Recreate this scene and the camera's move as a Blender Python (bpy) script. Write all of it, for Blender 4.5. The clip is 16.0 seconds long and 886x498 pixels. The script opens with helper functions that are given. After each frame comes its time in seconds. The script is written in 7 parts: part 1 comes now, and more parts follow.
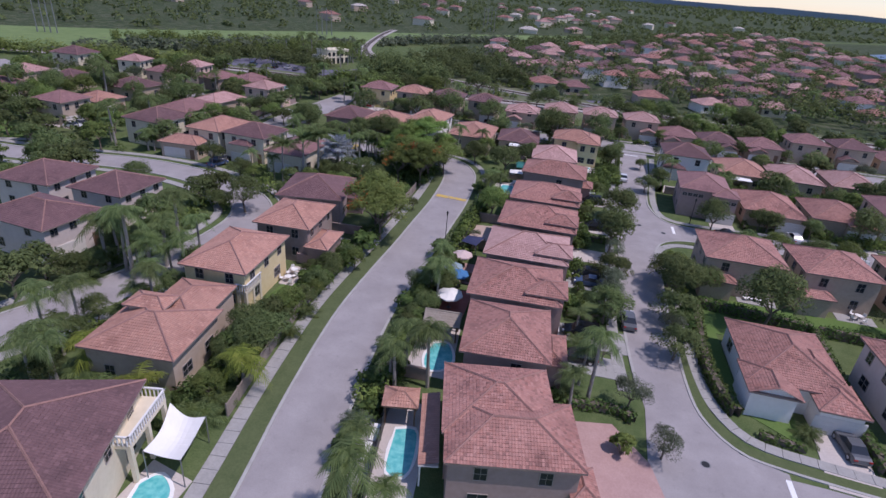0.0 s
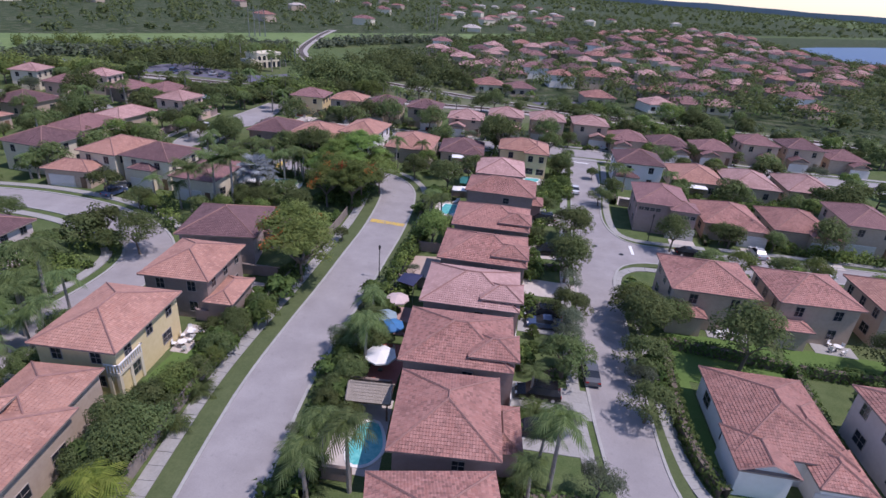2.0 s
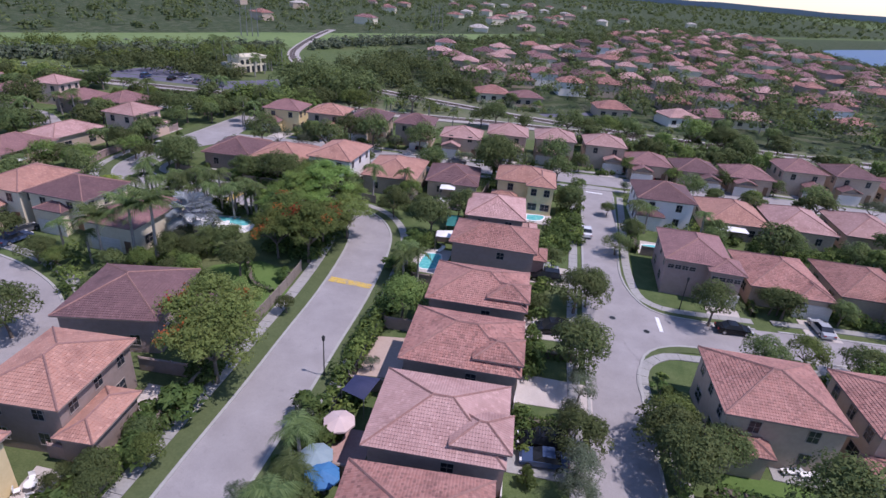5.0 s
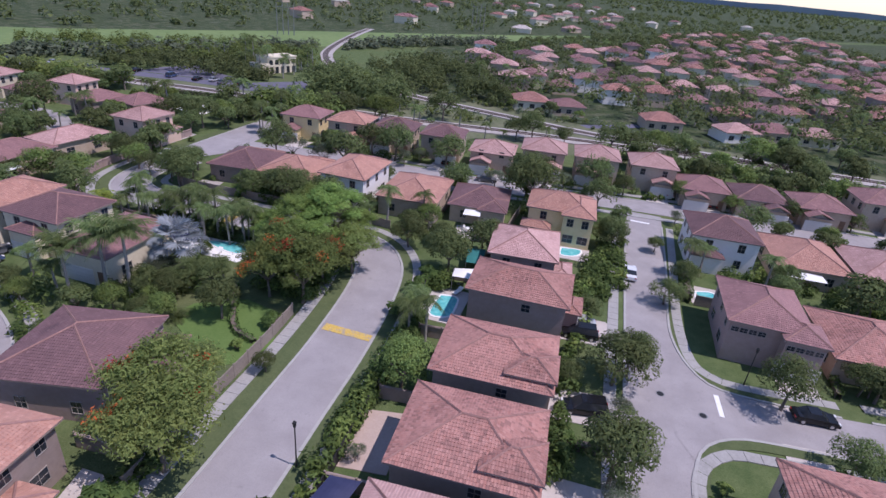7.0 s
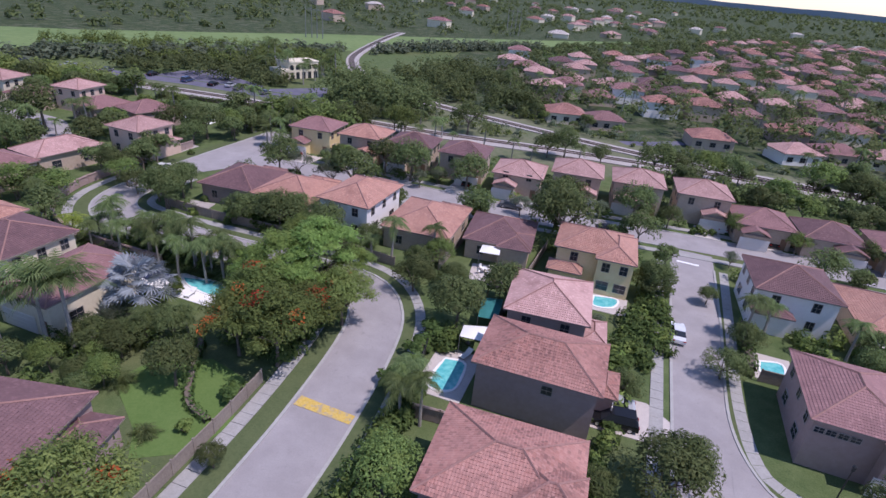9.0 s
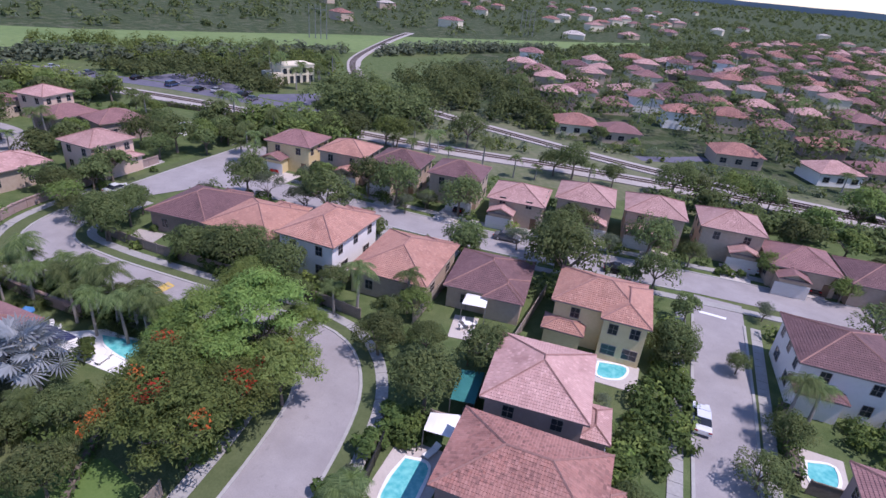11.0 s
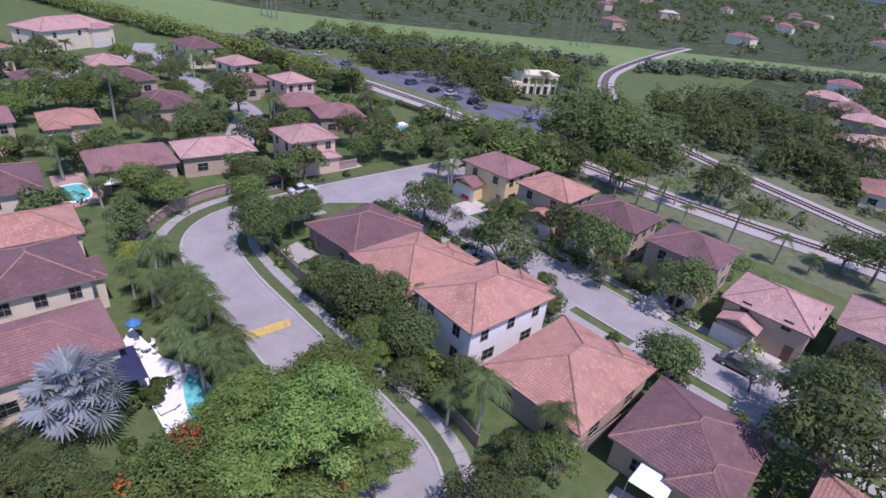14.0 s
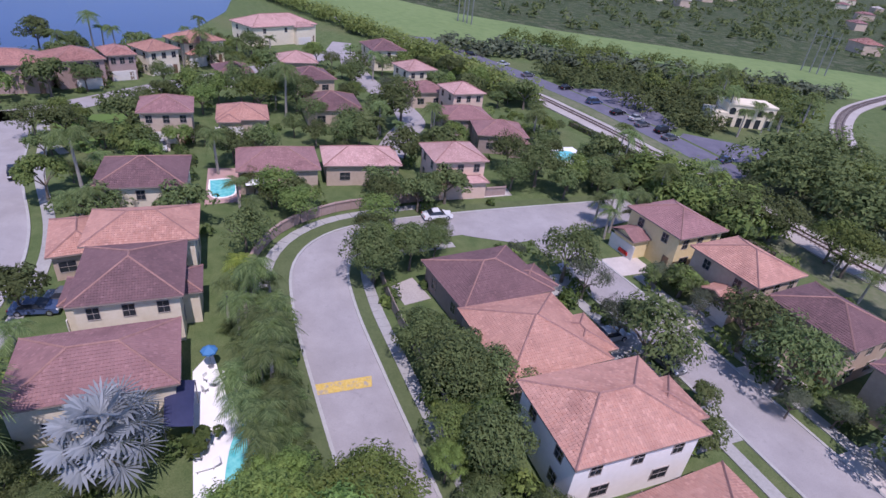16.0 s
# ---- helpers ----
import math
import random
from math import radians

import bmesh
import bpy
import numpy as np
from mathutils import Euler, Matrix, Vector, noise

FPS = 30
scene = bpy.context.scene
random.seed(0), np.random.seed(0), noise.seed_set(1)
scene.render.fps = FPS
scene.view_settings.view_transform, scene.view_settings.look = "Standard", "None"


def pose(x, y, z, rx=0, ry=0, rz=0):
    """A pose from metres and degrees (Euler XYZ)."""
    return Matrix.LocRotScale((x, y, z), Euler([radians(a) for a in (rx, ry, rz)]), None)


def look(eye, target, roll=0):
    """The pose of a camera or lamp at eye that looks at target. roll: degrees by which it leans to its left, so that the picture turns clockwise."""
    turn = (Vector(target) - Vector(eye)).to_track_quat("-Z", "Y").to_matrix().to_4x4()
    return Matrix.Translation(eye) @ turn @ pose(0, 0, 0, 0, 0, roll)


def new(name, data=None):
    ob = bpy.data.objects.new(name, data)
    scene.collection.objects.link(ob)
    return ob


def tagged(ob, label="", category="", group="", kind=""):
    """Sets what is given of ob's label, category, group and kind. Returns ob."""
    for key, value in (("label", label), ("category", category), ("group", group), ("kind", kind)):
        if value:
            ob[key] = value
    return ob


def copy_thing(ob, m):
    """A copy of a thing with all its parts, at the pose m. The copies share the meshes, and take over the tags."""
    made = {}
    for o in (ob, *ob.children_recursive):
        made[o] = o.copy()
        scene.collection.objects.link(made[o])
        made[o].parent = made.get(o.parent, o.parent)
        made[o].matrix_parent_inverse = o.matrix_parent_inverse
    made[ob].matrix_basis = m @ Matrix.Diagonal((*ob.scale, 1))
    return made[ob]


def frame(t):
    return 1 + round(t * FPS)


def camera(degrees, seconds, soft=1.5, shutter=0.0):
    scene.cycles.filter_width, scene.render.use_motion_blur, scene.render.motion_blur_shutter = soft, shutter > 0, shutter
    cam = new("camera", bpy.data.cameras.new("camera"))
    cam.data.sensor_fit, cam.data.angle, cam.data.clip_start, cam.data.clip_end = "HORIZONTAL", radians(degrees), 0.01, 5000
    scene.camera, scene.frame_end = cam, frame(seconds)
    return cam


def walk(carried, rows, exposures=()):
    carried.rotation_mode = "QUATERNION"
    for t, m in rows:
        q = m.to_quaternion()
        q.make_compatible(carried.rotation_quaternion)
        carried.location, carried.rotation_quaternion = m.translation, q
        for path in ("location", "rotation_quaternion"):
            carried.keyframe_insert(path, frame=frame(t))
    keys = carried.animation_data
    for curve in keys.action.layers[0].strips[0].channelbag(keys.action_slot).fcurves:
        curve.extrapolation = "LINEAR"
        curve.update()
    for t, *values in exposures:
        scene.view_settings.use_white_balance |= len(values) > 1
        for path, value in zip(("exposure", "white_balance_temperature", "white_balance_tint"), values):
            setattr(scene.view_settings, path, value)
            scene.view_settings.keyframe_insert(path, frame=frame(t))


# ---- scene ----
cam = camera(77.58, 16.0)
PATH = [
    (0, (1.83, 5.51, 38.30), (-0.51, 14.20, 33.92), 4.85),
    (0.5, (1.44, 8.47, 38.35), (-0.40, 17.28, 34.01), 4.64),
    (1, (1.24, 11.57, 38.41), (-0.45, 20.42, 34.07), 4.58),
    (1.5, (1.19, 14.71, 38.45), (-0.41, 23.57, 34.10), 4.49),
    (2, (1.17, 18.69, 38.47), (-0.38, 27.57, 34.12), 4.57),
    (2.5, (1.22, 22.07, 38.47), (-0.32, 30.94, 34.13), 4.54),
    (3, (1.12, 25.40, 38.58), (-0.40, 34.27, 34.22), 4.64),
    (3.5, (1.00, 28.71, 38.68), (-0.52, 37.58, 34.31), 4.68),
    (4, (0.86, 33.25, 38.73), (-0.64, 42.12, 34.36), 4.75),
    (6.5, (0.26, 51.34, 38.86), (-1.92, 60.03, 34.42), 5.16),
    (7, (-0.09, 54.86, 38.87), (-2.39, 63.51, 34.42), 5.26),
    (7.5, (-0.54, 58.26, 38.81), (-3.03, 66.86, 34.35), 5.39),
    (8, (-1.04, 62.28, 38.81), (-3.68, 70.83, 34.34), 5.50),
    (8.5, (-1.57, 65.64, 38.61), (-4.30, 74.16, 34.16), 5.50),
    (9, (-1.87, 69.03, 38.47), (-4.70, 77.53, 34.02), 5.49),
    (11.5, (-3.54, 88.56, 38.78), (-6.73, 96.90, 34.28), 5.71),
    (12, (-4.71, 92.91, 38.65), (-8.19, 101.13, 34.14), 5.87),
    (12.5, (-5.77, 96.44, 38.44), (-9.95, 104.29, 33.87), 6.21),
    (13, (-6.66, 99.92, 38.32), (-11.63, 107.24, 33.66), 6.40),
    (13.5, (-7.90, 103.21, 38.05), (-13.33, 110.18, 33.36), 6.51),
    (14, (-9.42, 106.17, 38.03), (-15.73, 112.26, 33.22), 6.81),
    (14.5, (-11.01, 109.45, 37.95), (-18.10, 114.49, 33.02), 6.86),
    (15, (-13.03, 112.41, 37.82), (-20.35, 117.08, 32.86), 6.71),
    (15.5, (-15.51, 114.89, 37.82), (-23.14, 118.99, 32.81), 6.75),
    (16, (-18.04, 117.42, 37.68), (-25.92, 120.97, 32.65), 6.80),
]
walk(cam, [(t, look(eye, target, roll)) for t, eye, target, roll in PATH], exposures=[(0.0, -0.14, 6220, 28), (3.0, 0.15, 6220, 28), (6.5, 0.14, 6200, 28), (9.0, 0.17, 6180, 28), (11.5, 0.30, 6100, 31), (16.0, 0.26, 6080, 32)])

# ---- world and sun ----
SUN_AZ, SUN_EL = -6.0, 63.0          # degrees from +x towards +y, and above the horizon
world = bpy.data.worlds.new("sky")
world.use_nodes = True
scene.world = world
wn = world.node_tree
sky = wn.nodes.new("ShaderNodeTexSky")
sky.sky_type = "NISHITA"
sky.sun_disc = False
sky.sun_elevation = radians(SUN_EL)
sky.sun_rotation = radians(90.0 - SUN_AZ)
sky.air_density, sky.dust_density, sky.ozone_density = 1.0, 0.1, 4.0
wn.links.new(sky.outputs[0], wn.nodes["Background"].inputs[0])
wn.nodes["Background"].inputs[1].default_value = 0.15
sun_data = bpy.data.lights.new("sun", "SUN")
sun_data.energy, sun_data.angle, sun_data.color = 3.45, radians(0.53), (1.0, 0.96, 0.9)
sun = new("sun", sun_data)
sun.matrix_world = look((0, 0, 200), (-200 * math.cos(radians(SUN_EL)) * math.cos(radians(SUN_AZ)), -200 * math.cos(radians(SUN_EL)) * math.sin(radians(SUN_AZ)), 200 - 200 * math.sin(radians(SUN_EL))))

# ---- materials ----
def shade(name, rough=0.8, metal=0.0, spec=0.5):
    m = bpy.data.materials.new(name)
    m.use_nodes = True
    b = m.node_tree.nodes["Principled BSDF"]
    b.inputs["Roughness"].default_value, b.inputs["Metallic"].default_value = rough, metal
    b.inputs["Specular IOR Level"].default_value = spec
    return m, m.node_tree, b


def link(nt, a, b):
    nt.links.new(a, b)


def world_pos(nt):
    return nt.nodes.new("ShaderNodeNewGeometry").outputs["Position"]


def noise_of(nt, vec, scale, detail=4.0, rough=0.6):
    n = nt.nodes.new("ShaderNodeTexNoise")
    n.inputs["Scale"].default_value, n.inputs["Detail"].default_value, n.inputs["Roughness"].default_value = scale, detail, rough
    link(nt, vec, n.inputs["Vector"])
    return n.outputs[0]


def remap(nt, v, a, b, c=0.0, d=1.0):
    n = nt.nodes.new("ShaderNodeMapRange")
    for i, x in enumerate((a, b, c, d)):
        n.inputs[1 + i].default_value = x
    link(nt, v, n.inputs[0])
    return n.outputs[0]


def maths(nt, op, a, b=None):
    n = nt.nodes.new("ShaderNodeMath")
    n.operation = op
    for i, v in enumerate((a, b)):
        if v is None:
            continue
        if isinstance(v, (int, float)):
            n.inputs[i].default_value = v
        else:
            link(nt, v, n.inputs[i])
    return n.outputs[0]


def mix(nt, f, a, b, mode="MIX"):
    n = nt.nodes.new("ShaderNodeMix")
    n.data_type, n.blend_type = "RGBA", mode
    for sock, v in ((n.inputs[0], f), (n.inputs[6], a), (n.inputs[7], b)):
        if isinstance(v, (int, float)):
            sock.default_value = v
        elif isinstance(v, tuple):
            sock.default_value = (*v, 1.0)
        else:
            link(nt, v, sock)
    return n.outputs[2]


def bump(nt, b, h, strength=0.4, dist=0.05):
    n = nt.nodes.new("ShaderNodeBump")
    n.inputs["Strength"].default_value, n.inputs["Distance"].default_value = strength, dist
    link(nt, h, n.inputs["Height"])
    link(nt, n.outputs[0], b.inputs["Normal"])


def plain(name, col, col2, scale=3.0, big=0.2, rough=0.8, metal=0.0, bumpy=0.0, spec=0.5):
    """Two tones mixed at two scales."""
    m, nt, b = shade(name, rough, metal, spec)
    p = world_pos(nt)
    f = maths(nt, "ADD", maths(nt, "MULTIPLY", noise_of(nt, p, scale), 0.6), maths(nt, "MULTIPLY", noise_of(nt, p, big), 0.5))
    link(nt, mix(nt, remap(nt, f, 0.35, 0.75), col, col2), b.inputs["Base Color"])
    if bumpy:
        bump(nt, b, noise_of(nt, p, scale * 2), bumpy, 0.03)
    return m


def roof_tiles(name, col, dark, pale, mottle=0.45):
    """Barrel clay tiles: colour by the tile, darker joints, weather streaks."""
    m, nt, b = shade(name, 0.75, 0.0, 0.3)
    uv = nt.nodes.new("ShaderNodeUVMap").outputs[0]
    sep = nt.nodes.new("ShaderNodeSeparateXYZ")
    link(nt, uv, sep.inputs[0])
    u, v = sep.outputs[0], sep.outputs[1]
    cu, cv = maths(nt, "FLOOR", maths(nt, "DIVIDE", u, 0.25)), maths(nt, "FLOOR", maths(nt, "DIVIDE", v, 0.30))
    comb = nt.nodes.new("ShaderNodeCombineXYZ")
    link(nt, cu, comb.inputs[0])
    link(nt, cv, comb.inputs[1])
    oi = nt.nodes.new("ShaderNodeObjectInfo")
    link(nt, maths(nt, "MULTIPLY", oi.outputs["Random"], 91.0), comb.inputs[2])
    wnz = nt.nodes.new("ShaderNodeTexWhiteNoise")
    link(nt, comb.outputs[0], wnz.inputs[0])
    per_tile = wnz.outputs[0]
    p = world_pos(nt)
    stain = noise_of(nt, p, 0.55, 5.0, 0.65)
    c = mix(nt, remap(nt, per_tile, 0.0, 1.0), col, pale)
    c = mix(nt, maths(nt, "MULTIPLY", remap(nt, per_tile, 0.58, 0.78), mottle), c, dark)
    c = mix(nt, maths(nt, "MULTIPLY", remap(nt, stain, 0.46, 0.68), 0.75), c, dark)
    c = mix(nt, maths(nt, "MULTIPLY", remap(nt, per_tile, 0.88, 0.93), 0.45), c, tuple(min(1.0, k * 1.3) for k in pale))
    c = mix(nt, maths(nt, "MULTIPLY", remap(nt, noise_of(nt, p, 2.2, 4.0, 0.7), 0.5, 0.68), 0.4), c, pale)
    c = mix(nt, maths(nt, "MULTIPLY", remap(nt, noise_of(nt, p, 3.1, 4.0, 0.7), 0.53, 0.7), 0.45), c, dark)
    c = mix(nt, maths(nt, "MULTIPLY", remap(nt, noise_of(nt, p, 0.16, 2.0), 0.4, 0.65), 0.35), c, pale)
    wave = maths(nt, "SINE", maths(nt, "MULTIPLY", u, 2 * math.pi / 0.25))
    c = mix(nt, maths(nt, "MULTIPLY", remap(nt, wave, -0.2, -1.0), 0.10), c, dark)
    hsv = nt.nodes.new("ShaderNodeHueSaturation")
    link(nt, remap(nt, oi.outputs["Random"], 0, 1, 0.9, 1.1), hsv.inputs["Value"])
    link(nt, c, hsv.inputs["Color"])
    link(nt, hsv.outputs[0], b.inputs["Base Color"])
    h = maths(nt, "ADD", maths(nt, "MULTIPLY", wave, 0.5), maths(nt, "MULTIPLY", per_tile, 0.5))
    bump(nt, b, h, 0.4, 0.05)
    return m


def leaves(name, dark, light, yellow=(0.12, 0.16, 0.03)):
    m, nt, b = shade(name, 0.75, 0.0, 0.12)
    g = nt.nodes.new("ShaderNodeNewGeometry")
    oi = nt.nodes.new("ShaderNodeObjectInfo")
    c = mix(nt, g.outputs["Random Per Island"], dark, light)
    c = mix(nt, maths(nt, "MULTIPLY", remap(nt, noise_of(nt, g.outputs["Position"], 0.8), 0.5, 0.7), 0.5), c, yellow)
    hsv = nt.nodes.new("ShaderNodeHueSaturation")
    link(nt, remap(nt, oi.outputs["Random"], 0, 1, 0.7, 1.3), hsv.inputs["Value"])
    link(nt, remap(nt, oi.outputs["Random"], 0, 1, 0.485, 0.515), hsv.inputs["Hue"])
    link(nt, c, hsv.inputs["Color"])
    link(nt, hsv.outputs[0], b.inputs["Base Color"])
    t = nt.nodes.new("ShaderNodeBsdfTranslucent")
    link(nt, hsv.outputs[0], t.inputs[0])
    ms = nt.nodes.new("ShaderNodeMixShader")
    ms.inputs[0].default_value = 0.42
    link(nt, b.outputs[0], ms.inputs[1])
    link(nt, t.outputs[0], ms.inputs[2])
    link(nt, ms.outputs[0], nt.nodes["Material Output"].inputs[0])
    return m


def ground_mat():
    m, nt, b = shade("lawn", 0.95, 0.0, 0.1)
    p = world_pos(nt)
    n1, n2, n3 = noise_of(nt, p, 0.035, 4.0), noise_of(nt, p, 0.5, 4.0), noise_of(nt, p, 6.0, 3.0)
    c = mix(nt, remap(nt, n2, 0.35, 0.7), (0.083, 0.120, 0.046), (0.135, 0.170, 0.072))
    c = mix(nt, maths(nt, "MULTIPLY", remap(nt, n1, 0.5, 0.7), 0.6), c, (0.15, 0.15, 0.075))
    c = mix(nt, maths(nt, "MULTIPLY", remap(nt, n3, 0.4, 0.7), 0.45), c, (0.035, 0.065, 0.018))
    link(nt, c, b.inputs["Base Color"])
    bump(nt, b, n3, 0.6, 0.1)
    return m


def asphalt_mat(name, col, col2):
    m, nt, b = shade(name, 0.9, 0.0, 0.3)
    p = world_pos(nt)
    c = mix(nt, remap(nt, noise_of(nt, p, 0.25, 5.0), 0.35, 0.7), col, col2)
    c = mix(nt, maths(nt, "MULTIPLY", remap(nt, noise_of(nt, p, 12.0, 3.0), 0.4, 0.7), 0.25), c, tuple(x * 0.6 for x in col))
    c = mix(nt, maths(nt, "MULTIPLY", remap(nt, noise_of(nt, p, 1.1, 6.0, 0.7), 0.58, 0.7), 0.3), c, tuple(x * 0.55 for x in col))
    link(nt, c, b.inputs["Base Color"])
    bump(nt, b, noise_of(nt, p, 25.0), 0.3, 0.02)
    return m


def pool_mat():
    m, nt, b = shade("pool_water", 0.08, 0.0, 0.5)
    p = world_pos(nt)
    link(nt, mix(nt, remap(nt, noise_of(nt, p, 1.6, 2.0), 0.35, 0.65), (0.08, 0.43, 0.44), (0.19, 0.58, 0.56)), b.inputs["Base Color"])
    bump(nt, b, noise_of(nt, p, 3.0), 0.15, 0.03)
    return m


def lake_mat():
    m, nt, b = shade("lake_water", 0.3, 0.0, 0.3)
    p = world_pos(nt)
    link(nt, mix(nt, noise_of(nt, p, 0.02, 2.0), (0.008, 0.032, 0.12), (0.013, 0.05, 0.17)), b.inputs["Base Color"])
    bump(nt, b, noise_of(nt, p, 0.8), 0.25, 0.1)
    return m


def scrub_mat():
    """Low wild growth: dark clumps, dry grass and bare soil."""
    m, nt, b = shade("scrub_ground", 0.95, 0.0, 0.1)
    p = world_pos(nt)
    c = mix(nt, remap(nt, noise_of(nt, p, 0.05, 4.0), 0.4, 0.62), (0.075, 0.09, 0.045), (0.11, 0.115, 0.075))
    clump = noise_of(nt, p, 0.17, 5.0, 0.65)
    c = mix(nt, remap(nt, clump, 0.44, 0.52), c, (0.045, 0.064, 0.03))
    c = mix(nt, maths(nt, "MULTIPLY", remap(nt, noise_of(nt, p, 0.6, 3.0), 0.5, 0.62), 0.6), c, (0.05, 0.075, 0.03))
    link(nt, c, b.inputs["Base Color"])
    bump(nt, b, clump, 0.8, 2.0)
    return m


def worn_paint():
    """Yellow road paint rubbed through to the asphalt in places."""
    m, nt, b = shade("yellow_road_paint", 0.8, 0.0, 0.3)
    p = world_pos(nt)
    c = mix(nt, remap(nt, noise_of(nt, p, 4.0), 0.35, 0.7), (0.52, 0.35, 0.07), (0.63, 0.45, 0.14))
    c = mix(nt, maths(nt, "MULTIPLY", remap(nt, noise_of(nt, p, 1.3, 6.0, 0.75), 0.5, 0.64), 0.85), c, (0.30, 0.28, 0.27))
    link(nt, c, b.inputs["Base Color"])
    return m


LAWN = ground_mat()
ASPHALT = asphalt_mat("asphalt", (0.290, 0.267, 0.266), (0.365, 0.339, 0.338))
DARK_ASPHALT = asphalt_mat("lot_asphalt", (0.115, 0.11, 0.15), (0.16, 0.155, 0.20))
CONCRETE = plain("concrete", (0.27, 0.262, 0.25), (0.38, 0.368, 0.35), 4.0, 0.4, 0.9, bumpy=0.2)
KERB = plain("kerb_concrete", (0.31, 0.30, 0.285), (0.42, 0.408, 0.39), 3.0, 0.3, 0.9)
VERGE = plain("verge_grass", (0.072, 0.098, 0.042), (0.118, 0.142, 0.066), 5.0, 0.5, 0.95, bumpy=0.5, spec=0.1)
BRIGHT_GRASS = plain("watered_grass", (0.085, 0.15, 0.040), (0.125, 0.19, 0.058), 4.0, 0.3, 0.95, bumpy=0.5, spec=0.1)
MEADOW = plain("meadow_grass", (0.115, 0.175, 0.065), (0.185, 0.245, 0.098), 0.25, 0.02, 0.95, spec=0.1)
SCRUB = scrub_mat()
DRY_GRASS = plain("dry_grass", (0.085, 0.115, 0.05), (0.19, 0.185, 0.125), 0.8, 0.12, 0.95, bumpy=0.4, spec=0.1)
BALLAST = plain("ballast_gravel", (0.30, 0.265, 0.245), (0.44, 0.40, 0.375), 5.0, 0.2, 0.95, bumpy=0.8)
RAIL_STEEL = plain("rail_steel", (0.09, 0.06, 0.05), (0.16, 0.11, 0.09), 3.0, 0.3, 0.6, 0.6)
SLEEPER = plain("sleeper_wood", (0.15, 0.125, 0.115), (0.24, 0.205, 0.19), 4.0, 0.3, 0.9)
ROOF_RED = roof_tiles("roof_terracotta", (0.33, 0.15, 0.122), (0.165, 0.08, 0.07), (0.46, 0.245, 0.205), 0.8)
ROOF_PINK = roof_tiles("roof_pink", (0.42, 0.245, 0.222), (0.28, 0.155, 0.14), (0.52, 0.335, 0.305))
ROOF_ORANGE = roof_tiles("roof_orange", (0.385, 0.19, 0.142), (0.24, 0.118, 0.095), (0.48, 0.27, 0.21))
ROOF_PURPLE = roof_tiles("roof_brown", (0.145, 0.080, 0.083), (0.09, 0.052, 0.055), (0.20, 0.113, 0.115))
ROOF_MAUVE = roof_tiles("roof_mauve", (0.245, 0.128, 0.125), (0.165, 0.088, 0.088), (0.31, 0.172, 0.165))
RIDGE = plain("ridge_mortar", (0.22, 0.115, 0.10), (0.36, 0.20, 0.17), 2.5, 0.4, 0.85, bumpy=0.2)
EAVES = plain("painted_eaves", (0.25, 0.185, 0.16), (0.34, 0.26, 0.225), 2.0, 0.4, 0.8)
FRAME = plain("window_frame_paint", (0.30, 0.26, 0.235), (0.40, 0.35, 0.32), 2.0, 0.4, 0.7)
STUCCO_TAN = plain("stucco_tan", (0.42, 0.32, 0.245), (0.52, 0.41, 0.32), 2.0, 0.3, 0.9, bumpy=0.1)
STUCCO_GREY = plain("stucco_grey", (0.315, 0.222, 0.20), (0.395, 0.29, 0.265), 2.0, 0.3, 0.9, bumpy=0.1)
STUCCO_CREAM = plain("stucco_cream", (0.62, 0.54, 0.40), (0.72, 0.64, 0.50), 2.0, 0.3, 0.9, bumpy=0.1)
STUCCO_WHITE = plain("stucco_white", (0.76, 0.72, 0.68), (0.84, 0.80, 0.765), 2.0, 0.3, 0.9, bumpy=0.1)
STUCCO_ROSE = plain("stucco_rose", (0.55, 0.465, 0.425), (0.64, 0.55, 0.51), 2.0, 0.3, 0.9, bumpy=0.1)
STUCCO_YELLOW = plain("stucco_yellow", (0.66, 0.52, 0.27), (0.76, 0.62, 0.36), 2.0, 0.3, 0.9, bumpy=0.1)
STUCCO_PEACH = plain("stucco_peach", (0.60, 0.42, 0.33), (0.70, 0.51, 0.41), 2.0, 0.3, 0.9, bumpy=0.1)
STUCCO_BROWN = plain("stucco_brown", (0.25, 0.19, 0.165), (0.33, 0.255, 0.225), 2.0, 0.3, 0.9, bumpy=0.1)
TRIM = plain("white_trim", (0.66, 0.64, 0.62), (0.76, 0.74, 0.72), 2.0, 0.4, 0.7)
GLASS = plain("window_glass", (0.02, 0.024, 0.03), (0.035, 0.04, 0.05), 1.0, 0.2, 0.08)
GARAGE = plain("garage_door_paint", (0.62, 0.58, 0.54), (0.70, 0.66, 0.62), 2.0, 0.4, 0.6)
DOOR_WOOD = plain("door_wood", (0.14, 0.08, 0.05), (0.22, 0.13, 0.08), 6.0, 0.6, 0.6)
FENCE_WOOD = plain("fence_wood", (0.20, 0.16, 0.13), (0.32, 0.27, 0.23), 5.0, 0.5, 0.9)
PAVER_RED = plain("red_pavers", (0.36, 0.22, 0.20), (0.47, 0.31, 0.28), 6.0, 0.5, 0.9, bumpy=0.2)
TILE_RED = plain("red_clay_tiles", (0.36, 0.125, 0.10), (0.46, 0.18, 0.145), 5.0, 0.5, 0.8, bumpy=0.2)
PAVER_PALE = plain("pale_pavers", (0.43, 0.38, 0.35), (0.55, 0.495, 0.455), 6.0, 0.5, 0.9, bumpy=0.2)
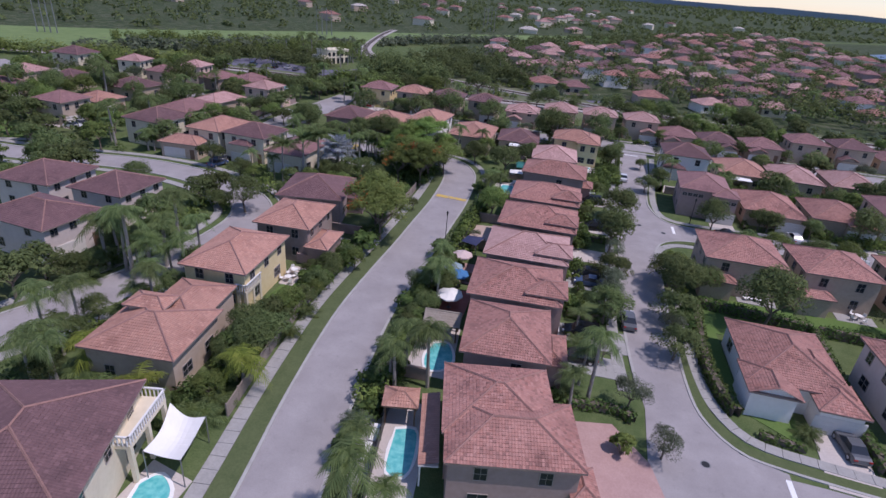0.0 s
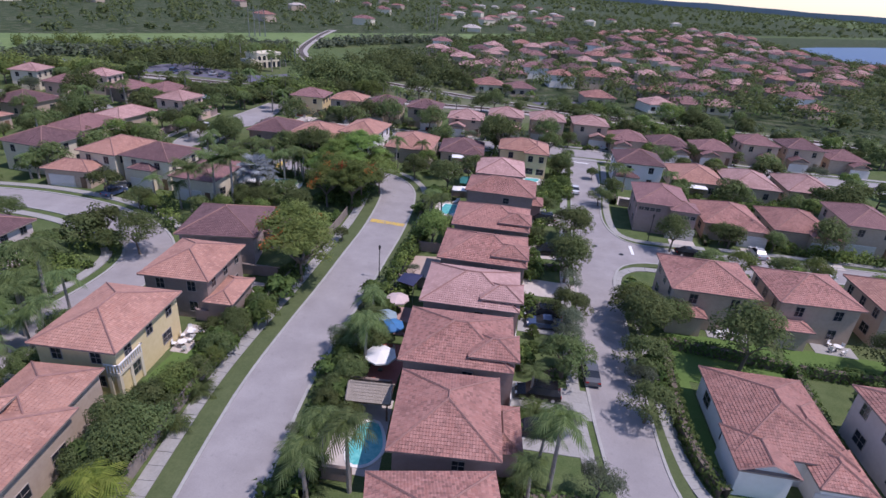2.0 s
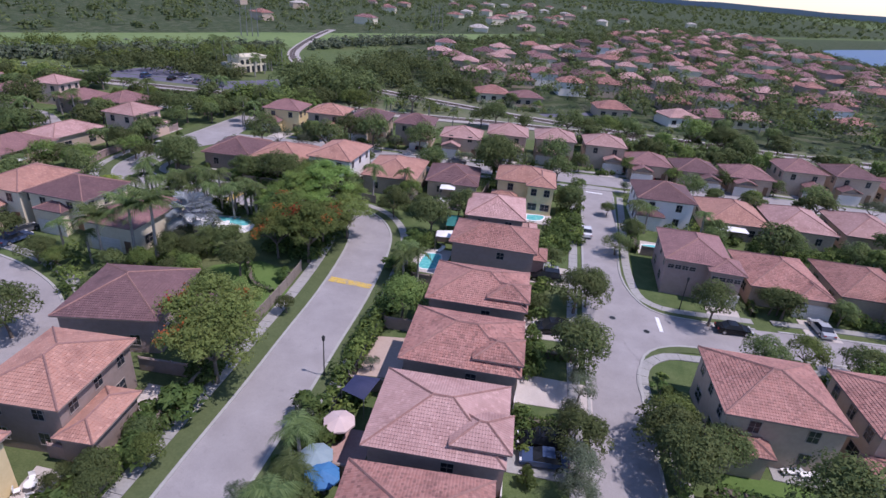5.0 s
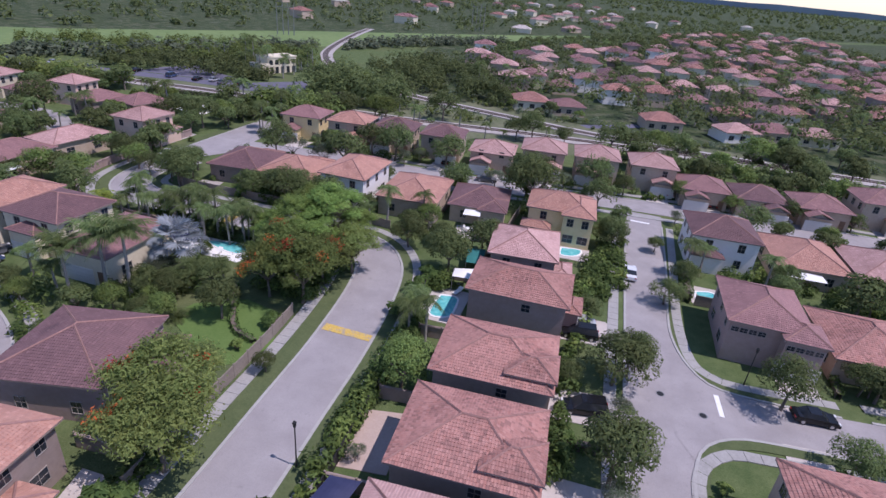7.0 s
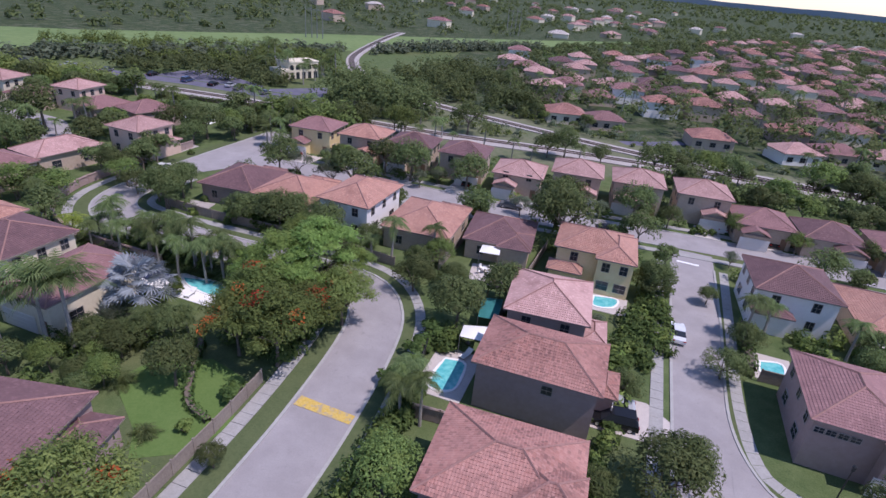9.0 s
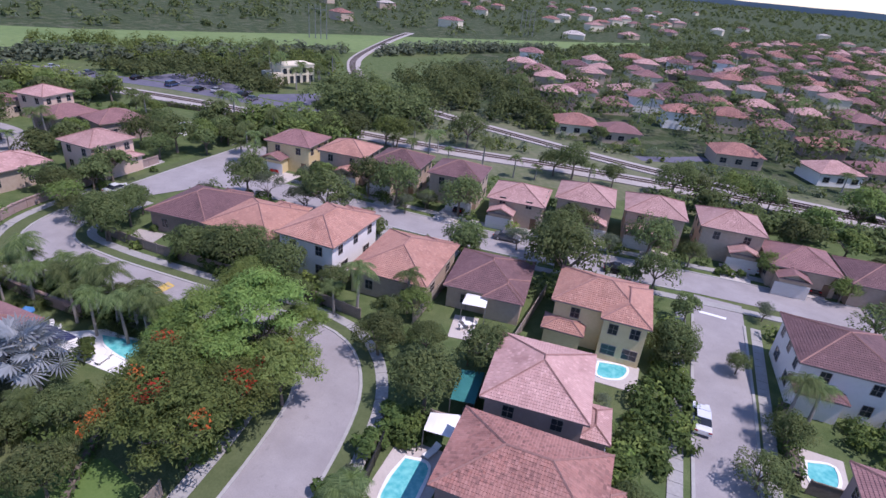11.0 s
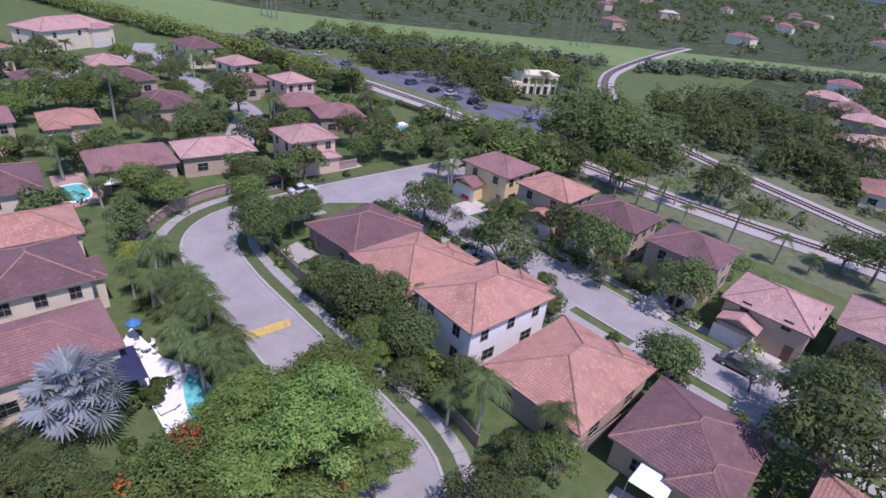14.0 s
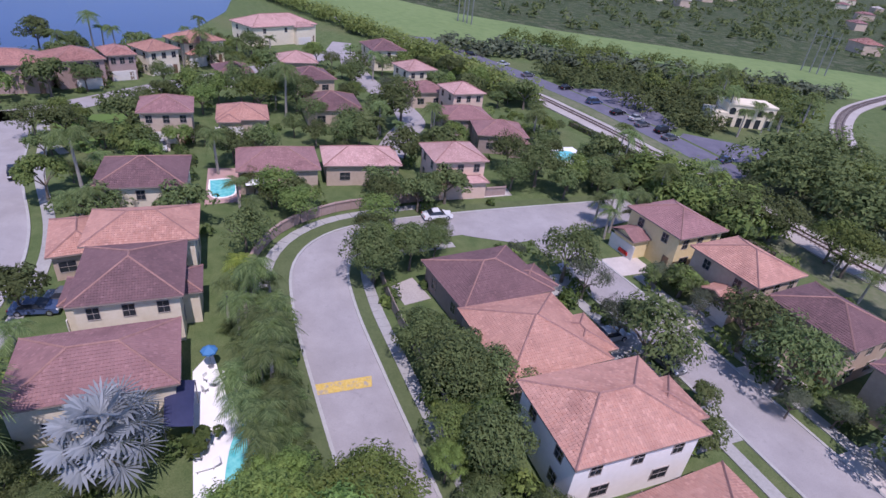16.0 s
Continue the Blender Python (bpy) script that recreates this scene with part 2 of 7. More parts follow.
PAVER_BEIGE = plain("beige_pavers", (0.40, 0.305, 0.26), (0.49, 0.385, 0.335), 6.0, 0.5, 0.9, bumpy=0.2)
YELLOW_PAINT = worn_paint()
WHITE_PAINT = plain("white_road_paint", (0.70, 0.70, 0.70), (0.82, 0.82, 0.82), 6.0, 0.6, 0.8)
# blue-grey base colour stands for the haze in front of distant woods
HAZY_WOODS = plain("hazy_woods", (0.19, 0.235, 0.30), (0.24, 0.29, 0.36), 0.004, 0.001, 0.95, spec=0.1)
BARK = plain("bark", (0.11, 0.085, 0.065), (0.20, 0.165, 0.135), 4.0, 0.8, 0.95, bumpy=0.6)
PALM_BARK = plain("palm_bark", (0.24, 0.215, 0.19), (0.36, 0.33, 0.30), 5.0, 0.8, 0.95, bumpy=0.6)
LEAF = leaves("oak_leaves", (0.084, 0.118, 0.046), (0.172, 0.218, 0.084), (0.21, 0.23, 0.09))
LEAF_BRIGHT = leaves("bright_leaves", (0.135, 0.21, 0.055), (0.27, 0.37, 0.105), (0.33, 0.38, 0.11))
LEAF_MID = leaves("lush_leaves", (0.108, 0.155, 0.046), (0.212, 0.282, 0.086), (0.27, 0.30, 0.09))
LEAF_FLAME = leaves("flame_tree_leaves", (0.15, 0.20, 0.06), (0.27, 0.335, 0.105), (0.33, 0.35, 0.11))
LEAF_GREY = leaves("greyish_leaves", (0.085, 0.11, 0.07), (0.18, 0.215, 0.14), (0.21, 0.22, 0.14))
HEDGE_LEAF = leaves("hedge_leaves", (0.062, 0.105, 0.032), (0.145, 0.205, 0.066))
FROND = leaves("palm_fronds", (0.085, 0.128, 0.050), (0.195, 0.25, 0.10))
FROND_YELLOW = leaves("yellow_fronds", (0.12, 0.16, 0.03), (0.26, 0.30, 0.06), (0.34, 0.33, 0.08))
FROND_SILVER = leaves("silver_fronds", (0.20, 0.23, 0.245), (0.37, 0.405, 0.43), (0.42, 0.44, 0.455))
FLOWER = leaves("flame_flowers", (0.38, 0.055, 0.025), (0.58, 0.12, 0.045), (0.48, 0.18, 0.06))
POOL = pool_mat()
LAKE = lake_mat()
CANVAS = plain("white_canvas", (0.74, 0.73, 0.71), (0.82, 0.81, 0.79), 1.0, 0.3, 0.8)
TEAL = plain("teal_canvas", (0.015, 0.14, 0.135), (0.03, 0.20, 0.19), 1.0, 0.3, 0.8)
BLUE = plain("blue_canvas", (0.03, 0.14, 0.34), (0.06, 0.22, 0.44), 1.0, 0.3, 0.7)
NAVY = plain("navy_canvas", (0.02, 0.025, 0.07), (0.035, 0.04, 0.10), 1.0, 0.3, 0.7)
THATCH = plain("palm_thatch", (0.24, 0.20, 0.16), (0.40, 0.35, 0.30), 8.0, 0.8, 0.95, bumpy=0.8)
TYRE = plain("tyre_rubber", (0.012, 0.012, 0.012), (0.025, 0.025, 0.025), 8.0, 1.0, 0.9)
RIM = plain("alloy_rim", (0.45, 0.45, 0.46), (0.6, 0.6, 0.62), 8.0, 1.0, 0.35, 0.8)
METAL = plain("grey_metal", (0.20, 0.20, 0.20), (0.30, 0.30, 0.30), 4.0, 0.6, 0.5, 0.6)
BLACK_METAL = plain("black_metal", (0.02, 0.02, 0.02), (0.04, 0.04, 0.04), 4.0, 0.6, 0.5, 0.3)
HEADLAMP = plain("headlamp_lens", (0.6, 0.6, 0.62), (0.75, 0.75, 0.76), 8.0, 1.0, 0.1)
TAIL_LAMP = plain("tail_lamp_lens", (0.30, 0.01, 0.01), (0.40, 0.02, 0.02), 8.0, 1.0, 0.2)

# ---- mesh helpers ----
class Build:
    """Collects corners and faces of one mesh, with an optional uv pair for each corner of a face."""

    def __init__(self):
        self.v, self.f, self.uv = [], [], []

    def face(self, pts, uv=None):
        n = len(self.v)
        self.v += [tuple(p) for p in pts]
        self.f.append(tuple(range(n, n + len(pts))))
        self.uv += uv if uv else [(0.0, 0.0)] * len(pts)

    def prism(self, ring, z0, z1):
        """An upright prism over a ring of (x, y), counter-clockwise."""
        n = len(ring)
        low, high = [(x, y, z0) for x, y in ring], [(x, y, z1) for x, y in ring]
        self.face(high)
        self.face(low[::-1])
        for i in range(n):
            j = (i + 1) % n
            self.face([low[i], low[j], high[j], high[i]])

    def box(self, x0, y0, z0, x1, y1, z1):
        self.prism([(x0, y0), (x1, y0), (x1, y1), (x0, y1)], z0, z1)

    def tube(self, path, radii, n=7):
        rings = []
        for i, p in enumerate(path):
            a, b = Vector(path[max(i - 1, 0)]), Vector(path[min(i + 1, len(path) - 1)])
            d = (b - a).normalized()
            s = d.cross(Vector((0.31, 0.95, 0.05))).normalized()
            t = d.cross(s)
            rings.append([Vector(p) + (s * math.cos(k * 2 * math.pi / n) + t * math.sin(k * 2 * math.pi / n)) * radii[i] for k in range(n)])
        for r, q in zip(rings, rings[1:]):
            for k in range(n):
                self.face([r[k], q[k], q[(k + 1) % n], r[(k + 1) % n]])
        self.face(rings[-1][::-1])

    def mesh(self, name, mat, smooth=False):
        me = bpy.data.meshes.new(name)
        me.from_pydata(self.v, [], self.f)
        layer = me.uv_layers.new(name="UVMap")
        layer.data.foreach_set("uv", np.array(self.uv, dtype=np.float32).ravel())
        me.materials.append(mat)
        if smooth:
            me.polygons.foreach_set("use_smooth", [True] * len(me.polygons))
        return me


def part(name, build, mat, parent, label="", smooth=False, at=None):
    ob = new(name, build.mesh(name, mat, smooth) if isinstance(build, Build) else build)
    ob.parent = parent
    if at is not None:
        ob.matrix_basis = at
    if label:
        ob["label"] = label
    return ob


def thing(name, m, label, category, group="", kind=""):
    ob = new(name)
    ob.matrix_basis = m
    ob.empty_display_size = 0.3
    return tagged(ob, label, category, group, kind)


def solid(name, build, mat, label, category, group="", kind="", m=None, smooth=False):
    ob = new(name, build.mesh(name, mat, smooth))
    if m is not None:
        ob.matrix_basis = m
    return tagged(ob, label, category, group, kind)


# ---- lines on the plan ----
def curve_line(pts, step=1.5):
    """A smooth line through the points, cut into even steps."""
    p = np.array(pts, float)
    p = np.vstack([2 * p[0] - p[1], p, 2 * p[-1] - p[-2]])
    out = []
    for a, b, c, d in zip(p, p[1:], p[2:], p[3:]):
        for s in np.linspace(0, 1, 24, endpoint=False):
            out.append(0.5 * (2 * b + (c - a) * s + (2 * a - 5 * b + 4 * c - d) * s * s + (3 * b - a - 3 * c + d) * s ** 3))
    out.append(p[-2])
    out = np.array(out)
    run = np.r_[0, np.cumsum(np.linalg.norm(np.diff(out, axis=0), axis=1))]
    at = np.linspace(0, run[-1], max(2, int(run[-1] / step) + 1))
    return np.c_[np.interp(at, run, out[:, 0]), np.interp(at, run, out[:, 1])]


def shifted(line, off):
    """The line moved off metres to its left."""
    d = np.gradient(line, axis=0)
    d /= np.linalg.norm(d, axis=1)[:, None]
    return line + np.c_[-d[:, 1], d[:, 0]] * off


def strip(line, a, b, z0, z1, lo=0.0, hi=1.0):
    """A band between the offsets a and b (a > b) of a line, from z0 up to z1, between two shares of its length."""
    k0, k1 = int(lo * (len(line) - 1)), int(round(hi * (len(line) - 1)))
    left, right = shifted(line, a)[k0:k1 + 1], shifted(line, b)[k0:k1 + 1]
    g = Build()
    for i in range(len(left) - 1):
        l0, l1, r0, r1 = left[i], left[i + 1], right[i], right[i + 1]
        g.face([(*r0, z1), (*r1, z1), (*l1, z1), (*l0, z1)])
        if z1 - z0 > 0.02:
            g.face([(*l0, z0), (*l0, z1), (*l1, z1), (*l1, z0)])
            g.face([(*r1, z0), (*r1, z1), (*r0, z1), (*r0, z0)])
    return g


def slabs(line, a, b, z, parent, mat, name="paving_slab", lo=0.0, hi=1.0, gap=0.03):
    """Paving slabs along a line, each a piece of its own with open joints."""
    k0, k1 = int(lo * (len(line) - 1)), int(round(hi * (len(line) - 1)))
    left, right = shifted(line, a), shifted(line, b)
    for i in range(k0, k1):
        c = (left[i] + right[i] + left[i + 1] + right[i + 1]) / 4
        ring = [right[i], right[i + 1], left[i + 1], left[i]]
        ring = [tuple((p - c) * (1 - gap)) for p in ring]
        g = Build()
        g.prism(ring, 0.0, z + random.uniform(-0.008, 0.008))
        part(name, g, mat, parent, at=Matrix.Translation((*c, 0.0)))

# ---- ground, roads, rails ----
g = Build()
g.face([(-4500, -1500, 0), (4500, -1500, 0), (4500, 4800, 0), (-4500, 4800, 0)])
solid("ground", g, LAWN, "mown green lawn and scrub stretching to the horizon", "ground", kind="structure")


# backdrop strip along the horizon, with its distance haze put into the colour
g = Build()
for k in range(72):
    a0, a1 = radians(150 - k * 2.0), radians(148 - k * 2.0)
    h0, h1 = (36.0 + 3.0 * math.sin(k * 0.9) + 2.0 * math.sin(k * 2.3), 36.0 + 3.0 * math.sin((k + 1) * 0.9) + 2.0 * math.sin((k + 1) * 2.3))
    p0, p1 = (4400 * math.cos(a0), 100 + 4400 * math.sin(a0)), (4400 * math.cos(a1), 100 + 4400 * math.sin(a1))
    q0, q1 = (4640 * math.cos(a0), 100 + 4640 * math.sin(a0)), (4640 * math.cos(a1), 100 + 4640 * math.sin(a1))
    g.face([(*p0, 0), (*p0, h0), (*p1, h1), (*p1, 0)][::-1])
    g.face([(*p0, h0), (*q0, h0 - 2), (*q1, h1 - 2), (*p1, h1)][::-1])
solid("backdrop_far_woods", g, HAZY_WOODS, "backdrop line of woods on the horizon, painted in haze blue", "far woods", kind="structure")


def patch(name, ring, z, mat, label, category="grass", kind="structure", base=None):
    g = Build()
    area = sum(a[0] * b[1] - b[0] * a[1] for a, b in zip(ring, ring[1:] + ring[:1]))
    ring = ring if area > 0 else ring[::-1]
    if base is None:
        g.face([(x, y, z) for x, y in ring])
    else:
        g.prism(ring, base, z)
    return solid(name, g, mat, label, category, kind=kind)


MAIN = curve_line([(-11.3, -28.9), (-13.5, 11.3), (-17.3, 31.6), (-19.6, 42.6), (-21.4, 53.3), (-22.3, 61.0), (-22.7, 70.6), (-22.9, 80.2), (-23.3, 89.9), (-23.8, 101.7), (-25.3, 114.6), (-27.5, 121.8), (-32.0, 126.3), (-39.9, 127.0), (-55.1, 126.5), (-67.4, 126.3), (-76.3, 127.5), (-81.3, 131.9), (-83.0, 140.0), (-83.6, 154.2), (-83.6, 168.9), (-83.5, 181.7)])
EAST = curve_line([(19.6, 18.7), (17.7, 39.5), (14.9, 54.6), (12.8, 69.3), (11.9, 88.7), (11.4, 103.4), (11.3, 118.3), (11.1, 138.6), (11.1, 163.0)])
CORNER = curve_line([(16.2, 45.6), (26.1, 46.5), (39.6, 46.1), (70.7, 45.4), (143.5, 45.1)])
SIDE = curve_line([(11.6, 105.3), (19.5, 106.6), (30.5, 107.9), (54.0, 110.1), (106.5, 112.7), (184.9, 120.5)])
CROSS = curve_line([(-81.3, 160.3), (-68.4, 161.4), (-51.5, 162.7), (-20.5, 163.6), (9.4, 167.0), (38.2, 168.7), (75.1, 169.9), (139.5, 173.5)])
WEST = curve_line([(-140.0, 81.0), (-127.0, 83.8), (-108.7, 86.4), (-90.5, 90.9), (-78.4, 91.8), (-67.3, 90.1), (-58.2, 86.1), (-52.6, 80.2), (-50.8, 71.5), (-51.8, 60.1), (-54.5, 47.9), (-59.3, 33.8), (-64.2, 9.4)])
CLOSE = curve_line([(-111, 146), (-121, 151.5), (-131, 157), (-146, 157), (-161, 155), (-178, 155), (-200, 157)])
FARWEST = curve_line([(-131, 66), (-137.5, 82), (-145.5, 93), (-153, 101), (-163, 113), (-174, 127), (-185, 141), (-196, 152), (-214, 159)])
RAIL_A = curve_line([(-352, 141), (-230, 180), (-160, 197.2), (-136, 201.3), (-111, 203.6), (-72, 204.6), (-57, 205.4), (-38, 208.0), (-14.8, 211.5), (40.0, 215.8), (134.2, 221.1), (316.6, 245.5)], 3.0)
RAIL_B = curve_line([(54.5, 217.1), (20.2, 218.9), (-6.4, 222.9), (-23.4, 226.9), (-45.5, 232.8), (-63.9, 238.2), (-83.1, 247.0), (-101.0, 260.2), (-116.3, 277.1), (-128.5, 295.7), (-137.1, 313.7), (-147.9, 347.4), (-161.4, 398.0), (-169.8, 437.4)], 3.0)

ROADS = ((MAIN, 3.2, "main_road", 0.030), (EAST, 3.2, "east_road", 0.036), (CORNER, 3.4, "corner_road", 0.042), (SIDE, 3.0, "side_road", 0.048),
         (CROSS, 3.4, "cross_road", 0.054), (WEST, 3.2, "west_road", 0.030), (CLOSE, 3.0, "close_road", 0.036), (FARWEST, 3.2, "far_west_road", 0.030))
for line, half, name, z in ROADS:
    solid("road_" + name, strip(line, half, -half, z, z), ASPHALT, "pale grey sun-bleached asphalt street between lawns", "road", kind="structure")
patch("road_turning", [(-86.5, 143.4), (-79.9, 148.5), (-76.6, 154.9), (-77.3, 165.1), (-79.9, 179.1), (-89.5, 179.8)], 0.060, ASPHALT, "wide pale asphalt turning place at the street's end", "road")


def kerb(line, off, lo, hi, side):
    a, b = (off + 0.32, off) if side > 0 else (-off, -off - 0.32)
    solid("kerb", strip(line, a, b, 0.0, 0.13, lo, hi), KERB, "pale concrete kerb along the street edge", "kerb", kind="structure")


def verge(line, a, b, lo, hi):
    solid("verge", strip(line, a, b, 0.0, 0.11, lo, hi), VERGE, "strip of patchy grass between kerb and pavement", "grass", kind="structure")


def share(line, x=None, y=None):
    """The share of a line's length at which it is nearest to an x or a y."""
    d = np.zeros(len(line))
    if x is not None:
        d = d + (line[:, 0] - x) ** 2
    if y is not None:
        d = d + (line[:, 1] - y) ** 2
    return float(np.argmin(d)) / (len(line) - 1)


END = share(MAIN, -83.4, 145.4)
kerb(MAIN, 3.2, 0, 1, 1)
kerb(MAIN, 3.2, 0, END, -1)
verge(MAIN, 5.6, 3.52, 0, 1)
verge(MAIN, -3.52, -4.9, 0, END)
EDGE_A = curve_line([(14.6, 90.6), (14.8, 80.8), (15.5, 68.2), (16.1, 60.4), (17.2, 55.4), (20.1, 51.7), (24.3, 50.7), (35.1, 50.2), (52.9, 49.9)])
EDGE_B = curve_line([(30.5, 104.7), (24.1, 104.2), (18.9, 103.3), (15.5, 100.7), (14.2, 96.4), (14.1, 90.6)])
EDGE_C = curve_line([(14.1, 157.4), (13.9, 138.5), (13.4, 125.2), (13.7, 118.7), (15.2, 113.7), (17.8, 110.8), (23.3, 110.4), (30.6, 110.9)])
for edge, side in ((EDGE_A, 1), (EDGE_B, 1), (EDGE_C, 1)):
    solid("kerb", strip(edge, 0.3, 0.0, 0.0, 0.13), KERB, "pale concrete kerb curving round the corner", "kerb", kind="structure")
    solid("verge", strip(edge, 1.5, 0.3, 0.0, 0.11), VERGE, "strip of patchy grass round the street corner", "grass", kind="structure")
FILL = [(14.7, 98.4), (13.0, 101.4), (13.2, 114.2), (15.1, 117.1), (16.0, 113.3), (18.7, 110.9), (24.2, 110.4), (24.1, 104.1), (18.5, 103.1), (15.7, 100.9)]
patch("road_junction", FILL, 0.058, ASPHALT, "pale asphalt where two streets meet", "road")
patch("road_junction", [(12.5, 65.4), (17.1, 65.2), (16.1, 59.4), (17.4, 55.2), (20.3, 51.5), (24.3, 50.5), (24.4, 43.1), (11.8, 39.9), (11.6, 59.6)], 0.058, ASPHALT, "pale asphalt where the street turns", "road")
kerb(EAST, 3.2, share(EAST, 14.3, 57.5), share(EAST, 11.2, 157.6), 1)
for s in (1, -1):
    kerb(SIDE, 3.0, share(SIDE, 34), 1, s)
    kerb(WEST, 3.2, 0, 1, s)
kerb(CROSS, 3.4, 0.06, 1, 1)
kerb(CROSS, 3.4, 0.06, share(CROSS, 5), -1)
kerb(CROSS, 3.4, share(CROSS, 19), 1, -1)

PAVE = new("pavement_main")
tagged(PAVE, "pale concrete slab pavement along the street", "pavement", kind="structure")
slabs(MAIN, 7.1, 5.6, 0.12, PAVE, CONCRETE, lo=share(MAIN, -16.0, 26.5), hi=END)
slabs(MAIN, -4.9, -6.2, 0.12, PAVE, CONCRETE, lo=share(MAIN, -16.0, 26.5), hi=END)
PAVE_EAST = new("pavement_east")
tagged(PAVE_EAST, "pale concrete slab pavement beside the curving street", "pavement", kind="structure")
BEND_A = curve_line([(16.4, 90.5), (16.8, 78.8), (17.2, 68.1), (17.8, 61.8), (19.0, 57.1), (21.9, 53.7), (27.9, 52.9), (35.1, 52.6), (52.9, 52.1)])
BEND_B = curve_line([(25.4, 101.7), (21.2, 101.2), (17.9, 100.6), (15.3, 98.1), (14.5, 94.5), (15.1, 89.6)])
BEND_C = curve_line([(15.6, 157.3), (15.1, 138.4), (14.7, 124.1), (15.6, 115.3), (18.0, 112.6), (21.5, 112.2), (30.7, 113.0)])
for bend in (BEND_A, BEND_B, BEND_C):
    slabs(bend, 0.65, -0.65, 0.12, PAVE_EAST, CONCRETE)
slabs(curve_line([(-137.6, 92.6), (-136.2, 90.4), (-134.0, 88.6), (-130.1, 88.2), (-123.0, 90.8), (-117.1, 93.8)]), 0.7, -0.7, 0.12, PAVE_EAST, CONCRETE)
slabs(EAST, 5.6, 4.2, 0.10, PAVE_EAST, CONCRETE, lo=share(EAST, 14.3, 57.5), hi=share(EAST, 11.2, 157.6))
solid("pavement_cross", strip(CROSS, 6.6, 5.2, 0.0, 0.12, 0.08, 1), CONCRETE, "pale concrete pavement along the cross street", "pavement", kind="structure")
solid("pavement_cross", strip(CROSS, -5.2, -6.6, 0.0, 0.12, 0.08, 1), CONCRETE, "pale concrete pavement along the cross street", "pavement", kind="structure")
solid("pavement_side", strip(SIDE, 6.0, 4.8, 0.0, 0.12, share(SIDE, 34), 1), CONCRETE, "pale concrete pavement along the side street", "pavement", kind="structure")
solid("pavement_side", strip(SIDE, -4.8, -6.0, 0.0, 0.12, share(SIDE, 28), 1), CONCRETE, "pale concrete pavement along the side street", "pavement", kind="structure")
solid("pavement_west", strip(WEST, 6.2, 4.8, 0.0, 0.12, 0, 1), CONCRETE, "pale concrete pavement along the western street", "pavement", kind="structure")
solid("pavement_west", strip(WEST, -4.8, -6.2, 0.0, 0.12, 0, 1), CONCRETE, "pale concrete pavement along the western street", "pavement", kind="structure")

# paint on the roads
patch("yellow_crossing_paint", [(-27.0, 103.4), (-20.9, 103.4), (-20.9, 104.6), (-27.0, 104.8)], 0.064, YELLOW_PAINT, "worn yellow painted band across the street", "road marking")
patch("yellow_crossing_paint", [(-56.1, 122.9), (-54.7, 122.7), (-54.5, 128.3), (-55.9, 128.6)], 0.064, YELLOW_PAINT, "worn yellow painted band across the street", "road marking")
patch("stop_line", [(17.7, 106.1), (18.2, 106.1), (18.0, 109.6), (17.5, 109.6)], 0.068, WHITE_PAINT, "white painted stop line on the street", "road marking")
patch("stop_line", [(23.9, 46.9), (24.4, 46.9), (24.3, 49.7), (23.8, 49.7)], 0.068, WHITE_PAINT, "white painted stop line on the street", "road marking")
patch("stop_line", [(8.6, 157.9), (12.0, 157.8), (12.1, 158.4), (8.6, 158.5)], 0.068, WHITE_PAINT, "white painted stop line on the street", "road marking")


def railway(line, width, near):
    solid("ground_ballast", strip(line, width, near, 0.0, 0.25), BALLAST, "pale gravel bed of the railway line", "railway bed", kind="structure")
    for s in (0.75, -0.75):
        solid("railway_rail", strip(line, s + 0.10, s - 0.10, 0.25, 0.48), RAIL_STEEL, "rusty steel rail on a gravel bed", "rail", group="rails", kind="structure")
    dense = curve_line([tuple(p) for p in line[::4]], 0.75)
    g = Build()
    left, right = shifted(dense, 1.3), shifted(dense, -1.3)
    for i in range(0, len(dense) - 1):
        d = (dense[i + 1] - dense[i]) * 0.34
        g.prism([tuple(right[i] - d / 2), tuple(right[i] + d / 2), tuple(left[i] + d / 2), tuple(left[i] - d / 2)], 0.25, 0.33)
    solid("railway_sleepers", g, SLEEPER, "dark wooden sleepers under the rails", "sleepers", kind="stuff")


railway(RAIL_A, 3.0, -4.2)
railway(RAIL_B, 2.4, -3.4)

patch("ground_verge", [(-100.1, 197.6), (-48.5, 193.8), (9.8, 197.7), (58.6, 203.4), (133.0, 209.8), (134.6, 225.7), (59.7, 225.3), (10.3, 229.9), (-32.4, 239.8), (-62.3, 252.5), (-80.4, 241.4), (-97.5, 219.9)], 0.022, DRY_GRASS, "sparse dry grass and sand beside the railway tracks", "verge")
MEADOW_NEAR = [(-420, 105), (-260, 165), (-222, 200), (-196, 237), (-172, 285), (-144, 332), (-114, 400), (-83, 450), (-1, 630)]
MEADOW_FAR = [(-460, 150), (-300, 235), (-262, 272), (-225, 325), (-190, 380), (-140, 442), (-69, 535), (0, 640)]
patch("ground_meadow", MEADOW_NEAR + MEADOW_FAR[::-1], 0.02, MEADOW, "open strip of bright mown grass under the power line", "meadow")
patch("ground_scrub", [(-3000, 1000), *MEADOW_FAR, (900, 1700), (900, 4700), (-3000, 4700)], 0.012, SCRUB, "dark scrub and woodland floor in the distance", "scrub")
patch("ground_scrub", [(-69, 244), (30, 220), (118, 229), (330, 340), (640, 470), (1000, 900), (800, 1500), (0, 632), (-83, 448), (-110, 398), (-96, 330), (-84, 295)], 0.015, SCRUB, "dry scrubby ground between the far houses", "scrub")
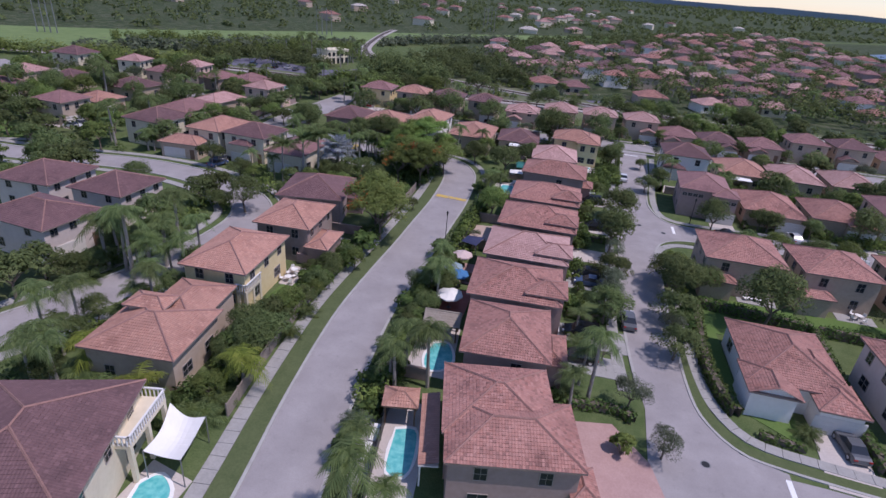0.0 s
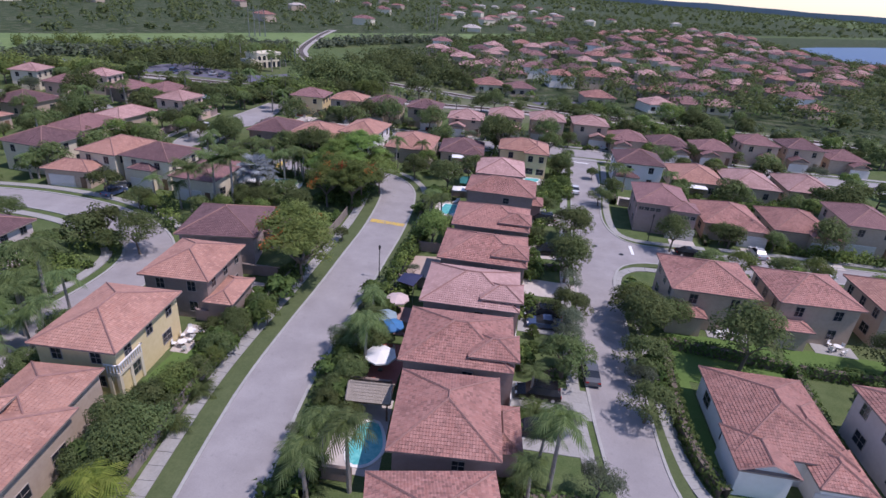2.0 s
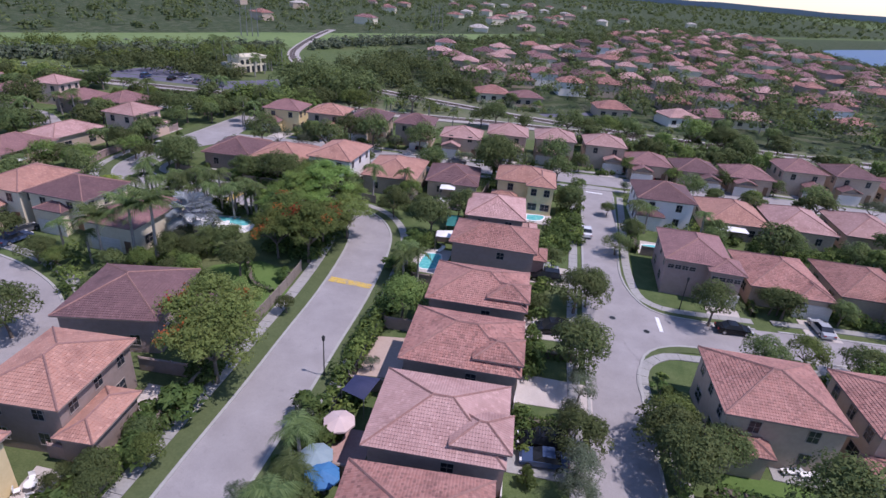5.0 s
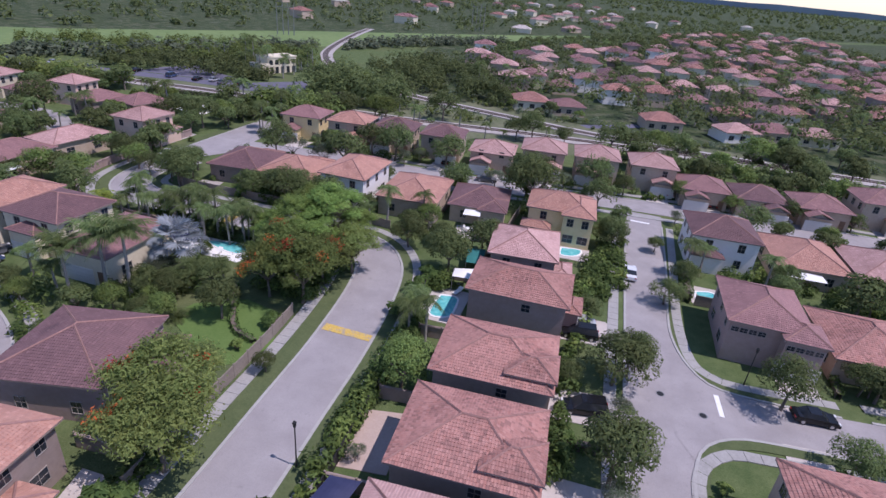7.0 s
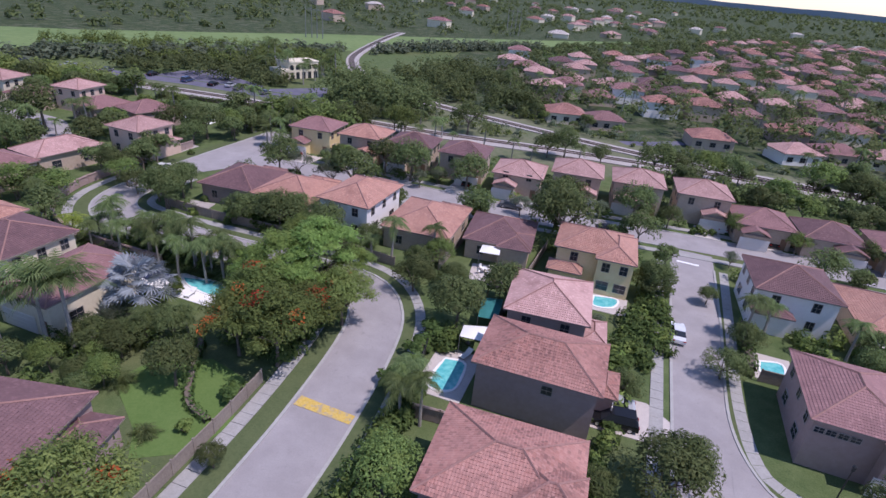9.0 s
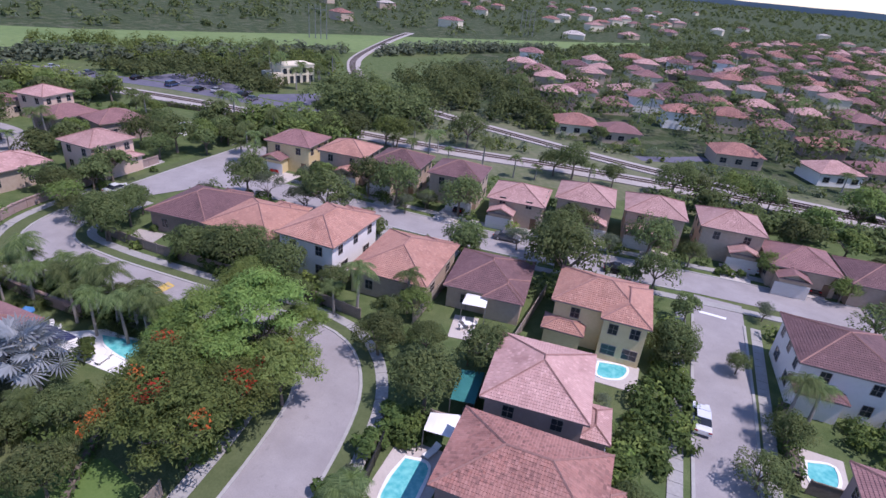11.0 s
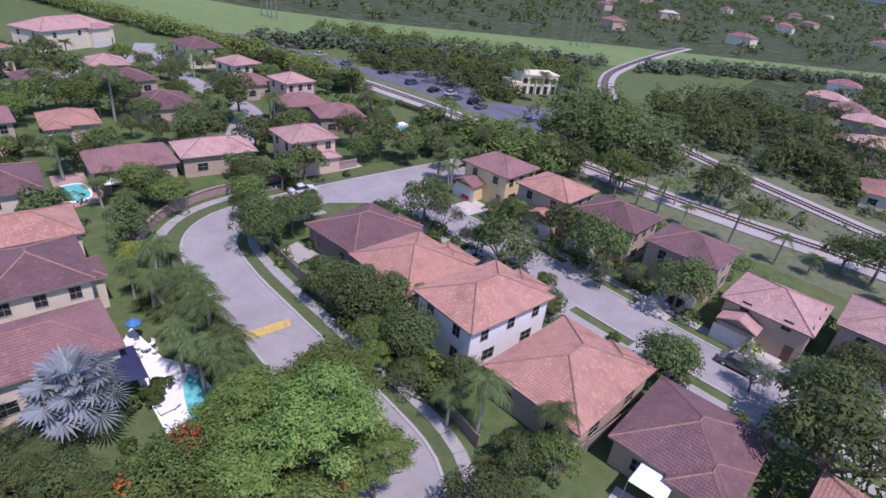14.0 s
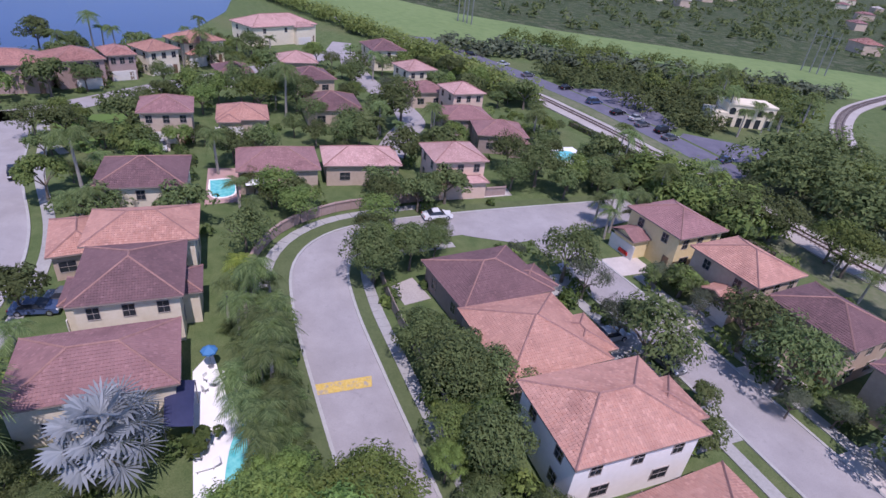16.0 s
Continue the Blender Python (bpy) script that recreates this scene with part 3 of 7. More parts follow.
patch("road_estate", [(-4.5, 230.5), (3.0, 234.5), (13.0, 244.0), (9.5, 246.0), (1.0, 238.5), (-7.0, 233.5)], 0.04, DARK_ASPHALT, "dark asphalt lane in the far estate", "road")
patch("ground_gravel", [(-230, 184), (-160, 201.2), (-136, 206), (-111, 207.6), (-92, 208), (-92, 211.4), (-125, 210.6), (-140, 209.5), (-162, 205.5), (-230, 189)], 0.025, DRY_GRASS, "bare sandy strip between railway and car park", "gravel strip")
patch("car_park_ground", [(-230, 189.5), (-162, 206), (-140, 210), (-125, 211), (-92, 212), (-92, 219.5), (-119, 219), (-139, 216.5), (-162, 213.5), (-230, 197)], 0.03, DARK_ASPHALT, "dark bluish asphalt car park beside the railway", "car park")
patch("car_park_ground", [(-118, 223), (-112, 230), (-105.6, 238), (-98, 226), (-100, 220.5), (-116, 220)], 0.03, DARK_ASPHALT, "dark bluish asphalt car park before the clubhouse", "car park")
LOT_NORTH = [(-158, 214.8), (-139, 217.3), (-121, 219.7), (-122, 225), (-140, 231), (-151, 240), (-158, 226)]
patch("car_park_ground", LOT_NORTH, 0.03, DARK_ASPHALT, "dark bluish asphalt car park among trees and palms", "car park")
patch("water_lake_west", [(-176, 50), (-180, 71), (-187, 80), (-200, 92), (-218, 110), (-266, 124), (-340, 132), (-700, 60), (-700, -300), (-190, -200), (-172, 0)], 0.04, LAKE, "deep blue lake behind the western houses", "water")
patch("water_lake_east", [(262, 750), (248, 640), (252, 610), (275, 580), (340, 560), (560, 640), (640, 900), (430, 940), (300, 800)], 0.04, LAKE, "broad blue lake among far houses", "water")

# ---- houses ----
HOUSE_BOXES = []


def roof_face(g, e0, e1, t1, t0, step=0.30):
    """One slope in overlapping courses of tiles, from the eave e0-e1 up to t0-t1."""
    e0, e1, t0, t1 = Vector(e0), Vector(e1), Vector(t0), Vector(t1)
    along = (e1 - e0).normalized()
    top = (t0 + t1) / 2
    nrm = along.cross(top - e0).normalized()
    up = nrm.cross(along)
    run = (top - e0).dot(up)
    n = max(2, int(run / step))
    lift = nrm * 0.04
    for i in range(n):
        a0, a1 = e0.lerp(t0, i / n), e1.lerp(t1, i / n)
        b0, b1 = e0.lerp(t0, (i + 1) / n), e1.lerp(t1, (i + 1) / n)
        pts = [a0 + lift, a1 + lift, b1, b0]
        uv = [((p - e0).dot(along), (p - e0).dot(up)) for p in pts]
        if (b1 - b0).length < 0.02:
            pts, uv = pts[:3], uv[:3]
        g.face(pts, uv)
        g.face([a0, a1, a1 + lift, a0 + lift], [uv[0], uv[1], uv[1], uv[0]])


def cap_line(g, a, b):
    """The rounded cap along a hip or ridge."""
    a, b = Vector(a), Vector(b)
    d = b - a
    n = max(1, int(d.length / 0.45))
    side = d.cross(Vector((0, 0, 1))).normalized() * 0.10
    for i in range(n):
        p, q = a + d * (i / n), a + d * ((i + 1) / n)
        z = Vector((0, 0, 0.15))
        g.face([p - side + z * 0.2, q - side + z * 0.2, q + z, p + z])
        g.face([p + z, q + z, q + side + z * 0.2, p + side + z * 0.2])


def hip_roof(g, caps, fascia, cx, cy, w, d, z, slope=0.40, gable=""):
    """A hipped roof over a rectangle; gable names the ends that stay upright."""
    x0, x1, y0, y1 = cx - w / 2, cx + w / 2, cy - d / 2, cy + d / 2
    if w >= d:
        h, r = d / 2 * slope, (w - d) / 2
        ra = (x0 if "w" in gable else cx - r, cy, z + h)
        rb = (x1 if "e" in gable else cx + r, cy, z + h)
        roof_face(g, (x0, y0, z), (x1, y0, z), rb, ra)
        roof_face(g, (x1, y1, z), (x0, y1, z), ra, rb)
        if "e" not in gable:
            roof_face(g, (x1, y0, z), (x1, y1, z), rb, rb)
        if "w" not in gable:
            roof_face(g, (x0, y1, z), (x0, y0, z), ra, ra)
        ends = ((x0, y0, ra), (x0, y1, ra), (x1, y0, rb), (x1, y1, rb))
    else:
        h, r = w / 2 * slope, (d - w) / 2
        ra = (cx, y0 if "s" in gable else cy - r, z + h)
        rb = (cx, y1 if "n" in gable else cy + r, z + h)
        roof_face(g, (x1, y0, z), (x1, y1, z), rb, ra)
        roof_face(g, (x0, y1, z), (x0, y0, z), ra, rb)
        if "s" not in gable:
            roof_face(g, (x0, y0, z), (x1, y0, z), ra, ra)
        if "n" not in gable:
            roof_face(g, (x1, y1, z), (x0, y1, z), rb, rb)
        ends = ((x0, y0, ra), (x1, y0, ra), (x0, y1, rb), (x1, y1, rb))
    for x, y, top in ends:
        cap_line(caps, (x, y, z), top)
    if r > 0.1:
        cap_line(caps, ra, rb)
    # eaves board and soffit
    fascia.prism([(x0, y0), (x1, y0), (x1, y1), (x0, y1)], z - 0.16, z - 0.005)
    return h


def window_meshes(w, h):
    f = Build()
    t = 0.045
    f.box(-w / 2 - t, -0.07, -t, w / 2 + t, 0.02, 0)
    f.box(-w / 2 - t, -0.07, h, w / 2 + t, 0.02, h + t)
    f.box(-w / 2 - t, -0.07, 0, -w / 2, 0.02, h)
    f.box(w / 2, -0.07, 0, w / 2 + t, 0.02, h)
    f.box(-0.015, -0.045, 0, 0.015, 0.02, h)
    f.box(-w / 2, -0.045, h * 0.5 - 0.015, w / 2, 0.02, h * 0.5 + 0.015)
    p = Build()
    p.box(-w / 2, -0.02, 0, w / 2, 0.015, h)
    return f.mesh("window", FRAME), p.mesh("pane", GLASS)


WINDOWS = {k: window_meshes(*k) for k in ((1.0, 1.3), (1.6, 1.3), (0.8, 0.6), (2.6, 2.1), (1.0, 1.0))}
gg = Build()
gg.box(-2.4, -0.06, 0, 2.4, 0.02, 2.2)
for i in range(4):
    gg.box(-2.3, -0.09, 0.08 + i * 0.53, 2.3, -0.05, 0.53 + i * 0.53)
GARAGE_MESH = gg.mesh("garage_door", GARAGE)
dd = Build()
dd.box(-0.5, -0.06, 0, 0.5, 0.02, 2.1)
dd.box(-0.38, -0.09, 0.2, 0.38, -0.05, 0.9)
dd.box(-0.38, -0.09, 1.1, 0.38, -0.05, 1.9)
DOOR_MESH = dd.mesh("door", DOOR_WOOD)
SIDE_TURN = {"s": 0.0, "e": 90.0, "n": 180.0, "w": 270.0}


def on_wall(side, bx, along, z):
    """The pose of something on a wall of the body box bx = (x0, y0, x1, y1), looking outwards."""
    x0, y0, x1, y1 = bx
    cx, cy = (x0 + x1) / 2, (y0 + y1) / 2
    x, y = {"s": (cx + along, y0), "n": (cx - along, y1), "e": (x1, cy + along), "w": (x0, cy - along)}[side]
    return pose(x, y, z, 0, 0, SIDE_TURN[side])


def add_window(parent, m, size):
    f, p = WINDOWS[size]
    w = part("window", f, None, parent, at=m)
    part("pane", p, None, w)


def row_of_windows(parent, bx, side, z, n, size):
    length = (bx[2] - bx[0]) if side in "sn" else (bx[3] - bx[1])
    for i in range(n):
        add_window(parent, on_wall(side, bx, (i + 0.5) / n * length - length / 2, z), size)


def welded(me):
    b = bmesh.new()
    b.from_mesh(me)
    bmesh.ops.remove_doubles(b, verts=b.verts, dist=0.002)
    b.to_mesh(me)
    b.free()
    return me


def roof_part(ob, name, cx, cy, w, d, z, slope, gable, mat):
    tiles, caps, fascia = Build(), Build(), Build()
    hip_roof(tiles, caps, fascia, cx, cy, w, d, z, slope, gable)
    r = part(name, welded(tiles.mesh(name, mat)), None, ob)
    part("ridge_cap", welded(caps.mesh("ridge_cap", RIDGE)), None, r)
    part("fascia", fascia, EAVES, r)


TWO = 5.7
ROW = "two-storey stucco house with a weathered terracotta tile hip roof"


def house(x, y, yaw, w, d, z, roof, wall, label, wings=(), front="e", slope=0.40, windows="nesw", garage=True, gable="", over=0.5, strips=False):
    """A stuccoed house with a tiled hip roof over w x d metres, eaves at z; wings: (dx, dy, w, d, z) with hip roofs of their own."""
    ob = thing("house", pose(x, y, 0, 0, 0, yaw), label, "house")
    HOUSE_BOXES.append((x, y, max(w, d) / 2))
    if x < -95 or x > 44 or y > 165:
        windows = "".join(s for s in windows if s in "s" + ("e" if x < 0 else "w"))
    walls = Build()
    bx = (-w / 2 + over, -d / 2 + over, w / 2 - over, d / 2 - over)
    walls.box(bx[0], bx[1], 0, bx[2], bx[3], z - 0.1)
    roof_part(ob, "roof", 0, 0, w, d, z, slope, gable, roof)
    boxes = [(bx, z)]
    for k, (dx, dy, ww, wd, wz, *ends) in enumerate(wings):
        ends = ends[0] if ends else ""
        wb = (dx - ww / 2 + 0.4, dy - wd / 2 + 0.4, dx + ww / 2 - 0.4, dy + wd / 2 - 0.4)
        wing = Build()
        wing.box(wb[0], wb[1], 0, wb[2], wb[3], wz - 0.13 - 0.01 * k)
        part("wing_wall", wing, wall, ob)
        roof_part(ob, "wing_roof", dx, dy, ww, wd, wz, slope, ends, roof)
        for end in ends:
            # the wall under a gable end
            s, q = (-1 if end in "sw" else 1), Build()
            half, far_end = ((ww if end in "sn" else wd) / 2 - 0.4), ((wd if end in "sn" else ww) / 2 - 0.4) * s
            tri = [(-half, wz - 0.15), (half, wz - 0.15), (0, wz + half * slope + 0.05)]
            if end in "sn":
                q.face([(dx + u, dy + far_end, v) for u, v in tri])
            else:
                q.face([(dx + far_end, dy + u, v) for u, v in tri])
            part("gable_wall", q, wall, ob)
        boxes.append((wb, wz))
    part("wall", walls, wall, ob)
    fb, fz = boxes[0]
    for wb, wz in boxes[1:]:
        if {"e": wb[2] > fb[2], "w": wb[0] < fb[0], "n": wb[3] > fb[3], "s": wb[1] < fb[1]}[front]:
            fb, fz = wb, wz
    for side in windows:
        if label == ROW and side in "sn":
            # the party sides have a single small upper window
            add_window(ob, on_wall(side, bx, 1.2, 3.9), (1.0, 1.0))
            continue
        if z > 4.5 and not (strips and side == front):
            row_of_windows(ob, bx, side, 3.75, 3 if side in "ew" else 2, (1.0, 1.3))
        if side != front:
            row_of_windows(ob, bx, side, 1.0, 2, (1.6, 1.3) if side in "ew" else (1.0, 1.3))
    for wb, wz in boxes[1:]:
        if wz > 4.8 and wb[1] < bx[1] - 0.05 and "s" in windows and not strips:
            row_of_windows(ob, wb, "s", 3.75, 2, (1.0, 1.3))
            row_of_windows(ob, wb, "s", 0.9, 2, (1.6, 1.3))
    if strips:
        # bands of upper windows on the front
        for k in range(4):
            add_window(ob, on_wall(front, bx, -3.6 + k * 0.98, 4.2), (0.8, 0.6))
            add_window(ob, on_wall(front, fb, -1.45 + k * 0.98, 4.0), (0.8, 0.6))
    if garage:
        length = (fb[2] - fb[0]) if front in "sn" else (fb[3] - fb[1])
        shift = max(0.0, length / 2 - 3.0)
        part("garage_door", GARAGE_MESH, None, ob, at=on_wall(front, fb, -shift, 0.0))
        lb = boxes[0][0]
        part("front_door", DOOR_MESH, None, ob, at=on_wall(front, lb, ((lb[3] - lb[1]) if front in "ew" else (lb[2] - lb[0])) / 2 - 1.2, 0.0))
    return ob


# the middle row, back gardens to the main road
house(-2.3, 43.7, 15.4, 9.7, 9.1, TWO, ROOF_RED, STUCCO_GREY, "two-storey grey stucco house with a stepped terracotta roof", [(0.9, -3.8, 11.0, 7.6, TWO - 0.02), (6.7, -6.2, 2.4, 3.6, 3.0)])
house(-3.6, 54.7, 7.8, 9.1, 10.1, TWO, ROOF_RED, STUCCO_GREY, ROW, [(5.0, 1.4, 3.4, 6.0, 3.1)])
house(-4.6, 65.7, 5.8, 11.2, 9.8, TWO, ROOF_RED, STUCCO_GREY, ROW, [(3.6, -1.9, 5.0, 4.4, TWO + 0.75)])
house(-5.0, 76.8, 4.3, 11.5, 9.8, TWO, ROOF_PINK, STUCCO_GREY, ROW, [(3.6, -1.9, 5.0, 4.4, TWO + 0.75)])
house(-5.1, 88.2, 3.2, 12.0, 9.9, TWO, ROOF_RED, STUCCO_BROWN, ROW, [(3.6, -1.9, 5.0, 4.4, TWO + 0.75)])
house(-5.5, 99.9, 3.2, 11.9, 9.8, TWO, ROOF_RED, STUCCO_BROWN, ROW, [(3.6, -1.9, 5.0, 4.4, TWO + 0.75)])
house(-5.7, 115.2, 1.6, 12.5, 8.9, TWO, ROOF_RED, STUCCO_GREY, ROW, [(6.6, 1.5, 2.6, 4.5, 3.0)])
house(-7.2, 126.9, 5.5, 9.7, 10.5, TWO, ROOF_PINK, STUCCO_GREY, "two-storey grey stucco house with a pale pink tile roof", [(5.6, -1.5, 3.0, 5.0, 3.0)])
house(-4.2, 145.8, 3.1, 10.9, 9.2, TWO, ROOF_ORANGE, STUCCO_YELLOW, "two-storey yellow stucco house with an orange tile roof", [(-3.4, -5.0, 5.0, 3.4, 3.0), (3.2, -1.2, 5.6, 9.6, TWO - 0.02)], front="n")
house(-18.5, 147.4, 6.7, 10.5, 11.3, 3.3, ROOF_PURPLE, STUCCO_TAN, "single-storey tan house with a dark brown tile roof", [(2.6, -3.2, 5.2, 6.4, 3.28)], front="n")
house(-30.2, 145.3, 3.1, 11.1, 13.6, 3.6, ROOF_ORANGE, STUCCO_TAN, "single-storey tan house with an orange tile hip roof", [(2.5, 4.8, 5.0, 5.0, 3.58)], front="n")
house(-42.0, 144.7, -0.6, 9.3, 12.6, TWO, ROOF_ORANGE, STUCCO_WHITE, "two-storey white stucco house with a patched orange tile roof", [(0.5, 5.2, 5.0, 5.0, TWO - 0.3)], front="n")
house(-54.2, 144.6, 1.8, 11.4, 11.6, 3.6, ROOF_ORANGE, STUCCO_TAN, "single-storey house with a pale orange tile roof", [(1.5, 4.8, 6.0, 5.0, 3.5)], front="n")
house(-65.2, 144.6, 6.1, 10.5, 12.0, 3.4, ROOF_PURPLE, STUCCO_BROWN, "single-storey brown house with a dark brown tile roof", [(2.0, 4.6, 5.0, 5.0, 3.3)], front="n")
# east of the eastern road
house(24.8, 90.1, 2.7, 11.2, 10.5, TWO, ROOF_RED, STUCCO_TAN, "two-storey tan stucco house with a red tile roof", [(-3.4, -5.6, 5.0, 3.0, 3.0)], front="n")
house(37.4, 90.9, 5.3, 10.5, 9.9, TWO, ROOF_RED, STUCCO_TAN, "two-storey tan stucco house with a red tile roof", [(-3.4, -5.6, 4.6, 3.0, 3.0)], front="n")
house(50.1, 92.8, 4.8, 10.4, 10.0, TWO, ROOF_ORANGE, STUCCO_TAN, "two-storey tan stucco house with an orange tile roof", front="n")
house(26.2, 65.9, 3.1, 10.3, 12.3, 3.4, ROOF_RED, STUCCO_WHITE, "single-storey white house with a terracotta hip roof", [(-2.9, -5.4, 5.2, 5.6, 3.3, "s"), (3.4, -5.9, 4.8, 5.4, 3.0), (2.2, -1.0, 4.8, 6.4, 3.75)], front="s")
house(40.0, 64.4, 5.5, 10.5, 11.7, TWO, ROOF_RED, STUCCO_ROSE, "two-storey pale rose house with a terracotta roof", front="s")
house(23.2, 122.6, -0.6, 9.5, 11.7, TWO, ROOF_MAUVE, STUCCO_GREY, "two-storey grey-brown house with a mauve tile roof", [(3.6, -4.4, 5.0, 5.4, TWO - 0.3)], front="s", strips=True)
house(35.9, 123.9, 2.2, 10.9, 12.1, 3.3, ROOF_RED, STUCCO_TAN, "single-storey tan house with a red tile roof", [(3.0, -4.6, 5.0, 6.0, 3.2)], front="s")
house(48.1, 125.1, 1.7, 10.7, 12.1, 3.3, ROOF_RED, STUCCO_TAN, "single-storey tan house with a red tile roof", [(3.0, -4.6, 5.0, 6.0, 3.2)], front="s")
house(59.1, 125.6, 0.9, 9.6, 12.1, TWO, ROOF_MAUVE, STUCCO_TAN, "two-storey tan house with a mauve tile roof", front="s")
house(21.8, 147.6, 3.2, 10.7, 10.6, TWO, ROOF_PURPLE, STUCCO_WHITE, "two-storey white house with a dark brown tile roof", [(-2.6, -5.2, 5.2, 3.2, 3.0)], front="n")
house(35.0, 148.8, 1.9, 11.1, 13.0, 3.3, ROOF_ORANGE, STUCCO_TAN, "single-storey tan house with an orange tile roof", front="n")
house(46.6, 149.8, 1.5, 10.9, 13.0, 3.3, ROOF_PINK, STUCCO_TAN, "single-storey tan house with a pink tile roof", front="n")
house(59.0, 151.6, 1.0, 10.8, 13.0, 3.3, ROOF_PINK, STUCCO_TAN, "single-storey tan house with a pink tile roof", front="n")
# the row along the railway
for i, (hx, hy, roof, z) in enumerate(((-69.8, 176.1, ROOF_MAUVE, TWO), (-58.2, 177.2, ROOF_ORANGE, TWO), (-46.8, 177.7, ROOF_PURPLE, TWO), (-35.1, 178.3, ROOF_PURPLE, TWO), (-22.5, 175.8, ROOF_PINK, 4.6),
                                      (-11.6, 180.1, ROOF_PINK, TWO), (0.1, 181.2, ROOF_PINK, TWO), (12.1, 181.8, ROOF_PINK, TWO), (22.4, 177.0, ROOF_MAUVE, 3.8), (33.1, 176.7, ROOF_PURPLE, 3.8),
                                      (44.7, 177.4, ROOF_MAUVE, 3.8), (56.4, 181.4, ROOF_MAUVE, TWO), (67.9, 182.4, ROOF_PURPLE, TWO), (79.2, 183.3, ROOF_MAUVE, 3.8))):
    house(hx, hy, 5, 10.2, 9.2 if i < 4 else 9.8, z, roof, STUCCO_TAN if i else STUCCO_YELLOW, "stucco house with a tile hip roof backing onto the railway", [(2.0 if i % 2 else -2.0, -5.0, 4.6, 4.7, 3.0, "s")], front="s")
# west of the main road
house(-34.0, 25.9, 22.8, 11.8, 13.7, TWO, ROOF_PURPLE, STUCCO_CREAM, "two-storey cream house with a dark brown tile roof", front="w")
house(-37.8, 42.4, 8.9, 10.0, 9.3, 4.4, ROOF_ORANGE, STUCCO_TAN, "house with a spread orange tile roof among palms", [(0.6, 5.2, 6.8, 9.2, 4.38), (-1.6, 2.4, 4.6, 3.0, 5.9)], front="w")
house(-39.7, 58.9, 6.0, 8.8, 11.7, 5.5, ROOF_ORANGE, STUCCO_YELLOW, "two-storey yellow stucco house with an orange tile roof", front="w")
house(-39.3, 72.5, 6.0, 8.6, 10.2, 5.5, ROOF_ORANGE, STUCCO_BROWN, "two-storey brown house with an orange tile roof and porch", [(5.4, -2.4, 3.6, 6.6, 3.1)], front="w")
house(-43.4, 86.6, 14.0, 11.2, 11.6, 4.5, ROOF_PURPLE, STUCCO_GREY, "grey stucco house with a brown tile roof and low porch", [(6.0, 2.4, 4.4, 5.2, 2.9)], front="w")
house(-58.8, 106.3, 0.6, 8.8, 12.4, 4.4, ROOF_MAUVE, STUCCO_CREAM, "house with a mauve tile roof beside a pool terrace", front="s")
house(-70.2, 108.1, -1.0, 10.6, 9.6, TWO, ROOF_PURPLE, STUCCO_CREAM, "two-storey cream house with a brown tile roof", [(0, 0, 5, 12.4, 4.0)], front="s")
house(-79.8, 108.5, -1.5, 8.6, 11.4, TWO, ROOF_ORANGE, STUCCO_CREAM, "two-storey cream house with an orange tile roof", front="s")
house(-95, 107.5, -3, 10.4, 11, TWO, ROOF_PURPLE, STUCCO_CREAM, "two-storey cream house with a brown tile roof", front="w")
house(-102, 125.3, -3, 9.6, 12.3, 3.9, ROOF_MAUVE, STUCCO_TAN, "tan house with a mauve tile roof behind trees", front="w")
house(-102.6, 138.6, -6, 8.6, 12.6, 3.6, ROOF_PINK, STUCCO_TAN, "single-storey tan house with a pink tile roof", front="w")
house(-97.5, 153, -2, 8.8, 9.4, TWO, ROOF_PINK, STUCCO_PEACH, "two-storey peach house with a pink tile roof and porch", [(4.9, 0, 3.2, 8.6, 2.9)], front="w")
house(-113.6, 169.6, -14, 9.2, 10.4, 3.8, ROOF_MAUVE, STUCCO_BROWN, "brown house with a mauve tile roof", [(4.4, 3.0, 3.4, 4.4, 3.0)], front="w")
house(-123.8, 166.2, -6, 9, 10.8, 3.8, ROOF_MAUVE, STUCCO_BROWN, "brown house with a long mauve tile roof", front="w")
house(-135.9, 170.4, 5, 8.6, 8.6, TWO, ROOF_PINK, STUCCO_PEACH, "two-storey peach house with a pink tile roof", front="w")
house(-143.8, 164, 2, 8.4, 9, 3.8, ROOF_MAUVE, STUCCO_TAN, "tan house with a mauve tile roof", front="w")
house(-156.9, 165.8, 12, 8.8, 8.8, TWO, ROOF_PINK, STUCCO_CREAM, "two-storey cream house with a pink tile roof", front="w")
house(-181, 164, 5, 11.4, 10.4, TWO, ROOF_PURPLE, STUCCO_CREAM, "two-storey cream house with a dark brown tile roof", front="w")
house(-133, 139.6, -2, 11.6, 11.8, 3.6, ROOF_PURPLE, STUCCO_TAN, "single-storey house with a dark brown tile roof", front="n")
house(-155.6, 139, 8, 9.8, 10, 3.6, ROOF_PURPLE, STUCCO_TAN, "single-storey house with a dark brown tile roof", front="n")
house(-172.2, 138, 0, 9.8, 10.2, 3.6, ROOF_PINK, STUCCO_TAN, "single-storey house with a pink tile roof", front="n")
house(-127.2, 121.7, -3, 9.2, 9.4, 3.4, ROOF_ORANGE, STUCCO_TAN, "single-storey house with an orange tile roof", [(3.4, -2.4, 4.0, 4.2, 3.2)], front="e")
house(-124.6, 109, 0, 9.2, 9, TWO, ROOF_MAUVE, STUCCO_TAN, "two-storey tan house with a mauve tile roof and garage", front="e")
house(-161, 121.6, 10, 8.6, 8.2, 3.4, ROOF_PURPLE, STUCCO_TAN, "single-storey house with a dark brown tile roof", front="e")
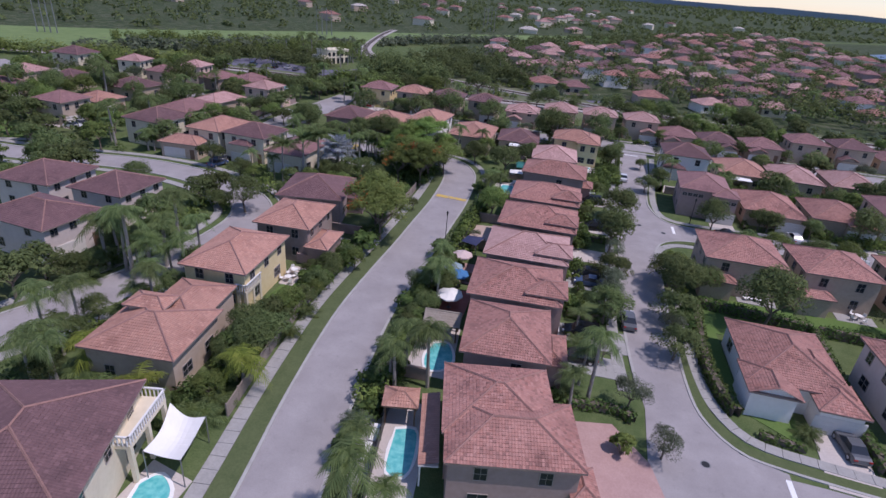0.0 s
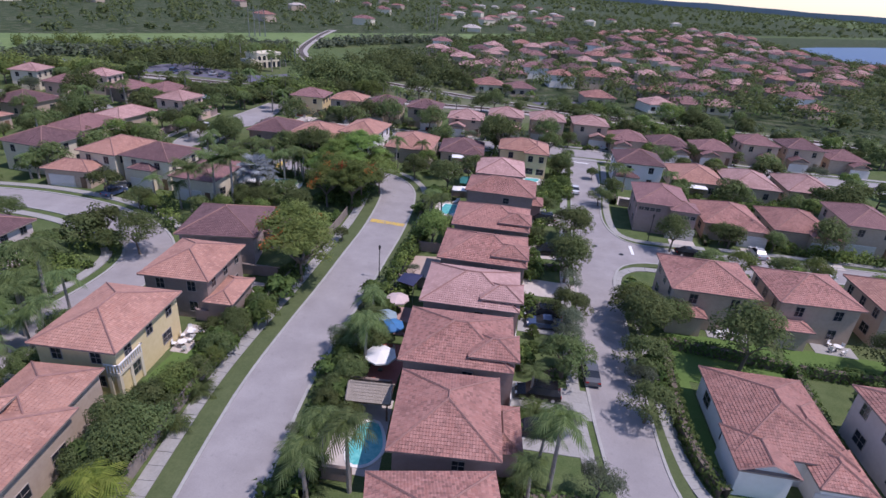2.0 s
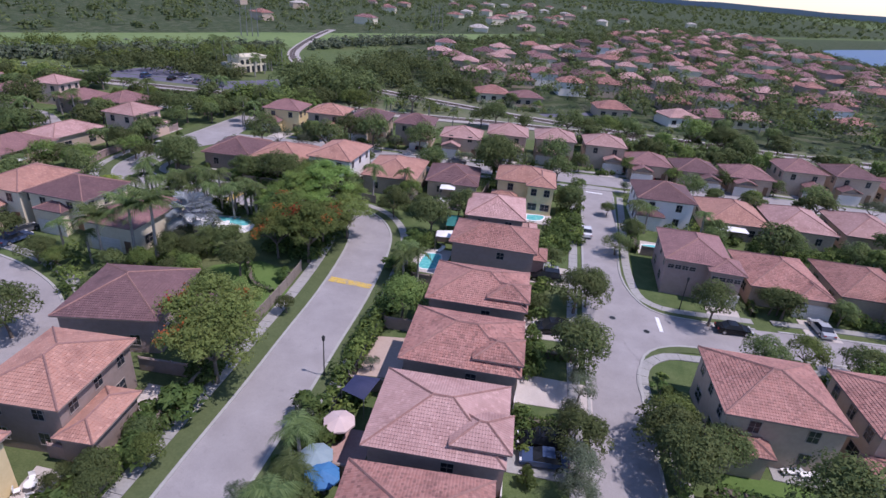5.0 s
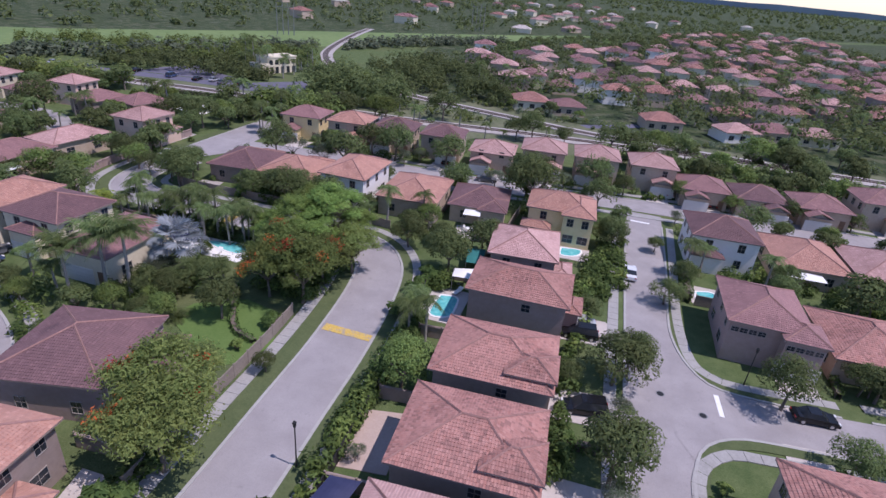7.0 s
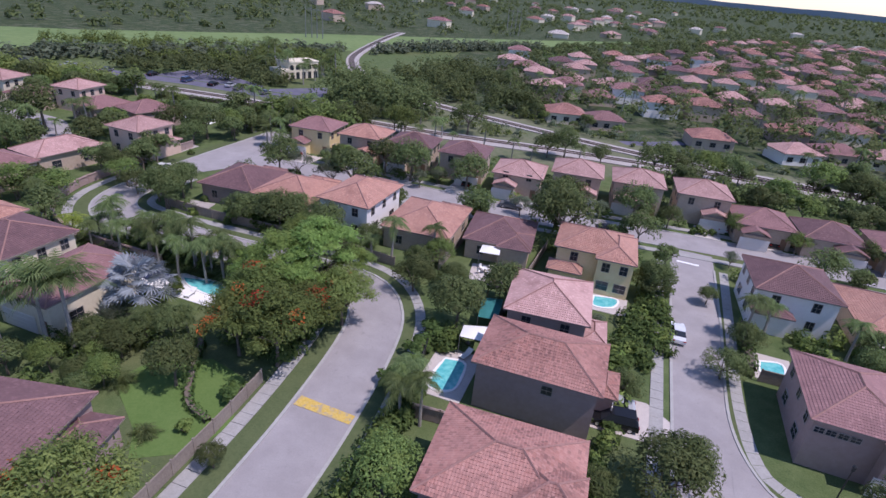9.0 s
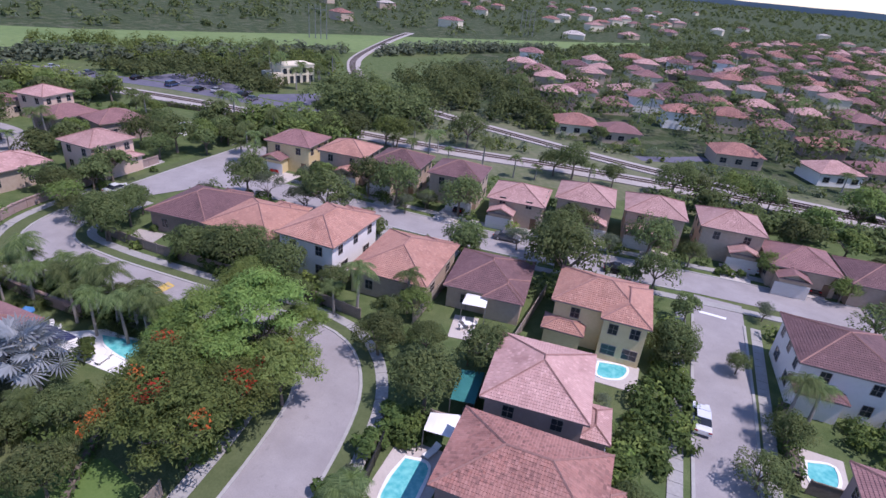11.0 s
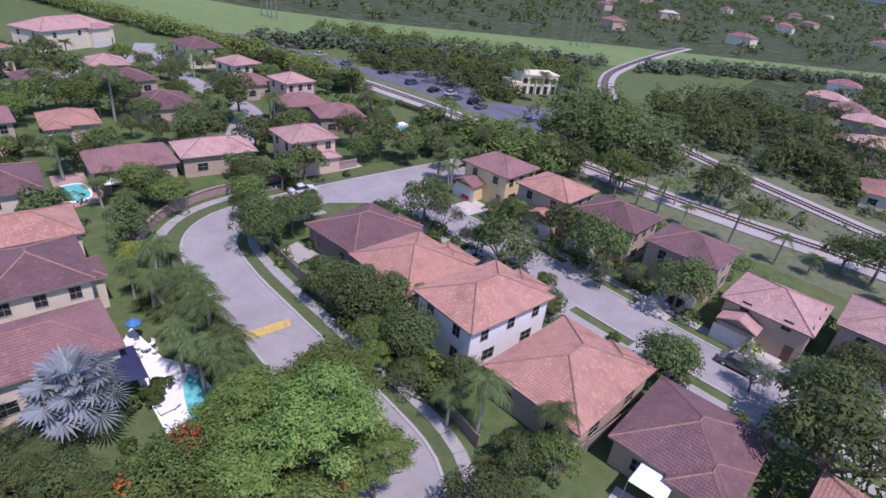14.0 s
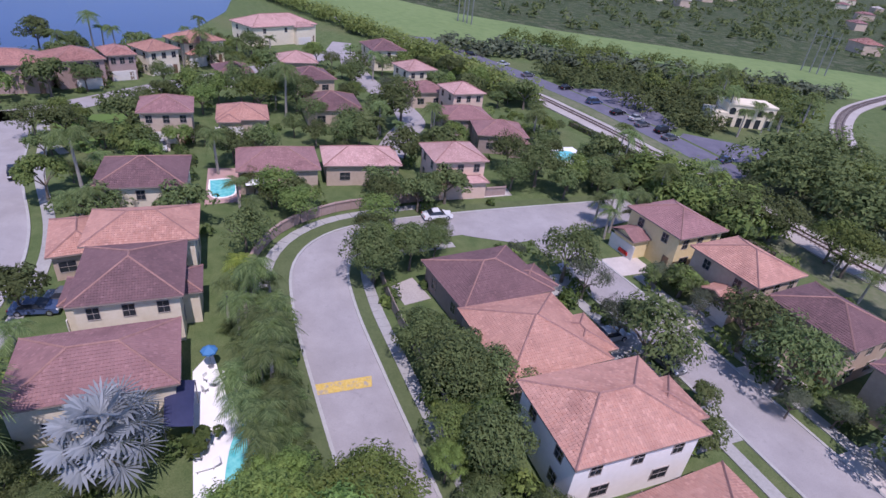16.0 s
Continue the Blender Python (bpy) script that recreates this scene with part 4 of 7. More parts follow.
house(-213, 137, 28, 13, 24, TWO, ROOF_PINK, STUCCO_CREAM, "long two-storey cream house with a pink tile roof", [(5.5, 6.0, 5.0, 7.0, TWO - 0.3)], front="e")
house(-183.2, 113.4, 31, 10, 12, TWO, ROOF_ORANGE, STUCCO_CREAM, "two-storey cream house with an orange tile roof", [(4.6, -3.0, 4.0, 5.0, 3.2)], front="e")
house(-171.5, 104.6, 33, 8.6, 8.4, TWO, ROOF_ORANGE, STUCCO_CREAM, "two-storey cream house with an orange tile roof", front="e")
house(-165.8, 97.2, 20, 8.6, 6.4, TWO, ROOF_RED, STUCCO_GREY, "two-storey grey house with a red tile roof", front="e")
house(-160.4, 89.6, 24, 9.8, 10, TWO, ROOF_RED, STUCCO_GREY, "two-storey grey house with a red tile roof and porch", [(5.2, 0.6, 3.0, 4.6, 3.0)], front="e")
house(-155.8, 78.6, 4, 10.4, 15, TWO, ROOF_RED, STUCCO_GREY, "wide two-storey grey house with a red tile roof", front="e")
# along the western street
house(-70.6, 57.8, -2.4, 12.4, 9.4, 5.2, ROOF_PURPLE, STUCCO_ROSE, "two-storey pale rose house with a dark brown tile roof", front="e")
house(-70.6, 71.1, 1.5, 10.1, 9.8, 5.2, ROOF_PURPLE, STUCCO_ROSE, "two-storey pale rose house with a dark brown tile roof", front="n")
house(-83.8, 69.9, 5.3, 10.7, 10.6, 5.2, ROOF_PURPLE, STUCCO_ROSE, "two-storey pale rose house with a dark brown tile roof", front="n")
house(-83.1, 101.3, 7.5, 0.2 + 9.0, 6.1, 3.3, ROOF_ORANGE, STUCCO_TAN, "low house wing with an orange tile roof", front="s")


# ---- plants ----
rng = np.random.default_rng(7)


def leaf_tufts(centres, normals, size, aspect=0.62):
    """One leaf tuft a centre, lying across its normal; returns corners and faces."""
    n = len(centres)
    nn = normals / np.linalg.norm(normals, axis=1)[:, None]
    a = np.cross(nn, rng.normal(size=(n, 3)))
    a /= np.linalg.norm(a, axis=1)[:, None]
    b = np.cross(nn, a)
    s = (size * rng.uniform(0.6, 1.35, n))[:, None]
    foot = centres - a * s * 0.8
    v = np.stack([foot + b * s * aspect, foot - b * s * aspect, centres + a * s * 1.2 + nn * s * 0.2], axis=1).reshape(-1, 3)
    return v, np.arange(3 * n).reshape(-1, 3)


def leaf_mesh(name, v, f, mat, nor=None):
    me = bpy.data.meshes.new(name)
    me.vertices.add(len(v))
    me.vertices.foreach_set("co", v.astype(np.float32).ravel())
    me.loops.add(f.size)
    me.loops.foreach_set("vertex_index", f.astype(np.int32).ravel())
    me.polygons.add(len(f))
    me.polygons.foreach_set("loop_start", np.arange(0, f.size, f.shape[1], dtype=np.int32))
    me.update(calc_edges=True)
    me.materials.append(mat)
    if nor is not None:
        # soft normals: leaves are lit as one rounded clump
        me.polygons.foreach_set("use_smooth", np.ones(len(f), dtype=bool))
        nn = nor / np.linalg.norm(nor, axis=1)[:, None]
        me.normals_split_custom_set_from_vertices(np.repeat(nn, f.shape[1], axis=0).tolist())
    return me


def crown_points(blobs, r, rz, z, per, low=-0.35):
    """Points and normals on clumps of foliage that fill an uneven crown of radius r."""
    cs, ns, so = [], [], []
    for _ in range(blobs):
        d = rng.normal(size=3)
        d /= np.linalg.norm(d)
        d[2] = abs(d[2]) * 1.1 - 0.35
        k = rng.uniform(0.35, 0.80) ** 0.7
        c = np.array([d[0] * r * k, d[1] * r * k, z + d[2] * rz * k])
        br = r * rng.uniform(0.24, 0.42)
        q = rng.normal(size=(per, 3))
        q /= np.linalg.norm(q, axis=1)[:, None]
        q = q[q[:, 2] > low]
        rad = br * rng.uniform(0.72, 1.08, len(q))[:, None]
        cs.append(c + q * rad * (1, 1, 0.85))
        ns.append(q * 0.8 + rng.normal(size=q.shape) * 0.38 + (0, 0, 0.6))
        so.append(q * 0.8 + d * 0.35 + (0, 0, 0.35) + rng.normal(size=q.shape) * 0.22)
    return np.vstack(cs), np.vstack(ns), np.vstack(so)


def lobed_points(lobes, r, rz, z, per):
    """Points and normals on separate flattened lobes, as of a feathery tree."""
    cs, ns, so = [], [], []
    for k in range(lobes):
        a, s = k * 2.399, math.sqrt((k + 0.5) / lobes) * rng.uniform(0.82, 1.0)
        c = np.array([math.cos(a) * r * s * 0.86, math.sin(a) * r * s * 0.86, z + rz * (1 - s * s) + rng.uniform(-0.38, 0.18) * rz])
        br = r * rng.uniform(0.16, 0.28)
        q = rng.normal(size=(per, 3))
        q /= np.linalg.norm(q, axis=1)[:, None]
        q = q[q[:, 2] > -0.12]
        rag = 1 + 0.28 * np.sin(q[:, :1] * 9 + k) * np.sin(q[:, 1:2] * 8 + 2 * k)
        cs.append(c + q * br * rag * rng.uniform(0.3, 1.28, (len(q), 1)) * (1, 1, 0.7))
        ns.append(q * 0.6 + rng.normal(size=q.shape) * 0.4 + (0, 0, 0.7))
        so.append(q * 0.9 + (0, 0, 0.25) + rng.normal(size=q.shape) * 0.2)
    return np.vstack(cs), np.vstack(ns), np.vstack(so)


def make_feathery(name, leaf, label, lobes, per, size, rz, z, flowers=None):
    """A wide airy tree with a crown 5 m in radius, in full size."""
    ob = thing(name, pose(0, 0, -30), label, "tree", "trees")
    part("trunk", trunk_build(z * 0.55, 0.2, 3.8, 8), BARK, ob)
    c, n, so = lobed_points(lobes, 5.0, rz, z, per)
    part("crown", leaf_mesh("crown", *leaf_tufts(c, n, size, 0.42), leaf, so), None, ob)
    if flowers:
        top = c[n[:, 2] > 0.9]
        for _ in range(3):
            near = np.linalg.norm(top - top[rng.integers(len(top))], axis=1) < rng.uniform(0.8, 1.6)
            pick = top[near & (rng.random(len(top)) < 0.5)] + (0, 0, 0.10)
            if len(pick):
                part("blossom", leaf_mesh("blossom", *leaf_tufts(pick, np.tile((0.0, 0.0, 1.0), (len(pick), 1)) + rng.normal(size=pick.shape) * 0.4, size * 0.9, 0.6), flowers), None, ob, "cluster of red-orange blossom")
    return ob


def trunk_build(h, r0, spread, limbs):
    g = Build()
    lean = rng.normal(size=2) * 0.12
    g.tube([(0, 0, 0), (lean[0] * 0.4, lean[1] * 0.4, h * 0.5), (lean[0], lean[1], h)], [r0 * 1.25, r0 * 0.9, r0 * 0.7], 8)
    for i in range(limbs):
        a = i * 2 * math.pi / limbs + rng.uniform(-0.4, 0.4)
        e = spread * rng.uniform(0.6, 0.95)
        g.tube([(lean[0], lean[1], h * 0.92), (math.cos(a) * e * 0.5, math.sin(a) * e * 0.5, h + e * 0.45), (math.cos(a) * e, math.sin(a) * e, h + e * rng.uniform(0.6, 0.95))], [r0 * 0.55, r0 * 0.38, r0 * 0.12], 5)
    return g


def make_tree(name, leaf, label, blobs=20, per=150, size=0.19, rz=2.3, z=3.7, h=1.9, flowers=None, group="trees", aspect=0.62):
    """A broad tree with a crown 3 m in radius; scaled where it is set."""
    ob = thing(name, pose(0, 0, -30), label, "tree", group)
    part("trunk", trunk_build(h, 0.16, 2.2, 6), BARK, ob)
    c, n, so = crown_points(blobs, 3.0, rz, z, per)
    part("crown", leaf_mesh("crown", *leaf_tufts(c, n, size, aspect), leaf, so), None, ob)
    if flowers:
        top = c[(c[:, 2] > z + 0.35)]
        pick = np.vstack([top[np.linalg.norm(top - top[rng.integers(len(top))], axis=1) < 0.55] for _ in range(7)])
        pick = pick[rng.random(len(pick)) < 0.55]
        part("blossom", leaf_mesh("blossom", *leaf_tufts(pick + (0, 0, 0.10), np.tile((0.0, 0.0, 1.0), (len(pick), 1)) + rng.normal(size=pick.shape) * 0.4, size * 0.8), flowers), None, ob, "clusters of red-orange blossom")
    return ob


def make_palm(leaf, label, h=5.5, fronds=17, length=2.5, droop=1.0, category="palm tree", trunk=True, width=0.42, upright=0.5):
    ob = thing("palm_tree", pose(0, 0, -30), label, category, "palms")
    if trunk:
        g = Build()
        g.tube([(0, 0, 0), (0.12, 0.05, h * 0.5), (0.2, 0.1, h)], [0.20, 0.15, 0.12], 8)
        part("trunk", g, PALM_BARK, ob)
    vs, ns = [], []
    faces, verts = [], []
    base = np.array([0.2, 0.1, h]) if trunk else np.array([0.0, 0.0, 0.2])
    for i in range(fronds):
        a = i * 2.399 + rng.uniform(-0.2, 0.2)
        el = rng.uniform(upright - 0.55, upright + 0.75)
        out = np.array([math.cos(a), math.sin(a), 0])
        side = np.array([-math.sin(a), math.cos(a), 0])
        L = length * rng.uniform(0.8, 1.12)
        prev = None
        m = 14
        for k in range(m + 1):
            s = k / m
            p = base + out * L * s * math.cos(el * (1 - s * 0.4)) + np.array([0, 0, L * (math.sin(el) * s - droop * 0.85 * s * s)])
            if prev is not None:
                wid = width * (L / 2.5 * 0.8 + 0.2) * (math.sin(math.pi * (0.10 + 0.86 * s)) + 0.15) * 1.55 * rng.uniform(0.85, 1.1)
                d = p - prev
                for sg in (1, -1):
                    tip = p + side * sg * wid + d * 1.5 - np.array([0, 0, wid * rng.uniform(0.35, 0.75)])
                    n0 = len(verts)
                    verts += [prev, prev + d * 0.8, tip + d * 0.16, tip - d * 0.06]
                    faces.append((n0, n0 + 1, n0 + 2, n0 + 3))
            prev = p
    part("fronds", leaf_mesh("fronds", np.array(verts), np.array(faces), leaf), None, ob)
    return ob


def make_fan_palm(leaf, label):
    """A stout palm with stiff round fan leaves."""
    ob = thing("fan_palm", pose(0, 0, -30), label, "palm tree")
    g = Build()
    g.tube([(0, 0, 0), (0, 0, 1.6), (0, 0, 3.2)], [0.34, 0.28, 0.24], 9)
    part("trunk", g, PALM_BARK, ob)
    verts, faces = [], []
    for i in range(32):
        a, el = i * 2.399, 1.45 - 1.6 * (i / 32)
        out = np.array([math.cos(a) * math.cos(el), math.sin(a) * math.cos(el), math.sin(el)])
        side = np.array([-math.sin(a), math.cos(a), 0])
        up = np.cross(out, side)
        hub = np.array([0, 0, 3.1]) + out * rng.uniform(1.5, 2.4)
        low = el - 0.5
        out = np.array([math.cos(a) * math.cos(low), math.sin(a) * math.cos(low), math.sin(low)])
        up = np.cross(out, side)
        for k in range(15):
            th = -2.0 + 4.0 * k / 14
            d = out * math.cos(th) + side * math.sin(th)
            e = hub + d * rng.uniform(1.15, 1.45) - np.array([0, 0, 0.12])
            w = np.cross(d, up) * 0.085
            n0 = len(verts)
            verts += [hub, hub + d * 0.75 + w + up * 0.06, e, hub + d * 0.75 - w - up * 0.06]
            faces.append((n0, n0 + 1, n0 + 2, n0 + 3))
        n0 = len(verts)
        b = np.array([0, 0, 3.1])
        verts += [b - side * 0.05, b + side * 0.05, hub + side * 0.04, hub - side * 0.04]
        faces.append((n0, n0 + 1, n0 + 2, n0 + 3))
    part("fronds", leaf_mesh("fronds", np.array(verts), np.array(faces), leaf), None, ob)
    return ob


def make_bush(leaf, label):
    ob = thing("bush", pose(0, 0, -30), label, "bush", "bushes")
    g = Build()
    for i in range(5):
        a = i * 1.257
        g.tube([(0, 0, 0), (math.cos(a) * 0.25, math.sin(a) * 0.25, 0.4), (math.cos(a) * 0.5, math.sin(a) * 0.5, 0.8)], [0.05, 0.04, 0.02], 4)
    part("stems", g, BARK, ob)
    c, n, so = crown_points(9, 1.05, 0.75, 0.72, 60, -0.2)
    part("foliage", leaf_mesh("foliage", *leaf_tufts(c, n, 0.16), leaf, so), None, ob)
    return ob


FILLERS = [make_tree("garden_tree", LEAF, "round dark green garden tree", b, 150, 0.20, 2.2, z) for b, z in ((18, 3.3), (22, 3.7), (16, 3.0))]
FILLERS.append(make_tree("garden_tree", LEAF_MID, "round fresh green garden tree", 18, 150, 0.20, 2.2, 3.4))


used = set()


def plant(proto, x, y, s=1.0, sz=None):
    """Sets a plant: the first time the built one itself, after that a copy."""
    m = Matrix.Translation((x, y, 0)) @ Matrix.Rotation(rng.uniform(0, 6.28), 4, "Z") @ Matrix.Diagonal((s, s, sz or s * rng.uniform(0.9, 1.12), 1))
    if proto.name not in used:
        used.add(proto.name)
        proto.matrix_basis = m
        return proto
    return copy_thing(proto, m)


OAKS = [make_tree("oak_tree", LEAF, "spreading dark green street tree with a dense crown", b, p, 0.128, rz, z, aspect=0.55) for b, p, rz, z in ((28, 250, 2.3, 3.25), (31, 230, 2.5, 3.5), (26, 270, 2.1, 3.1), (30, 240, 2.7, 3.7))]
OAKS.append(make_tree("oak_tree", LEAF_MID, "spreading fresh green street tree with a dense crown", 28, 250, 0.128, 2.4, 3.8, aspect=0.55))
FAR_OAKS = [make_tree("oak_tree", LEAF, "spreading dark green street tree with a dense crown", b, 160, 0.155, rz, z, aspect=0.5) for b, rz, z in ((24, 2.4, 2.9), (26, 2.6, 3.1), (22, 2.2, 2.8))]
FAR_OAKS.append(make_tree("oak_tree", LEAF_MID, "spreading fresh green street tree with a dense crown", 24, 160, 0.155, 2.4, 3.7, aspect=0.5))
GREYS = [make_tree("olive_tree", LEAF_GREY, "thin grey-green tree with an airy crown", b, 270, 0.11, 2.5, 3.9, aspect=0.44) for b in (24, 28)]
BRIGHTS = [make_feathery("feathery_tree", LEAF_BRIGHT, "feathery bright yellow-green tree with a loose crown", n, 820, 0.16, 3.2, 8.4) for n in (26, 30)]
FLAMES = [make_feathery("flame_tree", m, "wide flame tree with red blossom among green leaves", 26, 760, 0.155, 2.3, 4.8, FLOWER) for m in (LEAF_FLAME, LEAF_MID)]
PALMS = [make_palm(FROND, "tall green feather palm with drooping fronds", h, n, l, d) for h, n, l, d in ((5.6, 19, 2.1, 0.85), (6.4, 18, 2.3, 0.95), (4.4, 20, 2.0, 0.75))]
DATES = [make_palm(FROND, "tall date palm with stiff spiky fronds", 6.0, 34, 3.0, 0.6, upright=0.7, width=0.30)]
YELLOW_PALMS = [make_palm(FROND_YELLOW, "sunlit yellow-green feather palm", 3.4, 18, 2.6, 0.9)]
ARECAS = [make_palm(FROND, "bushy clump of low green palm fronds", 0.3, 22, 2.4, 0.7, "palm clump", False, 0.35, 0.95) for _ in (0, 1)]
BUSHES = [make_bush(HEDGE_LEAF, "rounded dark green garden bush"), make_bush(LEAF_BRIGHT, "rounded light green garden bush"), make_bush(HEDGE_LEAF, "rounded dark green garden bush")]


def hedge(pts, w=1.1, h=1.5, leaf=HEDGE_LEAF, label="clipped dark green hedge along a garden edge"):
    line = curve_line(pts, 0.7) if len(pts) > 2 else np.array([np.array(pts[0]) + (np.array(pts[1]) - np.array(pts[0])) * k for k in np.linspace(0, 1, 12)], float)
    ob = thing("hedge", pose(*line[0], 0), label, "hedge", "hedges")
    run = np.linalg.norm(np.diff(line, axis=0), axis=1).sum()
    n = int(run * (w + 2 * h) * 17)
    idx = rng.uniform(0, len(line) - 1.001, n)
    i = idx.astype(int)
    c = line[i] + (line[i + 1] - line[i]) * (idx - i)[:, None] - line[0]
    d = line[i + 1] - line[i]
    nrm = np.c_[-d[:, 1], d[:, 0]] / np.linalg.norm(d, axis=1)[:, None]
    q = rng.uniform(-1, 1, n) * (h + w / 2)
    side = np.clip(q, -w / 2, w / 2)
    z = h - np.maximum(np.abs(q) - w / 2, 0) + rng.normal(size=n) * 0.08
    side = side + rng.normal(size=n) * 0.08
    pos = np.c_[c + nrm * side[:, None], np.clip(z, 0.08, None)]
    top = (np.abs(q) < w / 2)[:, None]
    nor = np.where(top, np.array([0, 0, 1.0]), np.c_[nrm * np.sign(q)[:, None], np.full(n, 0.3)]) + rng.normal(size=(n, 3)) * 0.4
    part("foliage", leaf_mesh("foliage", *leaf_tufts(pos, nor, 0.20), leaf), None, ob)
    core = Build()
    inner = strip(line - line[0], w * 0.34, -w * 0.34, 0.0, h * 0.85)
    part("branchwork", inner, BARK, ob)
    return ob


def grove(protos, spots, base=3.0):
    for k, (x, y, r) in enumerate(spots):
        row = GREYS if protos is OAKS and (7 < x < 15 and y < 112 and k % 3 or 149 < y < 172 and k % 2) else protos
        row = FAR_OAKS if protos is OAKS and (y > 149 or x < -80 or x > 48) and r < 4.7 and row is OAKS else row
        plant(row[k % len(row)], x, y, r / base * (1.4 if row is GREYS and x > 7 and y < 112 else 1.22 if (x > 0 and y < 112 and row is not FAR_OAKS or 149 < y < 172 or -80 < x < -41 and 129 < y < 139) and row is not BRIGHTS and row is not FLAMES else 1.0))


# trees along the main road, west side then east side
grove(OAKS, [(-31.5, 49.2, 2.4), (-30.2, 51.8, 2.5), (-29.2, 49.3, 2.6), (-29.4, 46.2, 2.5), (-29.9, 54.9, 2.1), (-31.5, 45.0, 2.2), (-29.8, 58.0, 2.3), (-30.1, 61.9, 2.2), (-30.7, 66.4, 2.2), (-28.2, 69.2, 2.2), (-28.5, 94.2, 1.7)])
grove(OAKS, [(-38.6, 100.6, 3.3), (-30.0, 75.3, 1.9), (-30.1, 71.0, 1.9), (-29.6, 65.0, 1.9), (-29.5, 60.3, 1.9), (-46.7, 59.3, 2.9), (-45.5, 53.6, 2.4), (-32.8, 65.4, 1.8), (-28.7, 42.8, 2.4), (-29.4, 39.4, 2.3)])
grove(FLAMES, [(-31.2, 83.8, 5.6), (-31.8, 107.6, 5.4), (-28.9, 80.2, 4.8), (-37.0, 111.3, 4.4), (-29.6, 117.1, 3.8), (-31.7, 112.6, 4.6), (-36.4, 107.2, 3.8)], 5.0)
grove(BRIGHTS, [(-34.4, 120.4, 5.0), (-38.3, 117.5, 4.2), (-38.3, 123.4, 4.2), (-31.5, 123.3, 3.8), (-34.9, 115.3, 4.2), (-42.9, 131.1, 2.2), (-40.6, 115.6, 3.3), (-43.9, 118.6, 3.4)], 5.0)
grove(OAKS, [(-15.0, 61.8, 2.4), (-13.3, 56.3, 2.0), (-15.6, 57.4, 1.9), (-14.1, 67.9, 2.3), (-14.5, 97.1, 4.6), (-17.2, 122.7, 4.7), (-25.3, 128.4, 3.5), (-13.0, 130.1, 4.2), (-20.8, 131.1, 2.6), (-24.6, 136.1, 3.2), (-16.9, 65.5, 2.2), (-15.9, 59.4, 2.0), (-27.0, 134.1, 2.6)])
grove(GREYS, [(-18.0, 66.8, 1.8), (-18.1, 77.5, 1.6), (-17.3, 53.3, 1.5), (-15.3, 78.7, 1.6), (-18.5, 111.6, 2.2), (-17.7, 74.6, 1.9), (-14.9, 40.9, 2.2), (-15.2, 51.6, 2.1), (-14.8, 86.9, 1.6)])
grove(OAKS[4:], [(-34.6, 118.1, 3.2), (-32.9, 121.3, 3.0), (-37.8, 120.3, 3.2), (-36.3, 123.7, 2.8), (-31.3, 119.4, 2.6), (-40.1, 116.5, 2.8), (-32.9, 114.6, 2.8)])
# along the eastern road
grove(OAKS, [(6.7, 92.3, 3.7), (6.6, 106.7, 3.8), (1.8, 105.1, 1.7), (24.3, 109.8, 3.0), (15.8, 86.9, 3.0), (15.9, 79.8, 3.4), (15.4, 73.0, 3.0)])
grove(OAKS, [(20.0, 83.4, 2.6), (6.9, 81.2, 2.9), (6.7, 69.6, 3.0), (27.0, 76.9, 4.1), (33.4, 103.0, 3.0), (7.1, 77.4, 3.1), (15.0, 64.9, 2.6), (15.4, 83.8, 3.3)])
grove(GREYS, [(6.9, 61.4, 2.3), (7.3, 74.9, 2.4), (7.3, 88.8, 2.4), (7.2, 100.0, 2.3), (12.9, 48.0, 2.3), (9.8, 53.9, 2.8), (7.6, 71.2, 2.6), (6.7, 85.1, 2.6), (6.6, 95.7, 2.6), (14.9, 69.8, 2.4), (-1.2, 131.0, 2.0)])
grove(OAKS, [(5.2, 143.0, 4.1), (13.1, 127.8, 3.5), (2.8, 119.3, 2.8), (8.2, 108.9, 3.0), (-0.3, 128.3, 1.7), (12.4, 145.3, 2.3), (-0.6, 113.4, 1.2), (4.5, 142.9, 3.8), (-11.9, 160.1, 4.9)], 3.4)
# behind the western bend
grove(OAKS, [(-71.0, 132.8, 3.2), (-80.1, 135.0, 2.6), (-57.4, 133.9, 2.9), (-50.9, 135.0, 3.5), (-46.0, 132.5, 3.0), (-42.8, 135.1, 3.4), (-80.3, 119.0, 3.6), (-87.5, 126.5, 3.2), (-89.0, 138.9, 3.4), (-89.6, 146.0, 3.2), (-72.9, 137.8, 3.2), (-49.8, 138.8, 3.4), (-54.6, 135.8, 3.2), (-71.4, 132.6, 3.4), (-74.8, 134.4, 3.2), (-84.6, 137.0, 3.0), (-79.2, 144.0, 2.6)])
grove(OAKS, [(-36.3, 136.9, 2.8), (-39.4, 132.8, 2.6), (-77.7, 139.6, 2.6), (-53.8, 80.1, 3.8), (-61.5, 94.1, 2.5), (-43.9, 105.8, 3.0), (-46.9, 102.9, 2.6), (-58.2, 79.5, 2.6), (-74.9, 141.8, 2.6)])
# along the cross street
grove(OAKS, [(-66.2, 156.1, 3.0), (-54.7, 156.1, 4.8), (-49.6, 155.3, 3.4), (-45.5, 155.7, 2.2), (-43.3, 168.1, 3.4), (-55.7, 168.8, 3.2), (-49.4, 168.8, 3.2), (-37.9, 169.1, 3.0), (-25.4, 155.8, 2.6), (-16.0, 168.7, 3.0), (-9.9, 152.5, 3.8), (-5.4, 169.9, 2.9)])
